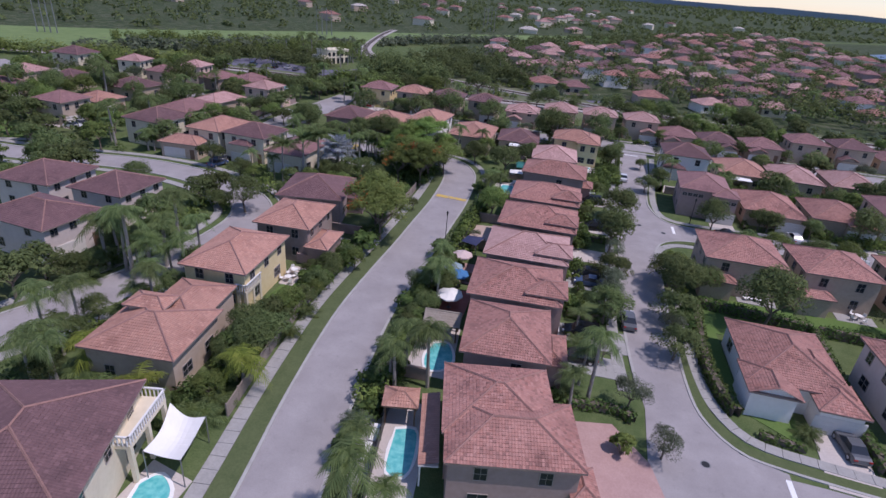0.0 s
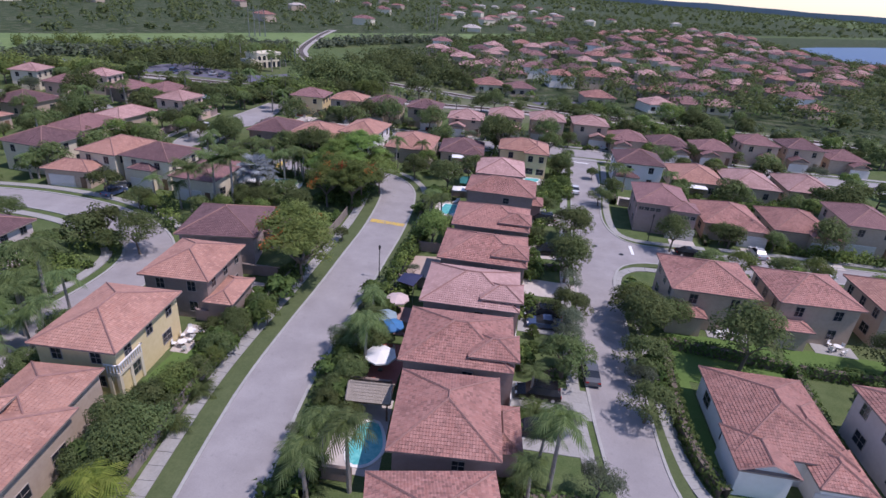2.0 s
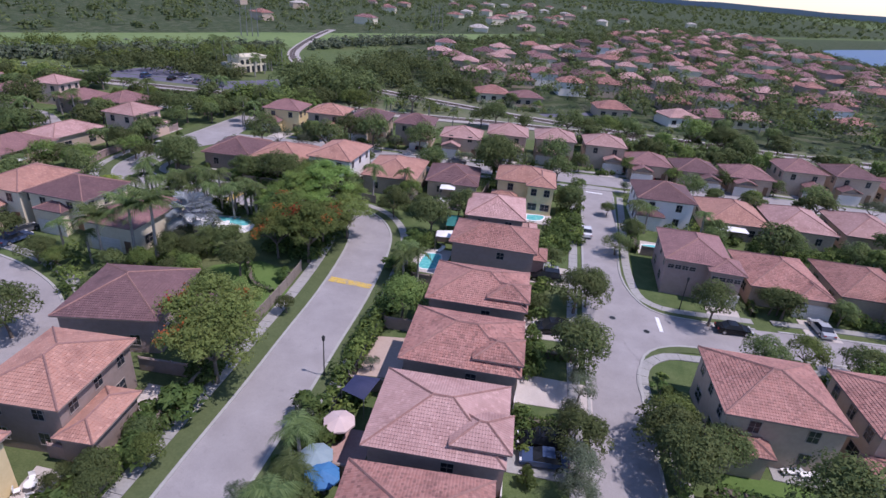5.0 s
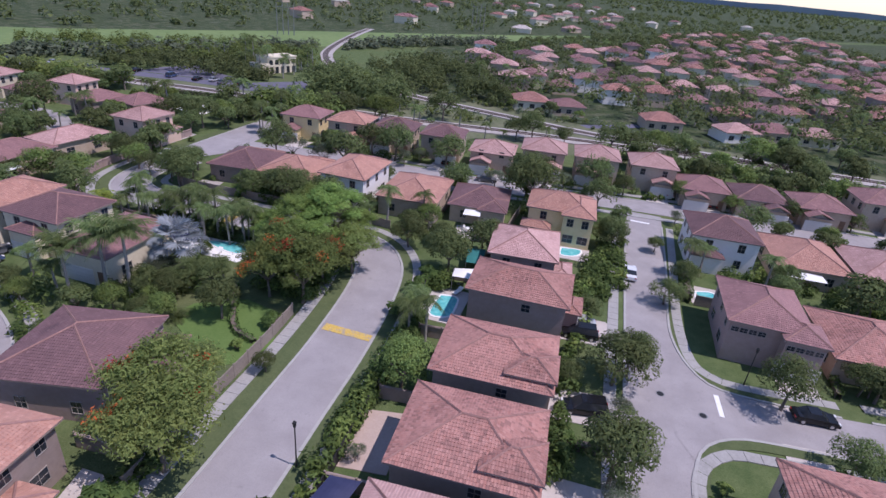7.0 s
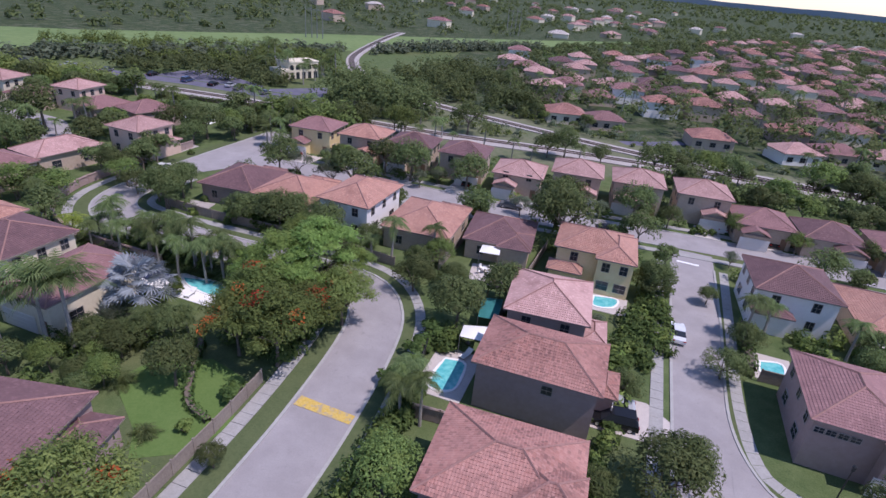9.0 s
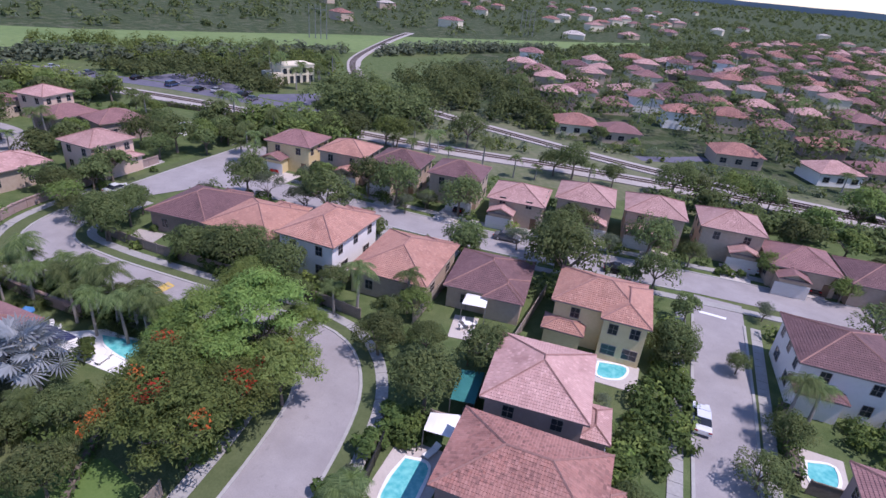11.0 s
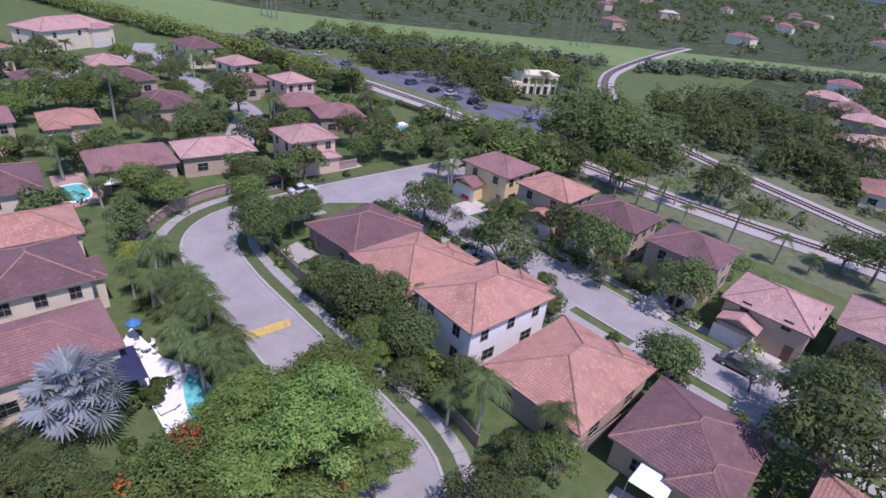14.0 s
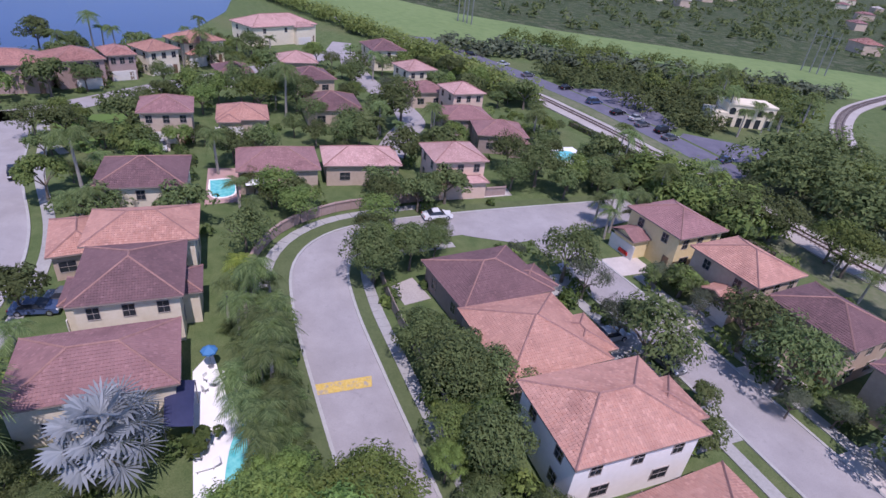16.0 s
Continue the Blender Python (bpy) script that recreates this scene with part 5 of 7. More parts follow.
grove(GREYS, [(-62.4, 156.6, 3.9), (-55.4, 158.0, 3.6), (-48.2, 157.6, 3.2), (-40.2, 165.6, 2.8), (-25.8, 158.2, 3.2), (-18.9, 162.6, 3.3)])
grove(OAKS, [(0.4, 170.7, 3.0), (6.9, 172.0, 2.6), (2.0, 159.8, 2.3), (18.3, 174.0, 2.6), (-31.8, 169.8, 3.2), (16.6, 160.1, 2.4), (29.5, 161.1, 2.6), (28.1, 172.1, 2.3), (39.2, 173.4, 2.4), (-72.9, 152.8, 2.2), (-11.8, 171.6, 2.6), (-63.0, 168.8, 2.4)])
# western gardens
grove(OAKS, [(-110.1, 119.2, 3.2), (-107.2, 136.6, 2.8), (-110.2, 123.5, 2.8), (-136.9, 125.6, 4.4), (-137.7, 133.2, 4.0), (-128.3, 135.0, 3.6), (-124.4, 88.7, 2.9), (-136.8, 114.6, 3.4), (-142.8, 122.4, 3.6), (-146.5, 155.3, 4.2), (-126.0, 152.9, 4.0), (-112.0, 153.3, 3.0), (-115.4, 138.3, 3.2)])
grove(OAKS, [(-120.1, 140.7, 3.0), (-97.8, 121.4, 2.5), (-94.2, 167.7, 3.2), (-95.3, 176.7, 3.0), (-93.4, 162.5, 2.4), (-111.1, 105.6, 4.0), (-89.7, 102.3, 3.2), (-93.3, 124.0, 3.0), (-98.1, 82.5, 3.6), (-93.7, 80.1, 3.6), (-77.7, 82.1, 3.2), (-64.8, 94.4, 3.0), (-102.0, 165.8, 2.8)])
grove(OAKS, [(-155.8, 106.8, 2.7), (-151.3, 111.5, 3.0), (-144.8, 115.4, 3.1), (-144.9, 125.1, 3.6), (-151.9, 129.4, 3.4), (-144.7, 108.4, 2.2), (-144.6, 103.1, 1.8), (-173.4, 123.2, 2.5), (-182.6, 121.4, 2.2), (-118.6, 114.7, 2.4), (-117.2, 118.0, 1.8), (-116.4, 124.3, 2.7), (-122.0, 130.5, 2.1)])
grove(OAKS, [(-117.2, 133.8, 2.4), (-116.9, 138.9, 2.2), (-120.8, 146.2, 1.9), (-145.1, 147.4, 2.7), (-157.0, 149.7, 2.7), (-176.0, 148.1, 2.8), (-152.7, 160.0, 1.9), (-138.3, 151.4, 2.5), (-141.2, 145.0, 2.4), (-166.0, 149.0, 2.5), (-170.0, 161.0, 2.4), (-131.0, 94.4, 1.9), (-192.0, 128.0, 3.1), (-198.0, 120.0, 3.0)])
# along the railway
grove(OAKS, [(-73.0, 190.5, 3.6), (-78.6, 199.9, 4.4), (-84.1, 220.7, 4.6), (-78.3, 227.4, 4.6), (-93.4, 227.6, 3.4), (-86.2, 201.4, 3.4), (-69.5, 196.6, 4.0), (-62.0, 199.8, 3.6), (-80.0, 188.8, 3.3), (-69.8, 189.3, 3.2), (-45.2, 210.5, 4.2), (-58.4, 198.4, 3.8)])
grove(OAKS, [(3.1, 204.0, 4.4), (7.9, 205.1, 4.4), (-9.0, 203.6, 2.6), (14.2, 205.9, 4.4), (19.5, 207.0, 4.2), (-21.9, 203.3, 4.2), (-17.8, 204.3, 3.6), (37.9, 207.3, 4.6), (44.9, 206.1, 5.2), (51.1, 205.1, 4.6)])
# along the side street
grove(OAKS, [(34.7, 116.2, 2.2), (28.4, 101.5, 2.6), (39.6, 102.4, 2.8), (33.6, 116.0, 2.6), (44.9, 104.0, 3.0), (42.5, 116.1, 2.6), (50.4, 116.8, 3.2), (31.0, 140.4, 2.9), (41.2, 135.9, 3.4), (52.5, 137.2, 3.3), (28.9, 133.9, 3.0)])
grove(OAKS, [(60.6, 138.1, 4.2), (66.3, 163.9, 4.4), (54.1, 163.1, 2.8), (16.1, 134.8, 2.6), (59.2, 107.0, 3.0), (65.5, 116.9, 3.2), (44.0, 80.7, 3.2), (45.4, 61.1, 2.8)])


def set_all(protos, spots, lo=0.85, hi=1.15):
    for k, (x, y) in enumerate(spots):
        plant(protos[k % len(protos)], x, y, rng.uniform(lo, hi))


set_all(PALMS, [(-15.1, 69.0), (-14.4, 64.5), (-14.3, 48.3), (-16.0, 72.6), (-13.2, 50.4), (-15.7, 66.6), (-17.2, 108.5), (-14.9, 106.2), (-54.8, 57.5), (-56.0, 60.3), (-48.6, 62.5), (-49.4, 57.8), (-47.4, 39.6), (-45.3, 34.6), (3.4, 65.3), (4.7, 56.0), (5.8, 53.7), (4.1, 51.7), (-16.7, 105.6), (-17.3, 107.6), (-12.8, 37.1), (-8.1, 32.0), (-10.6, 31.4), (-11.6, 29.9), (-13.3, 47.4), (-10.4, 49.3)])
set_all(PALMS, [(-62.9, 120.7), (-58.1, 120.1), (-54.6, 120.2), (-51.9, 119.6), (-49.2, 119.8), (-46.8, 119.4), (-44.6, 119.5), (-53.2, 119.4), (-65.4, 119.6), (-90.6, 100.2), (-88.4, 102.5), (-93.7, 119.0), (-65.4, 99.0), (-82.7, 120.1), (-33.8, 132.8), (-26.2, 137.7), (-31.2, 133.8), (-61.5, 119.6), (-59.4, 120.6), (-56.6, 119.6), (-46.5, 104.7)])
set_all(PALMS, [(-68.6, 120.8), (-76.8, 171.2), (-75.3, 173.4), (-75.3, 169.2), (-85.2, 196.9), (-58.7, 196.8), (-52.9, 194.5), (-48.8, 194.7), (-44.3, 195.8), (-29.3, 196.9), (-55.5, 201.4), (-49.8, 203.2), (-60.2, 200.2), (-36.4, 196.2), (-24.8, 198.0), (-13.6, 199.2), (16.8, 193.1), (18.9, 139.4), (16.4, 137.9), (28.0, 138.3), (-43.2, 107.2), (-58.7, 96.8)])
set_all(ARECAS, [(-27.8, 36.9), (-31.6, 38.9), (-30.8, 35.9), (-28.2, 51.6), (-28.7, 56.4), (-15.2, 62.2), (-16.0, 70.6), (-16.0, 74.9), (-15.5, 81.6), (-14.2, 58.5), (-16.6, 61.1), (-12.3, 34.1), (-63.5, 117.9), (-66.1, 116.5), (-49.8, 120.3), (-56.1, 120.5), (4.0, 62.7), (3.7, 53.4), (27.3, 56.6), (-28.8, 133.1), (-24.0, 133.2), (-36.2, 94.6), (-47.4, 100.9), (-49.0, 103.4)], 0.7, 1.1)
set_all(ARECAS, [(-35.5, 35.4), (-33.9, 36.5), (-32.4, 34.8), (-37.5, 36.4), (-39.7, 36.2), (-29.3, 36.6), (-28.5, 39.1), (-30.2, 41.5), (-41.9, 37.0), (-31.6, 37.5)], 0.9, 1.25)
set_all(PALMS, [(-69.5, 118.9), (-66.6, 119.4), (-64.0, 120.1), (-60.3, 118.8), (-55.6, 118.8), (-54.0, 120.4), (-50.6, 119.4), (-47.9, 118.5), (-45.5, 118.8)], 0.8, 1.0)
set_all(ARECAS, [(-70.9, 118.8), (-67.9, 119.3), (-61.6, 120.5), (-58.7, 119.1), (-54.4, 118.9), (-52.1, 118.6), (-48.6, 119.7), (-46.5, 117.8), (-43.9, 118.5)], 0.9, 1.2)
set_all(PALMS, [(-57.6, 55.6), (-53.0, 54.9), (-51.4, 56.4), (-53.4, 61.2), (-54.2, 64.7), (-62.2, 61.3), (-58.4, 58.2), (-55.4, 56.2), (-51.8, 59.4)], 1.15, 1.5)
set_all(YELLOW_PALMS, [(-27.5, 42.1), (-33.3, 35.5), (-42.2, 38.8), (-73.5, 117.9)])
plant(make_fan_palm(FROND_SILVER, "stout fan palm with pale silver-blue leaves"), -50.4, 108.0, 1.32)
set_all(DATES, [(-56.6, 96.6), (-50.6, 99.6), (-53.6, 99.0)], 1.0, 1.25)
plant(GREYS[1], -50.4, 105.0, 1.25)
plant(BUSHES[1], -33.4, 96.3, 0.9)

set_all(PALMS, [(-189, 84.8), (-192, 88.5), (-194, 90.6), (-191, 93.9), (-176.2, 110.5), (-174.2, 97.6), (-200, 110.6), (-203, 114.5), (-206, 118), (-139.5, 129.0), (-134, 130.5), (-119.5, 146.1), (-121.5, 147.2), (-118.1, 157.4), (-119.5, 159.6), (-103.1, 101.2), (-99.7, 99.0), (-91.6, 99.6), (-106.0, 116.5), (-82.2, 175.2), (-80.0, 170.7), (-76.2, 174.0)], 1.0, 1.4)
set_all(PALMS, [(-64.1, 117.2), (-60.3, 118.5), (-57.4, 117.3), (-56.9, 119.6), (-53.5, 116.6), (-52.9, 118.8), (-51.2, 120.0), (-49.6, 117.2), (-47.9, 119.5), (-45.5, 120.0), (-45.8, 117.7), (-43.3, 119.5), (-68.1, 116.3), (-67.5, 119.0), (-63.4, 119.8)], 0.8, 1.05)

# ---- far woods and houses ----
def woods(name, label, spots, per, size, mat, lift=0.72):
    """Many small crowns in one mesh, too many to count."""
    cs, ns, so = [], [], []
    for x, y, r in spots:
        q = rng.normal(size=(per, 3))
        q /= np.linalg.norm(q, axis=1)[:, None]
        q[:, 2] = np.abs(q[:, 2]) * 1.2 - 0.25
        lump = 1 + 0.3 * np.sin(q[:, :1] * 5 + x) * np.cos(q[:, 1:2] * 4 + y)
        cs.append(np.array([x, y, r * lift]) + q * r * lump * rng.uniform(0.75, 1.05, (per, 1)))
        ns.append(q * 0.8 + rng.normal(size=q.shape) * 0.38 + (0, 0, 0.6))
        so.append(q + (0, 0, 0.4) + rng.normal(size=q.shape) * 0.25)
    ob = new(name, leaf_mesh(name, *leaf_tufts(np.vstack(cs), np.vstack(ns), size), mat, np.vstack(so)))
    return tagged(ob, label, "trees", kind="stuff")


def far_house(x, y, yaw, w, d, z, roof, wall, label):
    ob = thing("house", pose(x, y, 0, 0, 0, yaw), label, "house", "far houses")
    b, tiles, caps, fascia = Build(), Build(), Build(), Build()
    b.box(-w / 2 + 0.5, -d / 2 + 0.5, 0, w / 2 - 0.5, d / 2 - 0.5, z - 0.1)
    part("wall", b, wall, ob)
    hip_roof(tiles, caps, fascia, 0, 0, w, d, z, 0.42)
    r = part("roof", tiles, roof, ob)
    if y < 262:
        part("fascia", fascia, EAVES, r)
    if y < 256:
        row_of_windows(ob, (-w / 2 + 0.5, -d / 2 + 0.5, w / 2 - 0.5, d / 2 - 0.5), "s", 1.0 if z < 4.5 else 3.7, 3, (1.6, 1.3))
    return ob


HOUSE_SPOTS = []
ROOFS = (ROOF_RED, ROOF_MAUVE, ROOF_MAUVE, ROOF_PINK, ROOF_PURPLE, ROOF_RED, ROOF_MAUVE, ROOF_PINK)
far = random.Random(5)
# nearest houses of the estate beyond the railway
for hx, hy in ((-25.5, 248.2), (-13.1, 247.2), (-10.3, 298.7), (-32.3, 291.1), (-47.5, 310.8), (-66.9, 339.6), (-35.9, 340.0), (-13.3, 353.9), (8.7, 384.1), (16.8, 287.5), (17.3, 245.4), (2.5, 280.4), (-55.9, 325.1), (-73.2, 382.0), (-41.3, 387.4), (-16.9, 401.4), (-45.7, 357.3), (-25.9, 419.3), (-0.7, 422.9), (23.0, 457.7), (22.9, 384.4), (39.3, 244.5), (51.6, 252.7), (64.5, 255.0), (102.4, 285.3), (103.9, 269.6)):
    far_house(hx, hy, 16 + far.uniform(-8, 8), far.uniform(11, 13), far.uniform(9.5, 11.5), 5.4 if hy > 280 else 3.3, far.choice((ROOF_PURPLE, ROOF_MAUVE)) if hy < 240 else far.choice(ROOFS), STUCCO_BROWN if hy < 240 else far.choice((STUCCO_TAN, STUCCO_CREAM, STUCCO_WHITE)), "stucco house with a tile roof in the far estate")
    HOUSE_SPOTS.append((hx, hy))


def clear(x, y, gap):
    return all((x - a) ** 2 + (y - b) ** 2 > gap * gap for a, b in HOUSE_SPOTS)


# the estate beyond the railway: rows that follow curving streets
y0, k = 249.0, 0
while y0 < 790:
    x = float(np.interp(y0, (244, 290, 350, 372, 480, 545, 640, 800), (30, -44, -66, -34, 0, 44, 30, 110))) + far.uniform(0, 8)
    while x < min(70 + 0.62 * (y0 - 190), 345):
        yy = y0 + 0.22 * (x - 20) + 5 * math.sin(x * 0.05 + k)
        if far.random() < (0.8 if y0 < 330 else 0.95) and clear(x, yy, 13.0) and not (x > 205 and 540 < yy) and not (k < 2 and x > 75):
            two = far.random() < 0.3
            far_house(x + far.uniform(-2, 2), yy + far.uniform(-3, 3), 14 + far.uniform(-8, 8), far.uniform(10, 13), far.uniform(9, 12), 5.6 if two else 3.3,
                      far.choice(ROOFS), far.choice((STUCCO_TAN, STUCCO_GREY, STUCCO_CREAM)), "stucco house with a tile roof in the far estate")
            HOUSE_SPOTS.append((x, yy))
        x += far.uniform(14, 18.5) + (y0 - 240) * 0.016
    y0 += 19.5 + (y0 - 240) * 0.022
    k += 1
# scattered pale houses beyond the meadow
for i in range(70):
    u, v = far.uniform(-1, 1), far.uniform(0.0, 1.0)
    x, y = -150 + u * 420 - v * 260, 500 + u * 300 + v * 700
    far_house(x, y, far.uniform(-40, 60), far.uniform(12, 18), far.uniform(9, 13), far.choice((3.4, 5.6)), far.choice((ROOF_PINK, ROOF_RED, ROOF_MAUVE)) if far.random() < 0.75 else PAVER_PALE, far.choice((STUCCO_TAN, STUCCO_CREAM)), "pale house among trees in the distance")
    HOUSE_SPOTS.append((x, y))


def poly_hit(x, y, ring):
    inside = False
    for (x0, y0), (x1, y1) in zip(ring, ring[1:] + ring[:1]):
        if (y0 > y) != (y1 > y) and x < (x1 - x0) * (y - y0) / (y1 - y0) + x0:
            inside = not inside
    return inside


def off_line(x, y, line, gap):
    return np.min(np.hypot(line[:, 0] - x, line[:, 1] - y)) > gap


def spots_in(ring, n, lo, hi, gap=7.0, rails=True):
    xs, ys = [p[0] for p in ring], [p[1] for p in ring]
    out = []
    while n > 0:
        n -= 1
        x, y = far.uniform(min(xs), max(xs)), far.uniform(min(ys), max(ys))
        if poly_hit(x, y, ring) and clear(x, y, gap) and (not rails or (off_line(x, y, RAIL_A, 6.5) and off_line(x, y, RAIL_B, 7.0))):
            out.append((x, y, far.uniform(lo, hi)))
    return out


EAST_ESTATE = [(-34, 250), (60, 232), (140, 236), (290, 320), (480, 460), (330, 540), (230, 560), (236, 700), (140, 860), (20, 640), (-70, 450), (-80, 330)]
woods("far_trees", "dark green trees between the houses of the far estate", [(x, y, r * (1.0 if y < 330 else 0.72)) for x, y, r in spots_in(EAST_ESTATE, 6600, 2.2, 4.6, 6.5)], 46, 0.66, LEAF, 1.25)
woods("far_trees", "light green trees between the houses of the far estate", spots_in(EAST_ESTATE, 700, 1.6, 3.2, 7.0), 70, 0.45, LEAF_MID, 1.1)
COPSE = [(-86.1, 223.8), (-71.8, 216.0), (-62.9, 218.9), (-54.7, 235.9), (-36.9, 241.6), (-28.3, 256.2), (-37.8, 276.4), (-52.4, 292.6), (-75.1, 310.9), (-99.4, 300.0), (-97.5, 276.5), (-83.7, 255.2)]
woods("copse_trees", "dense dark trees beside the curving railway", spots_in(COPSE, 250, 1.6, 4.6, 9.0), 220, 0.40, LEAF, 0.95)
NEAR_COPSE = [(-84, 201), (-72, 210), (-58, 219), (-66, 232), (-76, 236), (-86, 252), (-96, 256), (-100, 246), (-95, 228), (-92, 212)]
woods("copse_trees", "tall dark trees in the fork of the railway", spots_in(NEAR_COPSE, 190, 2.6, 5.0, 9.0), 230, 0.42, LEAF, 1.15)
CORNER_COPSE = [(-92, 184), (-77, 185), (-68, 190), (-64, 200), (-78, 205.5), (-90, 199)]
woods("garden_edge_trees", "thick green trees between the last gardens and the railway", spots_in(CORNER_COPSE, 70, 2.2, 4.2, 9.0), 230, 0.40, LEAF_MID, 1.0)
BANK = [(-226.3, 219.2), (-181.7, 230.3), (-159.0, 233.2), (-135.5, 235.9), (-118.1, 235.2), (-109.2, 243.5), (-110.7, 258.7), (-135.5, 299.8), (-184.9, 289.5), (-241.6, 235.6)]
woods("car_park_trees", "dark trees and palms round the car park", [s for s in spots_in(BANK, 270, 1.8, 3.8) if not poly_hit(s[0], s[1], LOT_NORTH) and math.hypot(s[0] + 124, s[1] - 248) > 13 and math.hypot(s[0] + 111, s[1] - 240) > 9 and s[1] > 226], 150, 0.42, LEAF_MID)
LOT_GREEN = [(-176, 212), (-140, 218.5), (-119, 221), (-114, 232), (-112, 246), (-126, 262), (-150, 256), (-172, 236)]
woods("clubhouse_trees", "dark green trees round the clubhouse and car park", [s for s in spots_in(LOT_GREEN, 300, 1.5, 3.2) if (not poly_hit(s[0], s[1], LOT_NORTH) or s[2] > 2.75) and math.hypot(s[0] + 124, s[1] - 248) > 9.5 and math.hypot(s[0] + 113, s[1] - 240) > 6], 130, 0.40, LEAF)
TRACK_SIDE = [(-92, 206), (-60, 209), (-20, 215), (30, 221), (118, 226), (118, 232), (30, 229), (-10, 238), (-40, 247), (-62, 252), (-82, 240), (-70, 226)]
woods("trackside_shrubs", "low green scrub beside the railway tracks", spots_in(TRACK_SIDE, 620, 0.5, 1.5, 9.0), 46, 0.30, LEAF_MID)
woods("trackside_shrubs", "grey-green scrub beside the railway tracks", spots_in(TRACK_SIDE, 420, 0.6, 1.9, 9.0), 46, 0.32, LEAF_GREY)
BELT = [*map(tuple, shifted(RAIL_A, -6.5)[:74]), *map(tuple, shifted(RAIL_A, -12.5)[:74][::-1])]
woods("railway_trees", "thick belt of trees along the railway", spots_in(BELT, 2600, 2.4, 4.2), 120, 0.42, LEAF_FLAME)
SCRUB_RING = [(-1000, 380), *((x - 6, y + 7) for x, y in MEADOW_FAR), (560, 1260), (-500, 1260)]
woods("distant_trees", "dark woodland and scrub far beyond the meadow", spots_in(SCRUB_RING, 4300, 2.2, 4.6, 11), 24, 1.25, LEAF, 0.5)
SCRUB_EDGE = [*MEADOW_NEAR[2:8], *((x + 12, y - 9) for x, y in MEADOW_NEAR[2:8][::-1])]
woods("scrub_trees", "grey-green scrub trees behind the power line", spots_in(SCRUB_EDGE, 3800, 1.6, 3.8, 11), 24, 0.95, LEAF_GREY, 0.55)
woods("meadow_edge_trees", "loose line of trees along the meadow", spots_in(SCRUB_EDGE, 420, 1.5, 3.0), 60, 0.5, LEAF)
HORIZON = [(-2500, 1500), (1200, 1300), (480, 900), (660, 560), (1000, 560), (3500, 1500), (3500, 4500), (-2500, 4500)]
woods("horizon_trees", "dark flat woodland towards the horizon", spots_in(HORIZON, 6500, 3.5, 6, 5, False), 8, 4.0, LEAF)
NORTH_STRIP = [(-2.3, 194.1), (19.7, 194.6), (76.9, 197.1), (152.4, 203.1), (153.0, 209.8), (77.3, 203.8), (19.9, 205.0), (-2.3, 203.5)]
woods("garden_edge_trees", "low trees and scrub behind the gardens along the railway", spots_in(NORTH_STRIP, 330, 1.2, 3.0), 70, 0.4, LEAF)
WEST_TREES = [(-178.5, 58.1), (-146.6, 56.7), (-105.9, 63.0), (-112.5, 102.3), (-138.1, 106.8), (-159.4, 133.1), (-163.6, 158.8), (-216.9, 172.8), (-206.3, 120.4), (-187.0, 87.4)]
woods("western_garden_trees", "trees and palms between the western houses", [s for s in spots_in(WEST_TREES, 260, 1.4, 3.0) if off_line(s[0], s[1], FARWEST, 5.5) and off_line(s[0], s[1], WEST, 5.5)], 70, 0.45, LEAF)

# ---- gardens, pools, furniture ----
def pool(ring, deck, label="turquoise garden pool with a pale stone edge", deck_mat=PAVER_PALE):
    """A pool: a paved terrace with a raised coping and the water in it."""
    ob = thing("pool", pose(*np.mean(ring, axis=0), 0), label, "pool", "pools")
    cx, cy = np.mean(ring, axis=0)
    HOUSE_BOXES.append((cx, cy, 3.2))
    line = curve_line([*ring, ring[0]], 0.6)[:-1] - (cx, cy)
    g = Build()
    out = [tuple(p * (1 + 0.32 / np.linalg.norm(p))) for p in line]
    for i in range(len(line)):
        j = (i + 1) % len(line)
        a, b, c, d = tuple(line[i]), tuple(line[j]), out[j], out[i]
        g.face([(*a, 0.16), (*b, 0.16), (*c, 0.16), (*d, 0.16)][::-1])
        g.face([(*d, 0.0), (*d, 0.16), (*c, 0.16), (*c, 0.0)])
        g.face([(*b, 0.0), (*b, 0.16), (*a, 0.16), (*a, 0.0)])
    part("coping", g, CANVAS, ob, "pale stone coping")
    w = Build()
    w.face([(*p, 0.11) for p in line])
    part("water", w, POOL, ob, "clear turquoise water")
    patch("terrace", deck, 0.07, deck_mat, "pale paved terrace round a pool", "terrace", base=0.0)


pool([(-11.2, 42.4), (-10.2, 37.6), (-8.4, 38.1), (-9.3, 42.8)], [(-13.4, 45.8), (-12.6, 32.3), (-6.8, 34.0), (-8.9, 46.9)])
pool([(-12.1, 56.8), (-12.3, 54.1), (-11.5, 52.1), (-9.9, 52.4), (-9.2, 54.5), (-10.5, 57.3)], [(-14.6, 60.9), (-13.7, 50.7), (-8.6, 51.2), (-10.0, 60.9)])
pool([(-16.2, 116.7), (-16.4, 113.9), (-16.0, 111.7), (-13.9, 112.2), (-13.7, 114.4), (-14.1, 116.9)], [(-17.7, 118.8), (-17.7, 110.6), (-12.5, 110.6), (-12.5, 119.0)])
pool([(-2.4, 139.5), (-2.2, 137.0), (0.1, 137.7), (0.5, 140.0)], [(-3.6, 141.0), (-3.6, 135.8), (2.0, 136.0), (2.0, 140.7)])
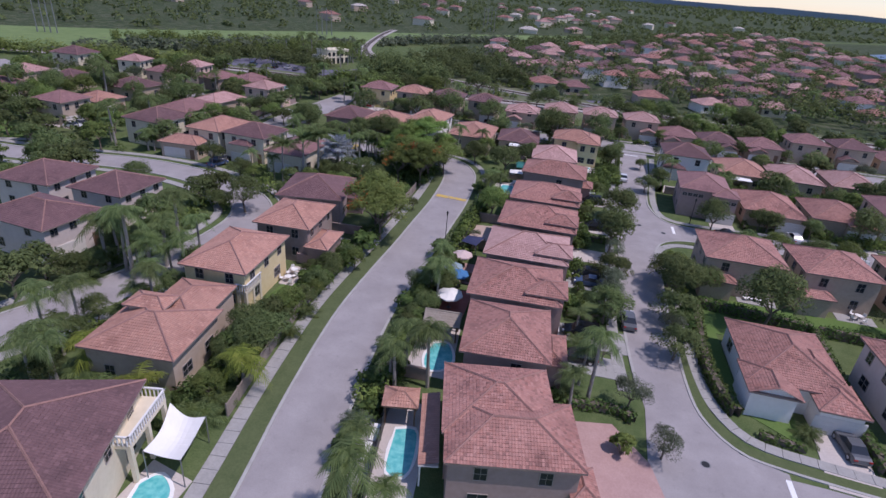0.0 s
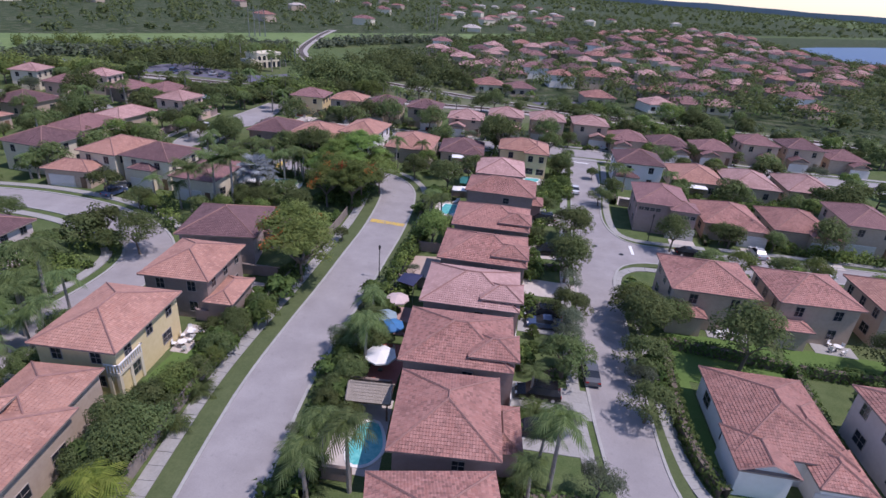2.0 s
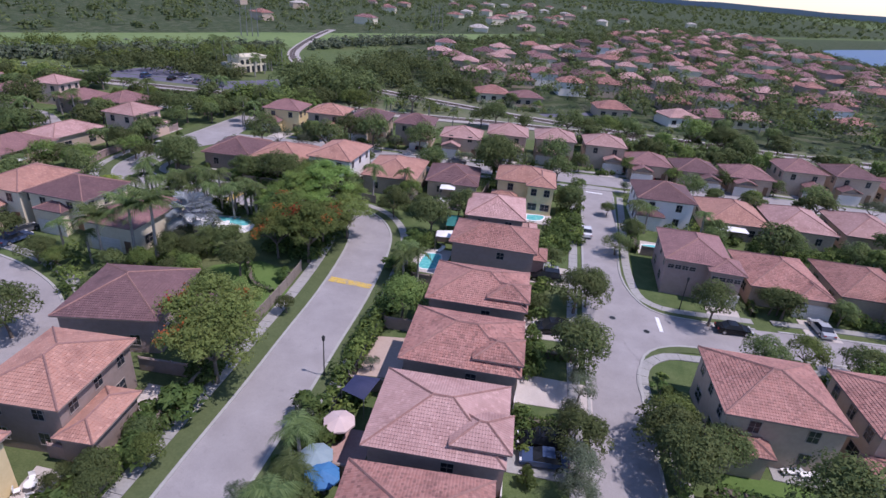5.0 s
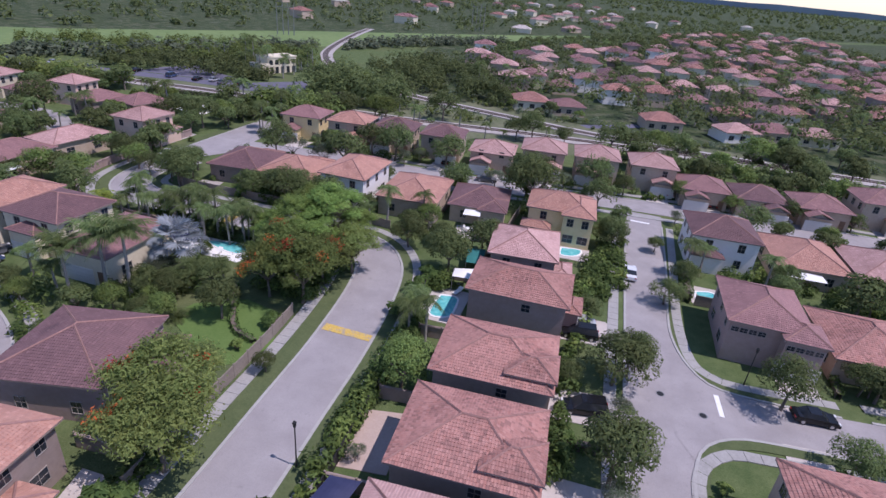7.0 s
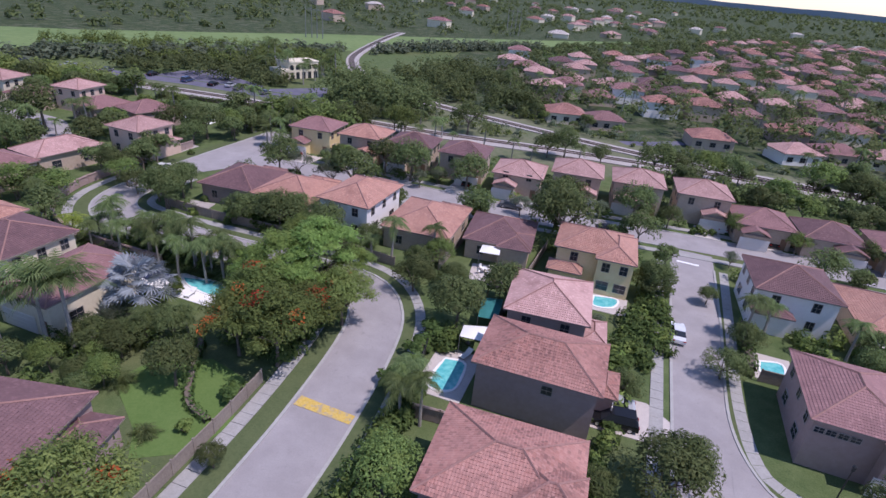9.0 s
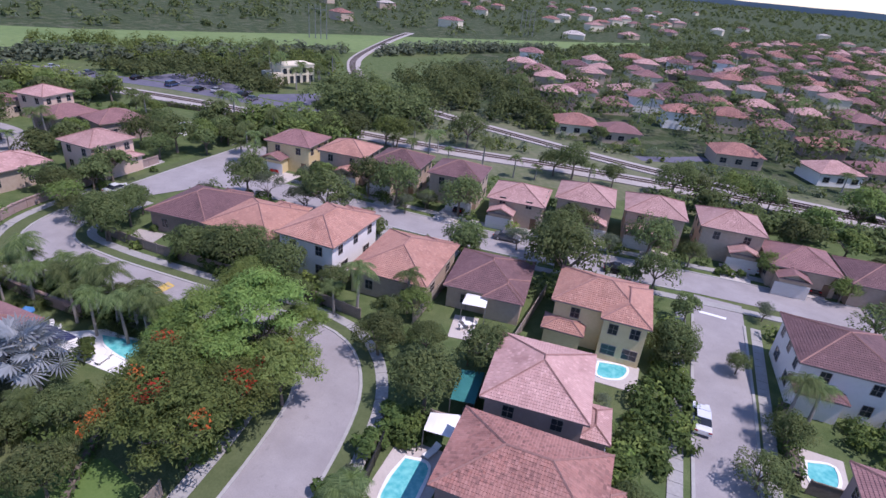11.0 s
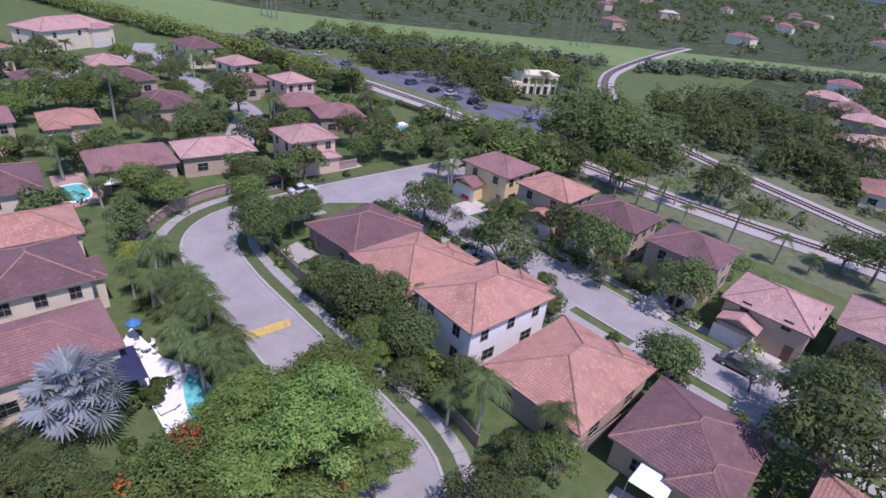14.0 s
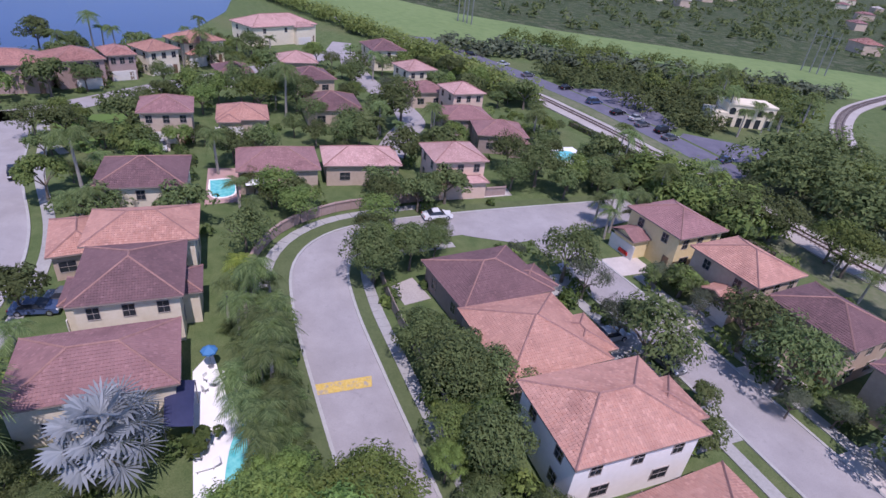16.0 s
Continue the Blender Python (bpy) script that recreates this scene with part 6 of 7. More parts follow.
pool([(-53.1, 116.9), (-51.2, 115.8), (-47.0, 115.2), (-46.4, 116.8), (-48.7, 117.9)], [(-63.1, 114.6), (-60.5, 112.9), (-45.5, 113.0), (-45.0, 114.7), (-45.9, 118.0), (-53.7, 117.9), (-56.6, 115.7)], deck_mat=CANVAS)
pool([(-103.5, 115.2), (-103.3, 118.3), (-98.2, 118.4), (-97.7, 115.5)], [(-108.6, 115.0), (-108.0, 119.8), (-95.6, 119.3), (-95.3, 114.3)], deck_mat=PAVER_RED)
pool([(-94.3, 156.0), (-93.6, 160.7), (-92.3, 160.2), (-92.7, 155.5)], [(-94.8, 153.8), (-94.9, 162.4), (-91.5, 161.9), (-91.3, 153.6)])
pool([(-110.0, 180.5), (-104.4, 179.6), (-105.7, 183.5), (-109.3, 184.7)], [(-112.1, 178.5), (-102.1, 177.5), (-103.6, 186.0), (-111.8, 186.9)], deck_mat=CANVAS)
pool([(18.1, 133.7), (20.4, 134.2), (20.1, 131.4), (18.0, 131.3)], [(17.2, 135.6), (21.5, 135.6), (21.2, 130.1), (17.1, 130.1)])
pool([(-28.1, 29.3), (-27.2, 30.6), (-25.2, 29.3), (-25.3, 27.1), (-27.1, 26.8)], [(-28.9, 31.7), (-24.5, 31.0), (-24.3, 24.7), (-28.7, 24.9)])


def drive(ring, mat, label):
    patch("driveway", ring, 0.075, mat, label, "driveway", base=0.0)


drive([(4.0, 49.8), (8.4, 51.0), (11.9, 47.0), (13.6, 41.8), (6.4, 37.8), (3.1, 41.0)], PAVER_RED, "reddish brick-paved driveway and forecourt")
drive([(0.9, 67.5), (9.8, 68.1), (10.1, 63.6), (1.0, 63.0)], CONCRETE, "pale concrete driveway to the street")
drive([(1.0, 61.7), (8.7, 62.1), (8.9, 58.4), (1.1, 57.8)], CONCRETE, "pale concrete driveway to the street")
drive([(0.9, 82.0), (8.8, 82.4), (8.9, 78.0), (1.1, 77.5)], CONCRETE, "pale concrete driveway to the street")
drive([(0.8, 91.7), (8.8, 91.9), (8.9, 87.5), (0.9, 86.8)], PAVER_PALE, "pale paved driveway to the street")
drive([(0.1, 103.8), (8.2, 104.7), (8.2, 99.8), (0.3, 98.9)], PAVER_PALE, "pale paved driveway to the street")
drive([(-0.1, 119.1), (5.4, 119.5), (8.0, 117.4), (7.9, 113.8), (-0.2, 113.3)], PAVER_PALE, "pale paved driveway to the street")
drive([(28.1, 59.4), (32.0, 59.7), (32.4, 50.0), (27.5, 50.1)], PAVER_PALE, "pale paved driveway to the street")
drive([(24.9, 115.3), (29.3, 115.7), (29.3, 110.3), (24.9, 110.1)], PAVER_PALE, "pale paved driveway to the street")
drive([(37.2, 116.0), (41.5, 116.4), (41.5, 111.4), (37.2, 111.1)], PAVER_PALE, "pale paved driveway to the street")
drive([(49.0, 117.4), (53.3, 117.7), (53.2, 112.5), (48.9, 112.2)], PAVER_PALE, "pale paved driveway to the street")
drive([(23.0, 97.0), (27.5, 97.2), (27.5, 104.7), (23.3, 104.3)], PAVER_PALE, "pale paved driveway to the street")
drive([(35.7, 98.0), (40.2, 98.4), (40.1, 106.0), (35.9, 105.6)], PAVER_PALE, "pale paved driveway to the street")
for dx in (-67.9, -55.9, -45.0, -33.2, -21.0, -10.0, 1.6, 14.0, 24.2, 34.7, 46.1, 57.6):
    y0 = float(np.interp(dx, CROSS[:, 0], CROSS[:, 1]))
    drive([(dx - 2.2, y0 + 3.6), (dx + 2.2, y0 + 3.8), (dx + 2.2, y0 + 9.4), (dx - 2.2, y0 + 9.2)], PAVER_PALE, "pale paved driveway to the street")
for dx, depth in ((-65.8, 6.0), (-53.0, 6.6), (-41.5, 6.4), (-28.6, 7.0), (-16.9, 7.4), (-1.5, 9.0)):
    y0 = float(np.interp(dx, CROSS[:, 0], CROSS[:, 1]))
    drive([(dx - 2.2, y0 - 3.6 - depth), (dx + 2.2, y0 - 3.4 - depth), (dx + 2.2, y0 - 3.4), (dx - 2.2, y0 - 3.6)], CONCRETE, "pale concrete driveway to the street")
patch("terrace", [(-16.5, 93.2), (-11.9, 94.2), (-11.7, 86.5), (-16.4, 85.8)], 0.07, PAVER_BEIGE, "pinkish-beige paved terrace behind a house", "terrace", base=0.0)
patch("terrace", [(-15.6, 78.1), (-11.3, 78.5), (-11.1, 72.2), (-14.8, 71.9)], 0.07, PAVER_RED, "pinkish-beige paved terrace behind a house", "terrace", base=0.0)
patch("terrace", [(-14.3, 70.0), (-10.8, 70.2), (-10.5, 63.1), (-13.8, 63.0)], 0.07, TILE_RED, "reddish paved terrace behind a house", "terrace", base=0.0)
patch("terrace", [(-20.7, 140.3), (-17.7, 141.0), (-17.2, 136.0), (-19.8, 135.5)], 0.07, PAVER_PALE, "pale paved patio behind a house", "terrace", base=0.0)
patch("terrace", [(-36.8, 66.7), (-34.0, 66.8), (-33.7, 61.6), (-35.7, 61.5)], 0.07, PAVER_PALE, "pale paved patio on a lawn", "terrace", base=0.0)
patch("terrace", [(-35.2, 78.1), (-32.8, 78.2), (-32.0, 68.3), (-32.9, 68.1)], 0.07, PAVER_PALE, "pale paved patio beside a porch", "terrace", base=0.0)
patch("terrace", [(25.1, 86.1), (30.4, 86.3), (30.3, 83.9), (25.1, 83.8)], 0.07, CONCRETE, "pale concrete patio behind a house", "terrace", base=0.0)
patch("terrace", [(38.1, 86.5), (43.1, 86.8), (43.1, 84.4), (38.1, 84.3)], 0.07, CONCRETE, "pale concrete patio behind a house", "terrace", base=0.0)
patch("terrace", [(-71.2, 137.7), (-66.6, 138.5), (-66.0, 135.1), (-70.0, 134.6)], 0.06, BALLAST, "bare sandy patio behind a garden fence", "terrace", base=0.0)
patch("lawn", [(-35.2, 61.5), (-31.2, 67.7), (-29.8, 67.6), (-29.5, 55.5), (-35.2, 53.8)], 0.05, BRIGHT_GRASS, "bright green watered back lawn", "lawn", base=0.0)
patch("lawn", [(-44.4, 98.6), (-43.6, 102.0), (-38.4, 105.4), (-33.4, 104.4), (-30.4, 98.6), (-31.4, 94.6), (-35.4, 92.0), (-37.6, 94.6)], 0.075, BRIGHT_GRASS, "green back lawn with a shade tree beside the road fence", "lawn", base=0.0)
patch("lawn", [(19.6, 83.4), (32.3, 83.9), (32.8, 79.4), (19.6, 80.1)], 0.05, BRIGHT_GRASS, "bright green watered back lawn", "lawn", base=0.0)
patch("lawn", [(33.9, 84.4), (46.1, 84.7), (46.0, 78.7), (33.8, 78.8)], 0.05, BRIGHT_GRASS, "bright green watered back lawn", "lawn", base=0.0)
patch("lawn", [(19.4, 79.3), (19.1, 68.0), (20.1, 59.2), (26.6, 54.9), (26.8, 59.2), (21.6, 61.1), (20.9, 73.4), (32.5, 73.6), (32.7, 78.5)], 0.05, BRIGHT_GRASS, "bright green lawn round a house", "lawn", base=0.0)
patch("lawn", [(-39.4, 89.9), (-30.5, 91.1), (-30.8, 105.9), (-37.4, 106.1), (-41.1, 97.3)], 0.05, VERGE, "wide garden lawn behind a fence", "lawn", base=0.0)


patch("lawn", [(-135.4, 89.4), (-136.8, 92.2), (-138.2, 101.0), (-123.6, 102.2), (-116.8, 97.0), (-122.0, 92.4), (-130.0, 89.8)], 0.05, BRIGHT_GRASS, "bright green corner lawn beside the street", "lawn", base=0.0)
drive([(-129.2, 103.6), (-128.6, 108.8), (-116.8, 109.2), (-117.4, 104.0)], PAVER_PALE, "pale paved driveway to a garage")


def car(x, y, yaw, paint, label, van=False):
    ob = thing("car", pose(x, y, 0.078, 0, 0, yaw), label, "car", "parked cars")
    L, W = (4.8, 1.85) if van else (4.5, 1.78)
    top = 1.72 if van else 1.42
    prof = [(-L / 2, 0.45), (-L / 2 + 0.05, 0.82), (-L / 2 + 0.35, 0.92), (L / 2 - 1.25, 0.90), (L / 2 - 0.25, 0.76), (L / 2, 0.55), (L / 2 - 0.05, 0.30), (-L / 2 + 0.05, 0.30)]
    b = Build()
    n = len(prof)

    def at(px, pz, s):
        tuck = 0.10 if pz > 0.6 and abs(px) > L / 2 - 0.4 else 0.0
        return (px, s * (W / 2 - tuck), pz)
    b.face([at(*p, -1) for p in prof[::-1]])
    b.face([at(*p, 1) for p in prof])
    for i in range(n):
        p, q = prof[i], prof[(i + 1) % n]
        b.face([at(*p, -1), at(*q, -1), at(*q, 1), at(*p, 1)])
    body = part("body", b, paint, ob)
    x0, x1 = (-L / 2 + 0.15, L / 2 - 1.1) if van else (-L / 2 + 0.75, L / 2 - 1.2)
    x2, x3 = (-L / 2 + 0.45, L / 2 - 1.9) if van else (-L / 2 + 1.35, L / 2 - 2.0)
    lo, hi = W / 2 - 0.06, W / 2 - 0.24
    c0 = [(x0, -lo, 0.9), (x1, -lo, 0.9), (x1, lo, 0.9), (x0, lo, 0.9)]
    c1 = [(x2, -hi, top - 0.05), (x3, -hi, top - 0.05), (x3, hi, top - 0.05), (x2, hi, top - 0.05)]
    for i, nm in enumerate(("side_window", "windscreen", "side_window", "rear_window")):
        g = Build()
        j = (i + 1) % 4
        g.face([c0[i], c0[j], c1[j], c1[i]])
        part(nm, g, GLASS, ob)
    g = Build()
    g.face([(p[0], p[1], p[2] + 0.05) for p in c1])
    for i in range(4):
        j = (i + 1) % 4
        g.face([c1[i], c1[j], (*c1[j][:2], top), (*c1[i][:2], top)])
    part("roof", g, paint, ob)
    for wx in (-L / 2 + 0.85, L / 2 - 0.85):
        for s in (1, -1):
            g, r = Build(), Build()
            ring = [(wx + 0.33 * math.cos(k * math.pi / 6), 0.33 + 0.33 * math.sin(k * math.pi / 6)) for k in range(12)]
            yo, yi = s * (W / 2 + 0.01), s * (W / 2 - 0.2)
            for k in range(12):
                p, q = ring[k], ring[(k + 1) % 12]
                g.face([(p[0], yo, p[1]), (q[0], yo, q[1]), (q[0], yi, q[1]), (p[0], yi, p[1])])
            g.face([(p[0], yo, p[1]) for p in ring])
            r.face([(wx + (p[0] - wx) * 0.62, yo + s * 0.01, 0.33 + (p[1] - 0.33) * 0.62) for p in ring])
            wheel = part("wheel", g, TYRE, ob)
            part("rim", r, RIM, wheel)
    for s in (1, -1):
        g = Build()
        g.box(L / 2 - 0.22, s * 0.62 - 0.2, 0.60, L / 2 - 0.02, s * 0.62 + 0.2, 0.74)
        part("headlight", g, HEADLAMP, ob)
        g = Build()
        g.box(-L / 2 - 0.02, s * 0.66 - 0.16, 0.66, -L / 2 + 0.14, s * 0.66 + 0.16, 0.80)
        part("tail_light", g, TAIL_LAMP, ob)
    return ob


def paint(name, c):
    return plain(name, c, tuple(v * 1.15 for v in c), 2.0, 0.4, 0.25, 0.2)


BLACK_CAR, WHITE_CAR, SILVER_CAR = paint("black_paint", (0.012, 0.012, 0.014)), paint("white_paint", (0.70, 0.70, 0.70)), paint("silver_paint", (0.42, 0.43, 0.45))
GREY_CAR, BLUE_CAR, RED_CAR = paint("grey_paint", (0.12, 0.125, 0.135)), paint("blue_paint", (0.06, 0.09, 0.17)), paint("red_paint", (0.42, 0.03, 0.03))
for cx, cy, yaw, p, lab, van in ((30.9, 56.2, 98, GREY_CAR, "grey saloon car on a paved driveway", False), (4.2, 65.8, 185, BLACK_CAR, "black car parked on a driveway", True), (4.2, 60.4, 186, BLACK_CAR, "black car parked on a driveway", False),
                            (4.3, 79.5, 185, BLUE_CAR, "dark blue car parked on a driveway", False), (4.0, 81.6, 185, BLACK_CAR, "black car parked on a driveway", True), (9.8, 71.0, 96, GREY_CAR, "dark car parked at the kerb", False),
                            (4.0, 101.3, 192, BLACK_CAR, "black off-road car parked on a driveway", True), (2.0, 117.2, 186, SILVER_CAR, "silver car parked on a driveway", False), (2.3, 114.8, 186, BLACK_CAR, "black pickup car parked on a driveway", True),
                            (8.5, 134.6, 92, WHITE_CAR, "white car parked at the kerb", False), (27.3, 109.2, 6, BLACK_CAR, "black car parked along the side street", False), (16.4, 177.3, 97, WHITE_CAR, "white car parked on a driveway", False),
                            (13.9, 177.7, 97, GREY_CAR, "grey car parked on a driveway", False), (24.7, 174.7, 97, BLACK_CAR, "black car parked on a driveway", False), (37.4, 172.6, 8, SILVER_CAR, "silver car parked at the kerb", False),
                            (-26.9, 161.3, 5, BLACK_CAR, "black car parked along the street", True), (-21.3, 165.4, 5, GREY_CAR, "dark car parked along the street", False), (-3.1, 163.8, 8, BLACK_CAR, "black car parked along the street", False),
                            (-85.7, 146.3, 88, WHITE_CAR, "white car parked at the kerb", False), (-70.7, 171.0, 95, RED_CAR, "red car parked before a house", False), (-54.9, 155.4, 92, SILVER_CAR, "silver car parked on a driveway", False),
                            (-40.8, 154.6, 95, BLACK_CAR, "black car parked beside a white house", True), (-73.2, 98.5, 82, BLUE_CAR, "blue car parked at the kerb", False), (-74.6, 101.1, 80, GREY_CAR, "grey car parked on a driveway", False),
                            (-118.4, 105.2, 5, WHITE_CAR, "white car parked before a garage", False), (-118.2, 107.8, 5, SILVER_CAR, "silver car parked before a garage", False), (-108.9, 89.0, 14, BLACK_CAR, "black car parked along the street", False),
                            (-32.5, 172.8, 95, BLACK_CAR, "black car parked on a driveway", False), (-10.2, 173.6, 95, SILVER_CAR, "silver car parked on a driveway", True),
                            (39.4, 113.5, 96, SILVER_CAR, "silver car parked on a driveway", False), (47.2, 107.8, 8, WHITE_CAR, "white car parked along the side street", False), (-49.8, 158.9, 5, GREY_CAR, "grey car parked along the street", False)):
    car(cx, cy, yaw, p, lab, van)
lot = random.Random(11)
for k in range(22):
    s = k / 21
    px, py = -200 + 100 * s, float(np.interp(-200 + 100 * s, (-230, -162, -139, -92), (194, 211, 214.5, 217))) + (1.6 if k % 2 else -0.4)
    if k % 3 == 0 or -138 < px < -116:
        car(px, py, 100 + lot.uniform(-4, 4), lot.choice((BLACK_CAR, GREY_CAR, BLUE_CAR, SILVER_CAR, BLACK_CAR)), "car parked in the car park by the railway", lot.random() < 0.4)


def umbrella(x, y, r, mat, label, z=2.3):
    ob = thing("parasol", pose(x, y, 0.07), label, "parasol", "parasols")
    g = Build()
    g.tube([(0, 0, 0), (0, 0, z * 0.6), (0, 0, z + 0.35)], [0.03, 0.03, 0.02], 6)
    part("pole", g, METAL, ob)
    c = Build()
    ring = [(r * math.cos(k * math.pi / 4), r * math.sin(k * math.pi / 4), z - 0.25) for k in range(8)]
    for k in range(8):
        p, q = ring[k], ring[(k + 1) % 8]
        c.face([p, q, (0, 0, z + 0.32)])
        c.face([p, (p[0], p[1], p[2] - 0.18), (q[0], q[1], q[2] - 0.18), q])
    part("canopy", c, mat, ob)
    b = Build()
    b.prism([(0.28 * math.cos(k * math.pi / 4), 0.28 * math.sin(k * math.pi / 4)) for k in range(8)], 0, 0.1)
    part("base", b, METAL, ob)


PINK_CLOTH = plain("pale_pink_canvas", (0.55, 0.42, 0.40), (0.66, 0.52, 0.50), 1.0, 0.3, 0.8)
umbrella(-14.3, 76.9, 1.5, PINK_CLOTH, "pale pink parasol on a terrace")
umbrella(-14.6, 72.6, 1.5, plain("grey_blue_canvas", (0.20, 0.28, 0.33), (0.28, 0.36, 0.40), 1.0, 0.3, 0.8), "grey-blue parasol on a terrace")
umbrella(-13.3, 70.9, 1.5, BLUE, "bright blue parasol on a terrace")
umbrella(-60.8, 114.5, 0.75, BLUE, "bright blue parasol beside a terrace")
umbrella(-14.9, 120.7, 0.6, CANVAS, "small white parasol by a pool", 2.0)


def canopy(ring, z, mat, label, name="canopy_tent", sag=0.0):
    """A flat cloth roof on four posts."""
    cx, cy = np.mean(ring, axis=0)
    ob = thing(name, pose(cx, cy, 0.07), label, "canopy", "canopies")
    pts = [(x - cx, y - cy) for x, y in ring]
    g = Build()
    n = 8
    a, b, c, d = [np.array(p) for p in pts]
    grid = [[(1 - u) * (1 - v) * a + u * (1 - v) * b + u * v * c + (1 - u) * v * d for u in np.linspace(0, 1, n)] for v in np.linspace(0, 1, n)]

    def height(i, j):
        u, v = i / (n - 1), j / (n - 1)
        return z - sag * (math.sin(math.pi * u) + math.sin(math.pi * v)) + (0.25 * math.sin(math.pi * u) * math.sin(math.pi * v) if not sag else 0)

    def pull(i, j):
        u, v = i / (n - 1), j / (n - 1)
        k = 1 - 0.22 * sag * (math.sin(math.pi * u) + math.sin(math.pi * v))
        return grid[j][i] * k
    for j in range(n - 1):
        for i in range(n - 1):
            g.face([(*pull(i, j), height(i, j)), (*pull(i + 1, j), height(i + 1, j)), (*pull(i + 1, j + 1), height(i + 1, j + 1)), (*pull(i, j + 1), height(i, j + 1))])
    part("cloth", g, mat, ob)
    for p in pts:
        q = Build()
        q.tube([(*p, 0), (*p, z * 0.5), (*p, z)], [0.05, 0.05, 0.05], 6)
        part("post", q, METAL, ob)


canopy([(-29.8, 35.2), (-25.9, 34.9), (-24.6, 30.3), (-27.9, 30.0)], 3.0, CANVAS, "white stretched shade sail on poles", "shade_sail", 0.5)
canopy([(-15.6, 120.5), (-13.0, 121.5), (-12.5, 118.5), (-15.3, 118.2)], 2.5, CANVAS, "white cloth canopy beside a pool")
canopy([(-15.5, 127.7), (-13.0, 128.4), (-12.4, 123.5), (-14.7, 123.1)], 2.4, TEAL, "teal cloth canopy over a garden seat")
canopy([(-19.9, 141.8), (-17.2, 142.4), (-16.7, 139.6), (-19.6, 139.1)], 2.7, CANVAS, "white awning over a back door")
canopy([(-57.0, 111.1), (-56.4, 113.4), (-51.3, 113.3), (-51.8, 111.2)], 2.7, NAVY, "navy blue cloth awning beside a house")
canopy([(30.7, 142.5), (36.3, 142.8), (36.4, 140.1), (30.8, 139.8)], 2.6, CANVAS, "white cloth canopy behind a house")
canopy([(-98.6, 122.8), (-95.7, 122.9), (-95.4, 120.1), (-98.4, 120.0)], 2.5, CANVAS, "white cloth canopy in a garden")
umbrella(-12.8, 65.1, 1.75, CANVAS, "wide white parasol on a red terrace")
canopy([(-15.1, 82.9), (-12.5, 83.2), (-13.0, 79.7), (-15.5, 80.4)], 2.5, NAVY, "dark blue net canopy beside a house")


def gazebo(x, y, yaw, w, d, mat, label, z=2.5, slope=0.5, gable=""):
    ob = thing("gazebo", pose(x, y, 0.07, 0, 0, yaw), label, "gazebo")
    tiles, caps, fascia = Build(), Build(), Build()
    hip_roof(tiles, caps, fascia, 0, 0, w, d, z, slope, gable)
    r = part("roof", welded(tiles.mesh("roof", mat)), None, ob)
    part("ridge_cap", welded(caps.mesh("ridge_cap", mat)), None, r)
    part("fascia", fascia, DOOR_WOOD, r)
    for sx in (-1, 1):
        for sy in (-1, 1):
            g = Build()
            px, py = sx * (w / 2 - 0.3), sy * (d / 2 - 0.3)
            g.box(px - 0.08, py - 0.08, 0, px + 0.08, py + 0.08, z - 0.1)
            part("post", g, DOOR_WOOD, ob)


gazebo(-11.4, 44.1, 15, 3.4, 2.8, ROOF_ORANGE, "small open gazebo with an orange tile roof")
gazebo(-11.8, 58.8, 8, 4.2, 2.9, THATCH, "open thatched garden hut by a pool", 2.3, 0.75, "ew")
gazebo(-15.2, 132.5, 12, 2.2, 2.2, STUCCO_GREY, "small grey garden shed roof on posts", 2.0, 0.5)


def fence(pts, h, mat, label, span=2.4, board=0.06):
    line = curve_line(pts, span) if len(pts) > 2 else np.array([np.array(pts[0], float) + (np.array(pts[1], float) - np.array(pts[0], float)) * k for k in np.linspace(0, 1, max(2, int(math.dist(*pts) / span) + 1))])
    ob = thing("fence", pose(*line[0], 0), label, "fence", "fences")
    for i in range(len(line)):
        p = line[i] - line[0]
        g = Build()
        g.box(p[0] - 0.07, p[1] - 0.07, 0, p[0] + 0.07, p[1] + 0.07, h + 0.12)
        part("post", g, mat, ob)
        if i < len(line) - 1:
            q = line[i + 1] - line[0]
            d = (q - p) / np.linalg.norm(q - p)
            nrm = np.array([-d[1], d[0]]) * board / 2
            g = Build()
            a, b = p + d * 0.08, q - d * 0.08
            g.prism([tuple(a - nrm), tuple(b - nrm), tuple(b + nrm), tuple(a + nrm)], 0.06, h)
            g.prism([tuple(a - nrm * 2), tuple(b - nrm * 2), tuple(b + nrm * 2), tuple(a + nrm * 2)], h - 0.16, h - 0.05)
            part("panel", g, mat, ob)


WEST_SIDE = shifted(MAIN, 7.5)
k0, k1 = int(share(MAIN, -19.2, 41.6) * (len(MAIN) - 1)), int(share(MAIN, -24.9, 111.6) * (len(MAIN) - 1))
fence([tuple(p) for p in WEST_SIDE[k0:k1:4]], 1.7, FENCE_WOOD, "weathered grey wooden fence beside the pavement")
EAST_SIDE = shifted(MAIN, -7.0)
k2, k3 = int(share(MAIN, -17.1, 31.6) * (len(MAIN) - 1)), int(share(MAIN, -26.9, 120.8) * (len(MAIN) - 1))
fence([tuple(p) for p in EAST_SIDE[k2:k3:4]], 1.6, BLACK_METAL, "dark garden fence beside the pavement")
OUTER = shifted(MAIN, 8.2)
k4, k5 = int(share(MAIN, -58.1, 126.1) * (len(MAIN) - 1)), int(share(MAIN, -83.7, 163.2) * (len(MAIN) - 1))
fence([tuple(p) for p in OUTER[k4:k5:3]], 1.6, STUCCO_GREY, "grey rendered garden wall round the bend", board=0.2)
INNER = shifted(MAIN, -7.2)
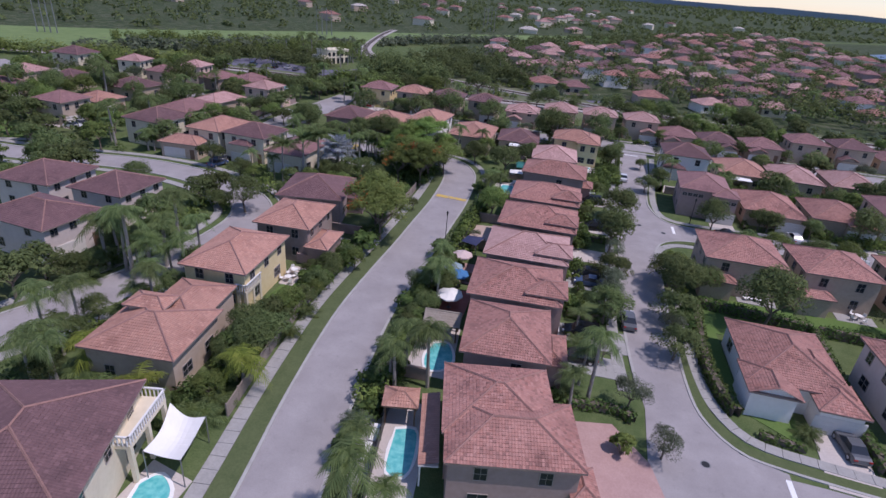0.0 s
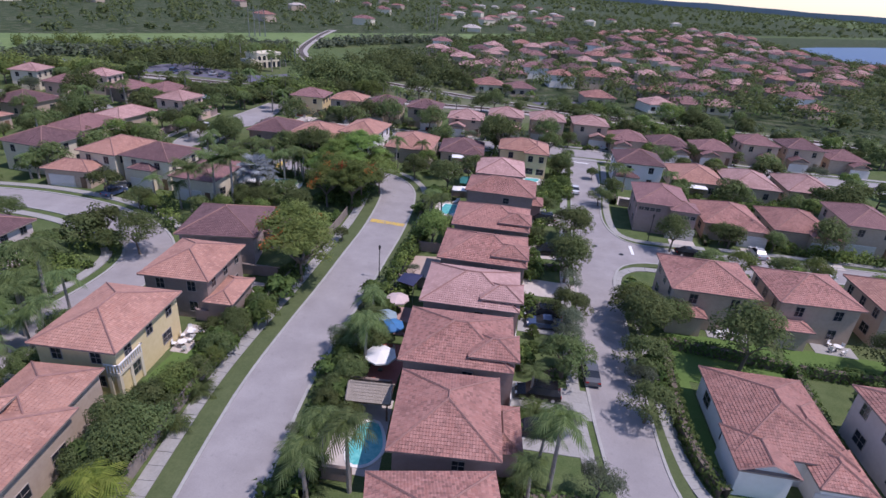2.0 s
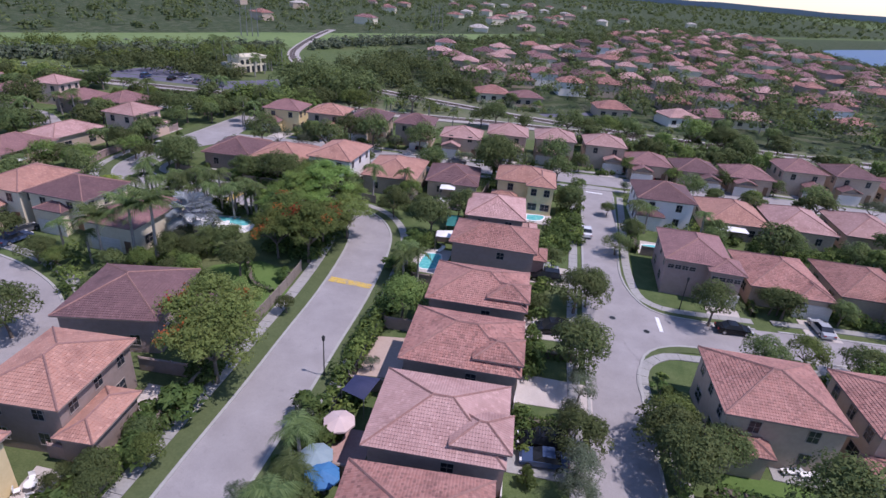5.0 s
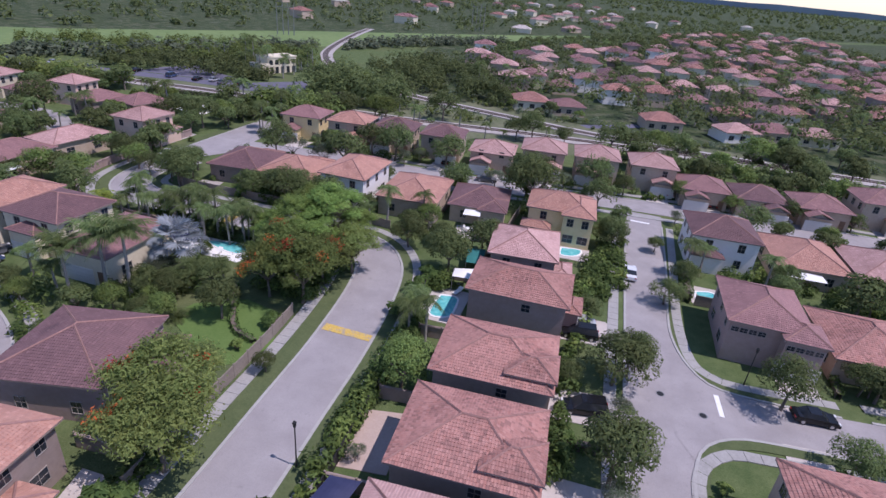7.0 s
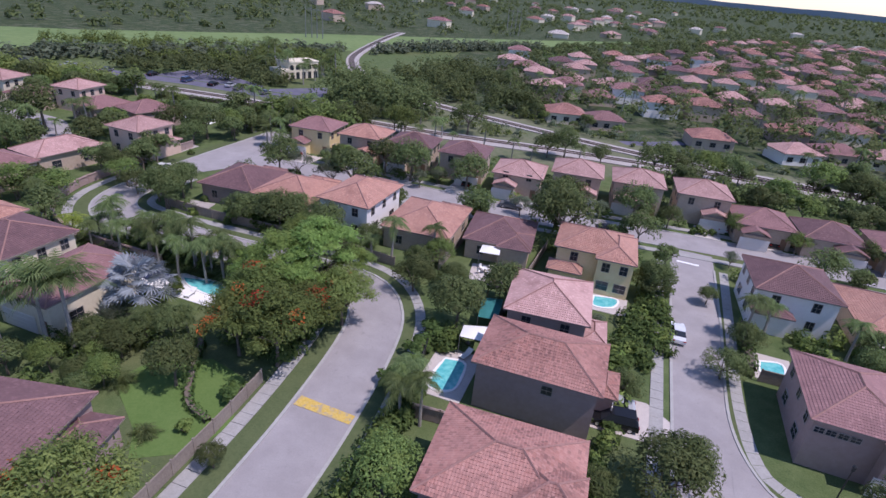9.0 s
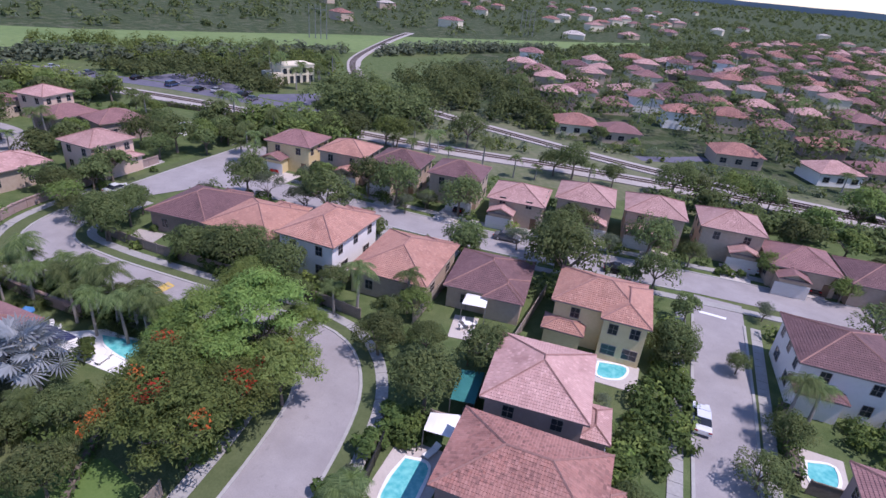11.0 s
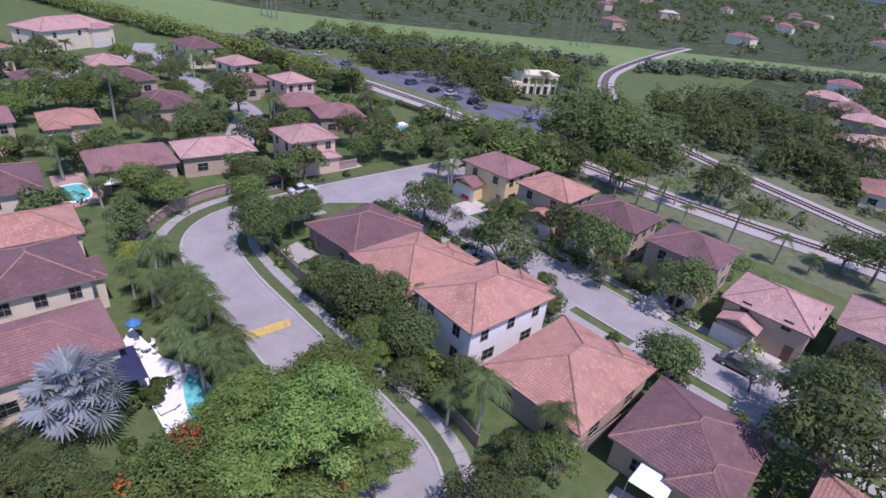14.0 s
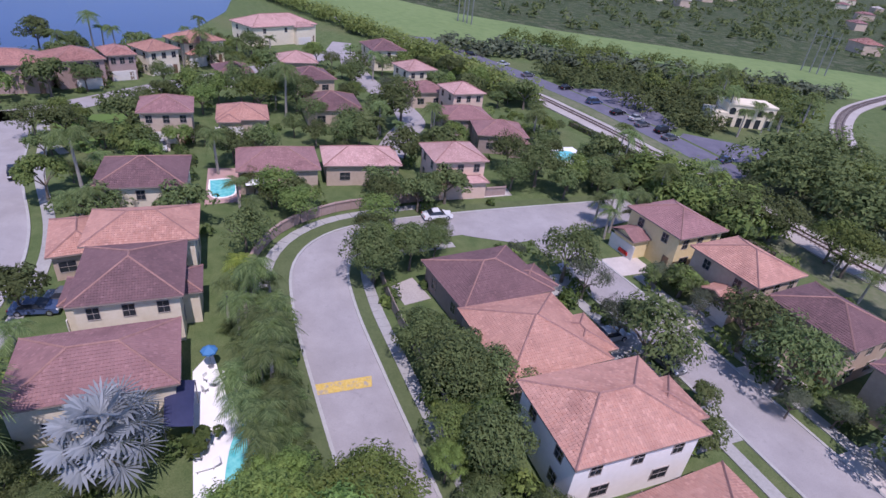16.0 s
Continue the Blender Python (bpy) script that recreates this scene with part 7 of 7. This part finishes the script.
k6, k7 = int(share(MAIN, -32.9, 126.1) * (len(MAIN) - 1)), int(share(MAIN, -76.9, 128.0) * (len(MAIN) - 1))
fence([tuple(p) for p in INNER[k6:k7:4]], 1.6, FENCE_WOOD, "brown wooden garden fence along the bend")
for y0 in (49.7, 61.3, 72.4, 83.7, 95.2, 107.0, 121.7):
    fence([(-16.0, y0), (-10.6, y0 + 0.5)], 1.7, STUCCO_BROWN, "brown garden wall between two gardens", board=0.15)
fence([(-13.3, 123.3), (-12.3, 134.1)], 1.7, FENCE_WOOD, "brown wooden fence between gardens")
fence([(-12.5, 134.5), (-11.6, 150.9)], 1.7, FENCE_WOOD, "brown wooden fence between gardens")
fence([(-24.5, 135.7), (-24.4, 150.9)], 1.7, FENCE_WOOD, "brown wooden fence between gardens")
fence([(-36.4, 136.7), (-36.9, 150.5)], 1.7, FENCE_WOOD, "brown wooden fence between gardens")
fence([(17.3, 129.5), (29.2, 129.9)], 1.7, FENCE_WOOD, "brown wooden fence behind a garden")
fence([(-37.4, 79.7), (-30.3, 80.3)], 1.7, STUCCO_BROWN, "brown garden wall between two gardens", board=0.15)
fence([(-36.5, 67.8), (-30.1, 68.2)], 1.6, STUCCO_GREY, "low grey garden wall between two gardens", board=0.15)


def balcony(x, y, yaw, w, d, z):
    """A cream balcony on an arcade, with a balustrade round it."""
    ob = thing("balcony", pose(x, y, 0, 0, 0, yaw), "cream stucco balcony with a balustrade beside a house", "balcony")
    g = Build()
    g.box(-w / 2, -d / 2, z - 0.35, w / 2, d / 2, z)
    part("deck", g, STUCCO_CREAM, ob)
    for sx in (-1, 1):
        for sy in (-1, 0, 1):
            g = Build()
            px, py = sx * (w / 2 - 0.2), sy * (d / 2 - 0.2)
            g.box(px - 0.18, py - 0.18, 0, px + 0.18, py + 0.18, z - 0.35)
            part("pillar", g, STUCCO_CREAM, ob)
    edges = [((-w / 2, -d / 2), (w / 2, -d / 2)), ((w / 2, -d / 2), (w / 2, d / 2)), ((w / 2, d / 2), (-w / 2, d / 2))]
    for (ax, ay), (bx, by) in edges:
        g = Build()
        horizontal = ay == by
        g.box(min(ax, bx) - 0.08, min(ay, by) - 0.08, z + 0.85, max(ax, bx) + 0.08, max(ay, by) + 0.08, z + 0.98)
        part("handrail", g, TRIM, ob)
        n = int(math.hypot(bx - ax, by - ay) / 0.32)
        for k in range(n):
            px, py = ax + (bx - ax) * (k + 0.5) / n, ay + (by - ay) * (k + 0.5) / n
            q = Build()
            q.tube([(px, py, z), (px, py, z + 0.4), (px, py, z + 0.86)], [0.05, 0.08, 0.05], 6)
            part("baluster", q, TRIM, ob)


balcony(-30.0, 31.7, 15, 2.2, 5.6, 4.1)
balcony(-35.9, 55.6, 6, 1.3, 3.7, 2.9)


def lean_to(x, y, yaw, w, d, z):
    """A narrow tiled patio roof on posts along a house wall."""
    ob = thing("patio_roof", pose(x, y, 0.07, 0, 0, yaw), "narrow terracotta tiled patio roof on posts along a house", "patio roof")
    tiles = Build()
    roof_face(tiles, (-w / 2, d / 2, z), (-w / 2, -d / 2, z), (w / 2, -d / 2, z + 0.35), (w / 2, d / 2, z + 0.35))
    part("roof", welded(tiles.mesh("roof", ROOF_ORANGE)), None, ob)
    g = Build()
    g.box(-w / 2, -d / 2, z - 0.2, w / 2, d / 2, z - 0.06)
    part("fascia", g, TRIM, ob)
    for k in range(4):
        q = Build()
        py = -d / 2 + 0.3 + k * (d - 0.6) / 3
        q.box(-w / 2 + 0.1, py - 0.08, 0, -w / 2 + 0.26, py + 0.08, z - 0.2)
        part("post", q, TRIM, ob)


lean_to(-7.6, 41.2, 16.5, 1.7, 8.6, 2.7)


def manhole(x, y):
    ob = thing("manhole_cover", pose(x, y, 0.06), "round dark iron manhole cover in the street", "manhole cover", "manhole covers")
    g = Build()
    g.prism([(0.36 * math.cos(k * math.pi / 7), 0.36 * math.sin(k * math.pi / 7)) for k in range(14)], 0, 0.012)
    part("lid", g, BLACK_METAL, ob)
    q = Build()
    for k in range(14):
        a, b = k * math.pi / 7, (k + 1) * math.pi / 7
        q.face([(0.37 * math.cos(a), 0.37 * math.sin(a), 0.01), (0.46 * math.cos(a), 0.46 * math.sin(a), 0.01), (0.46 * math.cos(b), 0.46 * math.sin(b), 0.01), (0.37 * math.cos(b), 0.37 * math.sin(b), 0.01)])
    part("rim", q, METAL, ob)


for mx, my in ((11.8, 107.4), (16.0, 105.5), (16.9, 48.9)):
    manhole(mx, my)


def patio_set(x, y, yaw, chairs=4):
    """A small table with chairs round it, each a thing of its own."""
    t = thing("patio_table", pose(x, y, 0.078, 0, 0, yaw), "white metal patio table on a terrace", "table", "patio tables")
    g = Build()
    g.prism([(0.5 * math.cos(k * math.pi / 6), 0.5 * math.sin(k * math.pi / 6)) for k in range(12)], 0.70, 0.74)
    part("tabletop", g, CANVAS, t)
    g = Build()
    g.tube([(0, 0, 0), (0, 0, 0.3), (0, 0, 0.7)], [0.16, 0.05, 0.05], 7)
    part("leg", g, METAL, t)
    for k in range(chairs):
        a = 2 * math.pi * k / chairs + 0.4
        c = thing("patio_chair", pose(x, y, 0.078, 0, 0, yaw) @ Matrix.Rotation(a, 4, "Z") @ Matrix.Translation((0.95, 0, 0)), "white patio chair drawn up to a table", "chair", "patio chairs")
        g = Build()
        g.box(-0.22, -0.22, 0.40, 0.22, 0.22, 0.45)
        part("seat", g, CANVAS, c)
        g = Build()
        g.box(0.19, -0.22, 0.45, 0.23, 0.22, 0.88)
        part("backrest", g, CANVAS, c)
        for lx in (-0.19, 0.17):
            for ly in (-0.19, 0.17):
                g = Build()
                g.box(lx, ly, 0, lx + 0.03, ly + 0.03, 0.40)
                part("leg", g, METAL, c)


def lounger(x, y, yaw):
    ob = thing("sun_lounger", pose(x, y, 0.078, 0, 0, yaw), "white sun lounger with a raised back", "lounger", "sun loungers")
    g = Build()
    g.box(-0.95, -0.33, 0.28, 0.35, 0.33, 0.36)
    part("mattress", g, CANVAS, ob)
    g = Build()
    g.prism([(0.35, -0.33), (0.95, -0.33), (0.95, 0.33), (0.35, 0.33)], 0.34, 0.42)
    b = part("backrest", g, CANVAS, ob)
    b.matrix_basis = Matrix.Translation((0.35, 0, 0.36)) @ Matrix.Rotation(-0.5, 4, "Y") @ Matrix.Translation((-0.35, 0, -0.36))
    for lx in (-0.85, 0.3):
        for ly in (-0.3, 0.25):
            g = Build()
            g.box(lx, ly, 0, lx + 0.05, ly + 0.05, 0.28)
            part("leg", g, METAL, ob)


patio_set(-35.1, 64.7, 20)
patio_set(-34.8, 62.6, 50, 3)
patio_set(-18.3, 138.3, 25)
plant(BUSHES[1], 9.3, 47.3, 1.5)
plant(BUSHES[0], -51.5, 113.9, 1.5)
patio_set(-13.0, 67.8, 30)
patio_set(-58.2, 114.7, 15)
patio_set(40.9, 85.6, 12)
lounger(26.9, 85.1, 20)
lounger(28.5, 85.1, 10)
lounger(-12.7, 41.0, 95)
lounger(-12.5, 38.7, 100)
lounger(-49.3, 114.1, 95)
lounger(-14.3, 118.3, 70)

# hedges and bushes
for pts, w, h in (([(18.7, 79.7), (18.5, 69.0), (19.0, 61.8), (20.7, 57.0)], 1.2, 1.4), ([(19.2, 79.9), (33.1, 78.8)], 1.2, 1.5), ([(33.4, 78.4), (32.9, 64.4)], 1.0, 1.4), ([(34.0, 78.6), (47.8, 79.2)], 1.0, 1.5),
                  ([(32.6, 61.1), (33.1, 53.5)], 1.0, 1.2), ([(31.1, 114.4), (31.6, 118.3)], 0.8, 0.9), ([(16.3, 129.7), (16.5, 140.4)], 1.2, 1.8), ([(1.6, 83.9), (6.6, 84.3)], 1.0, 1.0), ([(1.7, 95.7), (6.6, 96.1)], 1.0, 1.0),
                  ([(2.0, 69.6), (7.3, 69.9)], 0.9, 1.0), ([(-41.4, 107.2), (-36.3, 99.7), (-32.4, 98.0)], 0.8, 0.7), ([(3.8, 52.0), (8.6, 52.9), (10.4, 51.9)], 1.0, 1.0), ([(-92.2, 185.5), (-63.6, 190.3)], 1.6, 2.2),
                  ([(-125.6, 194.9), (-100.3, 199.3)], 1.3, 1.1), ([(22.5, 54.8), (26.6, 54.3)], 0.8, 0.7), ([(22.8, 59.3), (26.4, 59.3)], 0.9, 0.8)):
    hedge(pts, w, h)
gardens = random.Random(3)
LINES = ((MAIN, 3.6), (EAST, 3.4), (CORNER, 3.6), (SIDE, 3.4), (CROSS, 3.8), (WEST, 3.6), (CLOSE, 3.4), (FARWEST, 3.6), (RAIL_A, 4.5), (RAIL_B, 5.0))


def free(x, y, r):
    """Whether a plant of radius r stands clear of houses and roads there."""
    if any(math.hypot(x - a, y - b) < h * 1.12 + r * 0.55 for a, b, h in HOUSE_BOXES):
        return False
    return all(off_line(x, y, line, gap + r * 0.35) for line, gap in LINES)


def scatter(protos, n, x0, x1, y0, y1, lo, hi, base=1.0, lean=0.0):
    """Sets n plants at free spots of a stretch of gardens; lo and hi are radii over base."""
    tries = 0
    while n > 0 and tries < 2000:
        tries += 1
        y = gardens.uniform(y0, y1)
        x = gardens.uniform(x0, x1) + lean * (y - y0)
        s = gardens.uniform(lo, hi)
        if free(x, y, s * base):
            plant(gardens.choice(protos), x, y, s)
            n -= 1


def shrubs(name, label, n, boxes, leaf):
    """Low garden planting too dense to count, in one mesh."""
    out = []
    while len(out) < n:
        x0, x1, y0, y1 = gardens.choice(boxes)
        x, y, r = gardens.uniform(x0, x1), gardens.uniform(y0, y1), gardens.uniform(0.6, 1.5)
        if free(x, y, r):
            out.append((x, y, r))
    woods(name, label, out, 90, 0.23, leaf)


scatter(BUSHES, 14, -15.9, -13.7, 31.4, 60.8, 0.7, 1.5)
scatter(BUSHES, 18, -17.5, -16.4, 60.8, 109.4, 0.7, 1.5)
scatter(BUSHES, 10, -20.0, -17.9, 107.4, 121.5, 0.7, 1.4)
scatter(BUSHES, 16, -31.1, -29.8, 38.2, 80.5, 0.8, 1.7)
scatter(BUSHES, 5, -32.5, -31.3, 84.4, 117.9, 0.7, 1.2)
scatter(BUSHES, 14, 1.3, 3.0, 52.3, 130.8, 0.5, 1.0)
scatter(BUSHES, 12, 15.8, 17.6, 69.1, 96.3, 0.8, 1.4)
scatter(BUSHES, 12, -66.9, -36.1, 133.6, 137.9, 0.8, 1.5)
GARDEN_BOXES = [(-16.7, -14.3, 29.5, 83.9), (-17.6, -16.7, 83.9, 109.4), (-17.7, -16.5, 99.5, 121.4), (-31.3, -29.9, 38.2, 82.4), (-39.6, -30.9, 108.0, 118.0), (0.6, 2.5, 50.4, 132.9), (1.6, 7.9, 124.6, 145.2), (-69.1, -36.2, 132.8, 139.5), (-74.5, 18.7, 149.0, 157.7), (-75.8, 38.1, 166.4, 174.8), (-68.1, -43.7, 118.8, 121.9), (-59.2, -43.8, 23.6, 112.6), (-115.6, -85.4, 72.4, 184.7),
                (22.2, 55.3, 135.0, 143.2), (41.8, 63.2, 115.1, 120.1), (35.5, 53.3, 53.8, 102.8), (-80.3, 57.5, 181.0, 192.5), (-171.3, -113.8, 77.6, 188.3), (-67.8, -46.4, 62.1, 100.8)]
shrubs("garden_shrubs", "dense green shrubs and low planting in the gardens", 700, GARDEN_BOXES, HEDGE_LEAF)
shrubs("garden_shrubs", "light green shrubs and low planting in the gardens", 260, GARDEN_BOXES, LEAF_BRIGHT)
scatter(ARECAS, 14, -58.1, -43.2, 27.5, 63.9, 0.7, 1.2)
scatter(ARECAS, 10, -48.5, -42.7, 63.7, 108.4, 0.7, 1.1)
scatter(OAKS, 14, -61.7, -44.0, 21.7, 64.0, 0.6, 1.05, 3.0)
scatter(OAKS, 10, -52.3, -43.6, 61.9, 106.5, 0.6, 1.0, 3.0)
scatter(PALMS, 10, -58.1, -43.1, 25.6, 65.8, 0.8, 1.1)
scatter(FILLERS, 34, -115.7, -86.5, 72.4, 186.0, 0.7, 1.25, 3.0)
scatter(FILLERS, 62, -192.0, -115.2, 62.5, 190.4, 0.8, 1.4, 3.0)
scatter(FILLERS, 16, -76.7, -53.5, 37.7, 99.1, 0.7, 1.1, 3.0)
scatter(FILLERS, 26, 31.6, 90.8, 113.4, 164.5, 0.6, 1.1, 3.0)
scatter(FILLERS, 22, 33.7, 88.5, 50.0, 107.4, 0.7, 1.2, 3.0)
scatter(FILLERS, 26, 3.8, 112.4, 182.2, 202.4, 0.6, 1.2, 3.0)
scatter(FILLERS, 22, -73.0, 83.2, 147.8, 174.0, 0.5, 0.9, 3.0)
scatter(FILLERS, 14, -126.7, -89.6, 176.5, 189.8, 0.6, 0.9, 3.0)
scatter(FILLERS, 12, 8.1, 68.7, 208.9, 227.8, 0.6, 1.1, 3.0)


def street_lamp(x, y, yaw, h=4.6):
    ob = thing("street_lamp", pose(x, y, 0.1, 0, 0, yaw), "dark metal street lamp on a thin post", "street lamp", "street lamps")
    g = Build()
    g.tube([(0, 0, 0), (0, 0, 0.5), (0, 0, h)], [0.11, 0.07, 0.05], 8)
    part("post", g, BLACK_METAL, ob)
    g = Build()
    g.tube([(0, 0, h - 0.1), (0, 0, h + 0.05), (0, 0, h + 0.12)], [0.12, 0.16, 0.10], 6)
    part("collar", g, BLACK_METAL, ob)
    g = Build()
    g.tube([(0, 0, h + 0.1), (0, 0, h + 0.35), (0, 0, h + 0.55)], [0.13, 0.20, 0.05], 6)
    part("lantern", g, BLACK_METAL, ob)


for lx, ly, lr in ((-19.2, 84.6, 180), (21.1, 112.8, 270)):
    street_lamp(lx, ly, lr)


def pylon(x, y, h):
    """A group of slender steel poles that carry the power line."""
    ob = thing("power_pylon", pose(x, y, 0), "group of slender pale steel power line poles", "pylon", "power pylons")
    for k, (dx, dy) in enumerate(((-4.5, -1.5), (-1.5, 0), (1.5, 0.6), (4.5, 1.6))):
        g = Build()
        g.tube([(dx, dy, 0), (dx, dy, h * 0.5), (dx, dy, h)], [0.30, 0.22, 0.14], 7)
        part("pole", g, METAL, ob)
    g = Build()
    g.box(-5.2, -0.1, h - 2.4, 5.2, 0.12, h - 2.15)
    part("crossarm", g, METAL, ob)


for px, py, ph in ((-185, 354, 17), (-112, 520, 20), (-270, 228, 24)):
    pylon(px, py, ph)


def clubhouse():
    ob = thing("clubhouse", pose(-124.0, 248.0, 0, 0, 0, 68), "cream arched clubhouse building among palms", "building")
    g = Build()
    g.box(-6.4, -3.6, 0, 6.4, 3.6, 5.6)
    part("wall", g, STUCCO_CREAM, ob)
    for k in range(5):
        a = Build()
        x = -5 + 2.5 * k
        a.face([(x + 0.8, -3.63, 3.2), *[(x + 0.8 * math.cos(t * math.pi / 8), -3.63, 4.3 + 0.7 * math.sin(t * math.pi / 8)) for t in range(9)], (x - 0.8, -3.63, 3.2)][::-1])
        part("arched_window", a, GLASS, ob)
        d = Build()
        d.box(x - 0.7, -3.66, 0, x + 0.7, -3.59, 2.4)
        part("doorway", d, GLASS, ob)
    r = Build()
    r.box(-6.6, -3.8, 5.6, 6.6, 3.8, 6.0)
    part("parapet", r, STUCCO_CREAM, ob)
    w = Build()
    w.box(-10.5, -5, 0, -6.4, 2, 3.8)
    part("wing_wall", w, STUCCO_CREAM, ob)


clubhouse()
set_all(PALMS, [(-120.7, 248.1), (-123.7, 241.6), (-119.1, 256.3), (-115.5, 246.0), (-125.2, 238.4), (-122.6, 253.2)], 1.0, 1.3)
for x, y in ((-30.2, 240.0), (-20.8, 237.7), (-17.6, 239.6), (-8.1, 238.7), (-33.7, 245.1)):
    plant(gardens.choice(FILLERS), x, y, gardens.uniform(0.6, 0.9))
set_all(PALMS, [(-142.2, 256.7), (-138.0, 254.0), (-139.7, 247.8), (-114.5, 237.0), (-121.9, 269.6), (-121.6, 266.7), (-146.8, 261.7), (-151.7, 268.2), (-131.7, 275.5), (-126.9, 279.2), (-152.4, 255.3), (-157.1, 251.6), (-116.3, 253.1), (-114.3, 258.5), (-163.7, 259.7), (-135.4, 244.5), (-127.9, 244.9)], 1.0, 1.5)
set_all(PALMS, [(-99.5, 185.9), (-96.2, 187.4), (-92.9, 188.3), (-91.0, 193.7), (-103.7, 192.4), (-94.5, 181.8), (-86.1, 189.6), (-82.3, 184.4), (-118.3, 149.7), (-124.2, 159.2), (-112.5, 177.3), (-122.5, 183.0), (-130.4, 188.6), (-164.3, 156.8), (-182.6, 155.0), (-158.1, 121.9), (-178.4, 114.8), (-185.3, 123.8), (-185.4, 100.8), (-176.9, 83.7), (-192.2, 133.2)], 0.9, 1.3)
set_all(PALMS, [(40.8, 235.1), (52.8, 238.4), (66.8, 246.2), (22.2, 295.9), (37.1, 298.4), (48.4, 272.1), (63.1, 285.2), (81.9, 271.4), (97.7, 276.6), (34.2, 333.4), (55.7, 336.7), (79.4, 322.3), (95.1, 318.9), (11.6, 309.4), (112.4, 292.4), (27.8, 270.4), (80.3, 364.9), (108.1, 357.5), (63.9, 380.0), (125.2, 327.3), (16.7, 337.8), (0.4, 305.9)], 1.0, 1.4)
set_all(PALMS, [(x, y) for x, y, _ in spots_in([(-54, 262), (10, 250), (92, 268), (135, 345), (42, 390), (-45, 345)], 110, 1, 2, 7.5)], 1.0, 1.5)
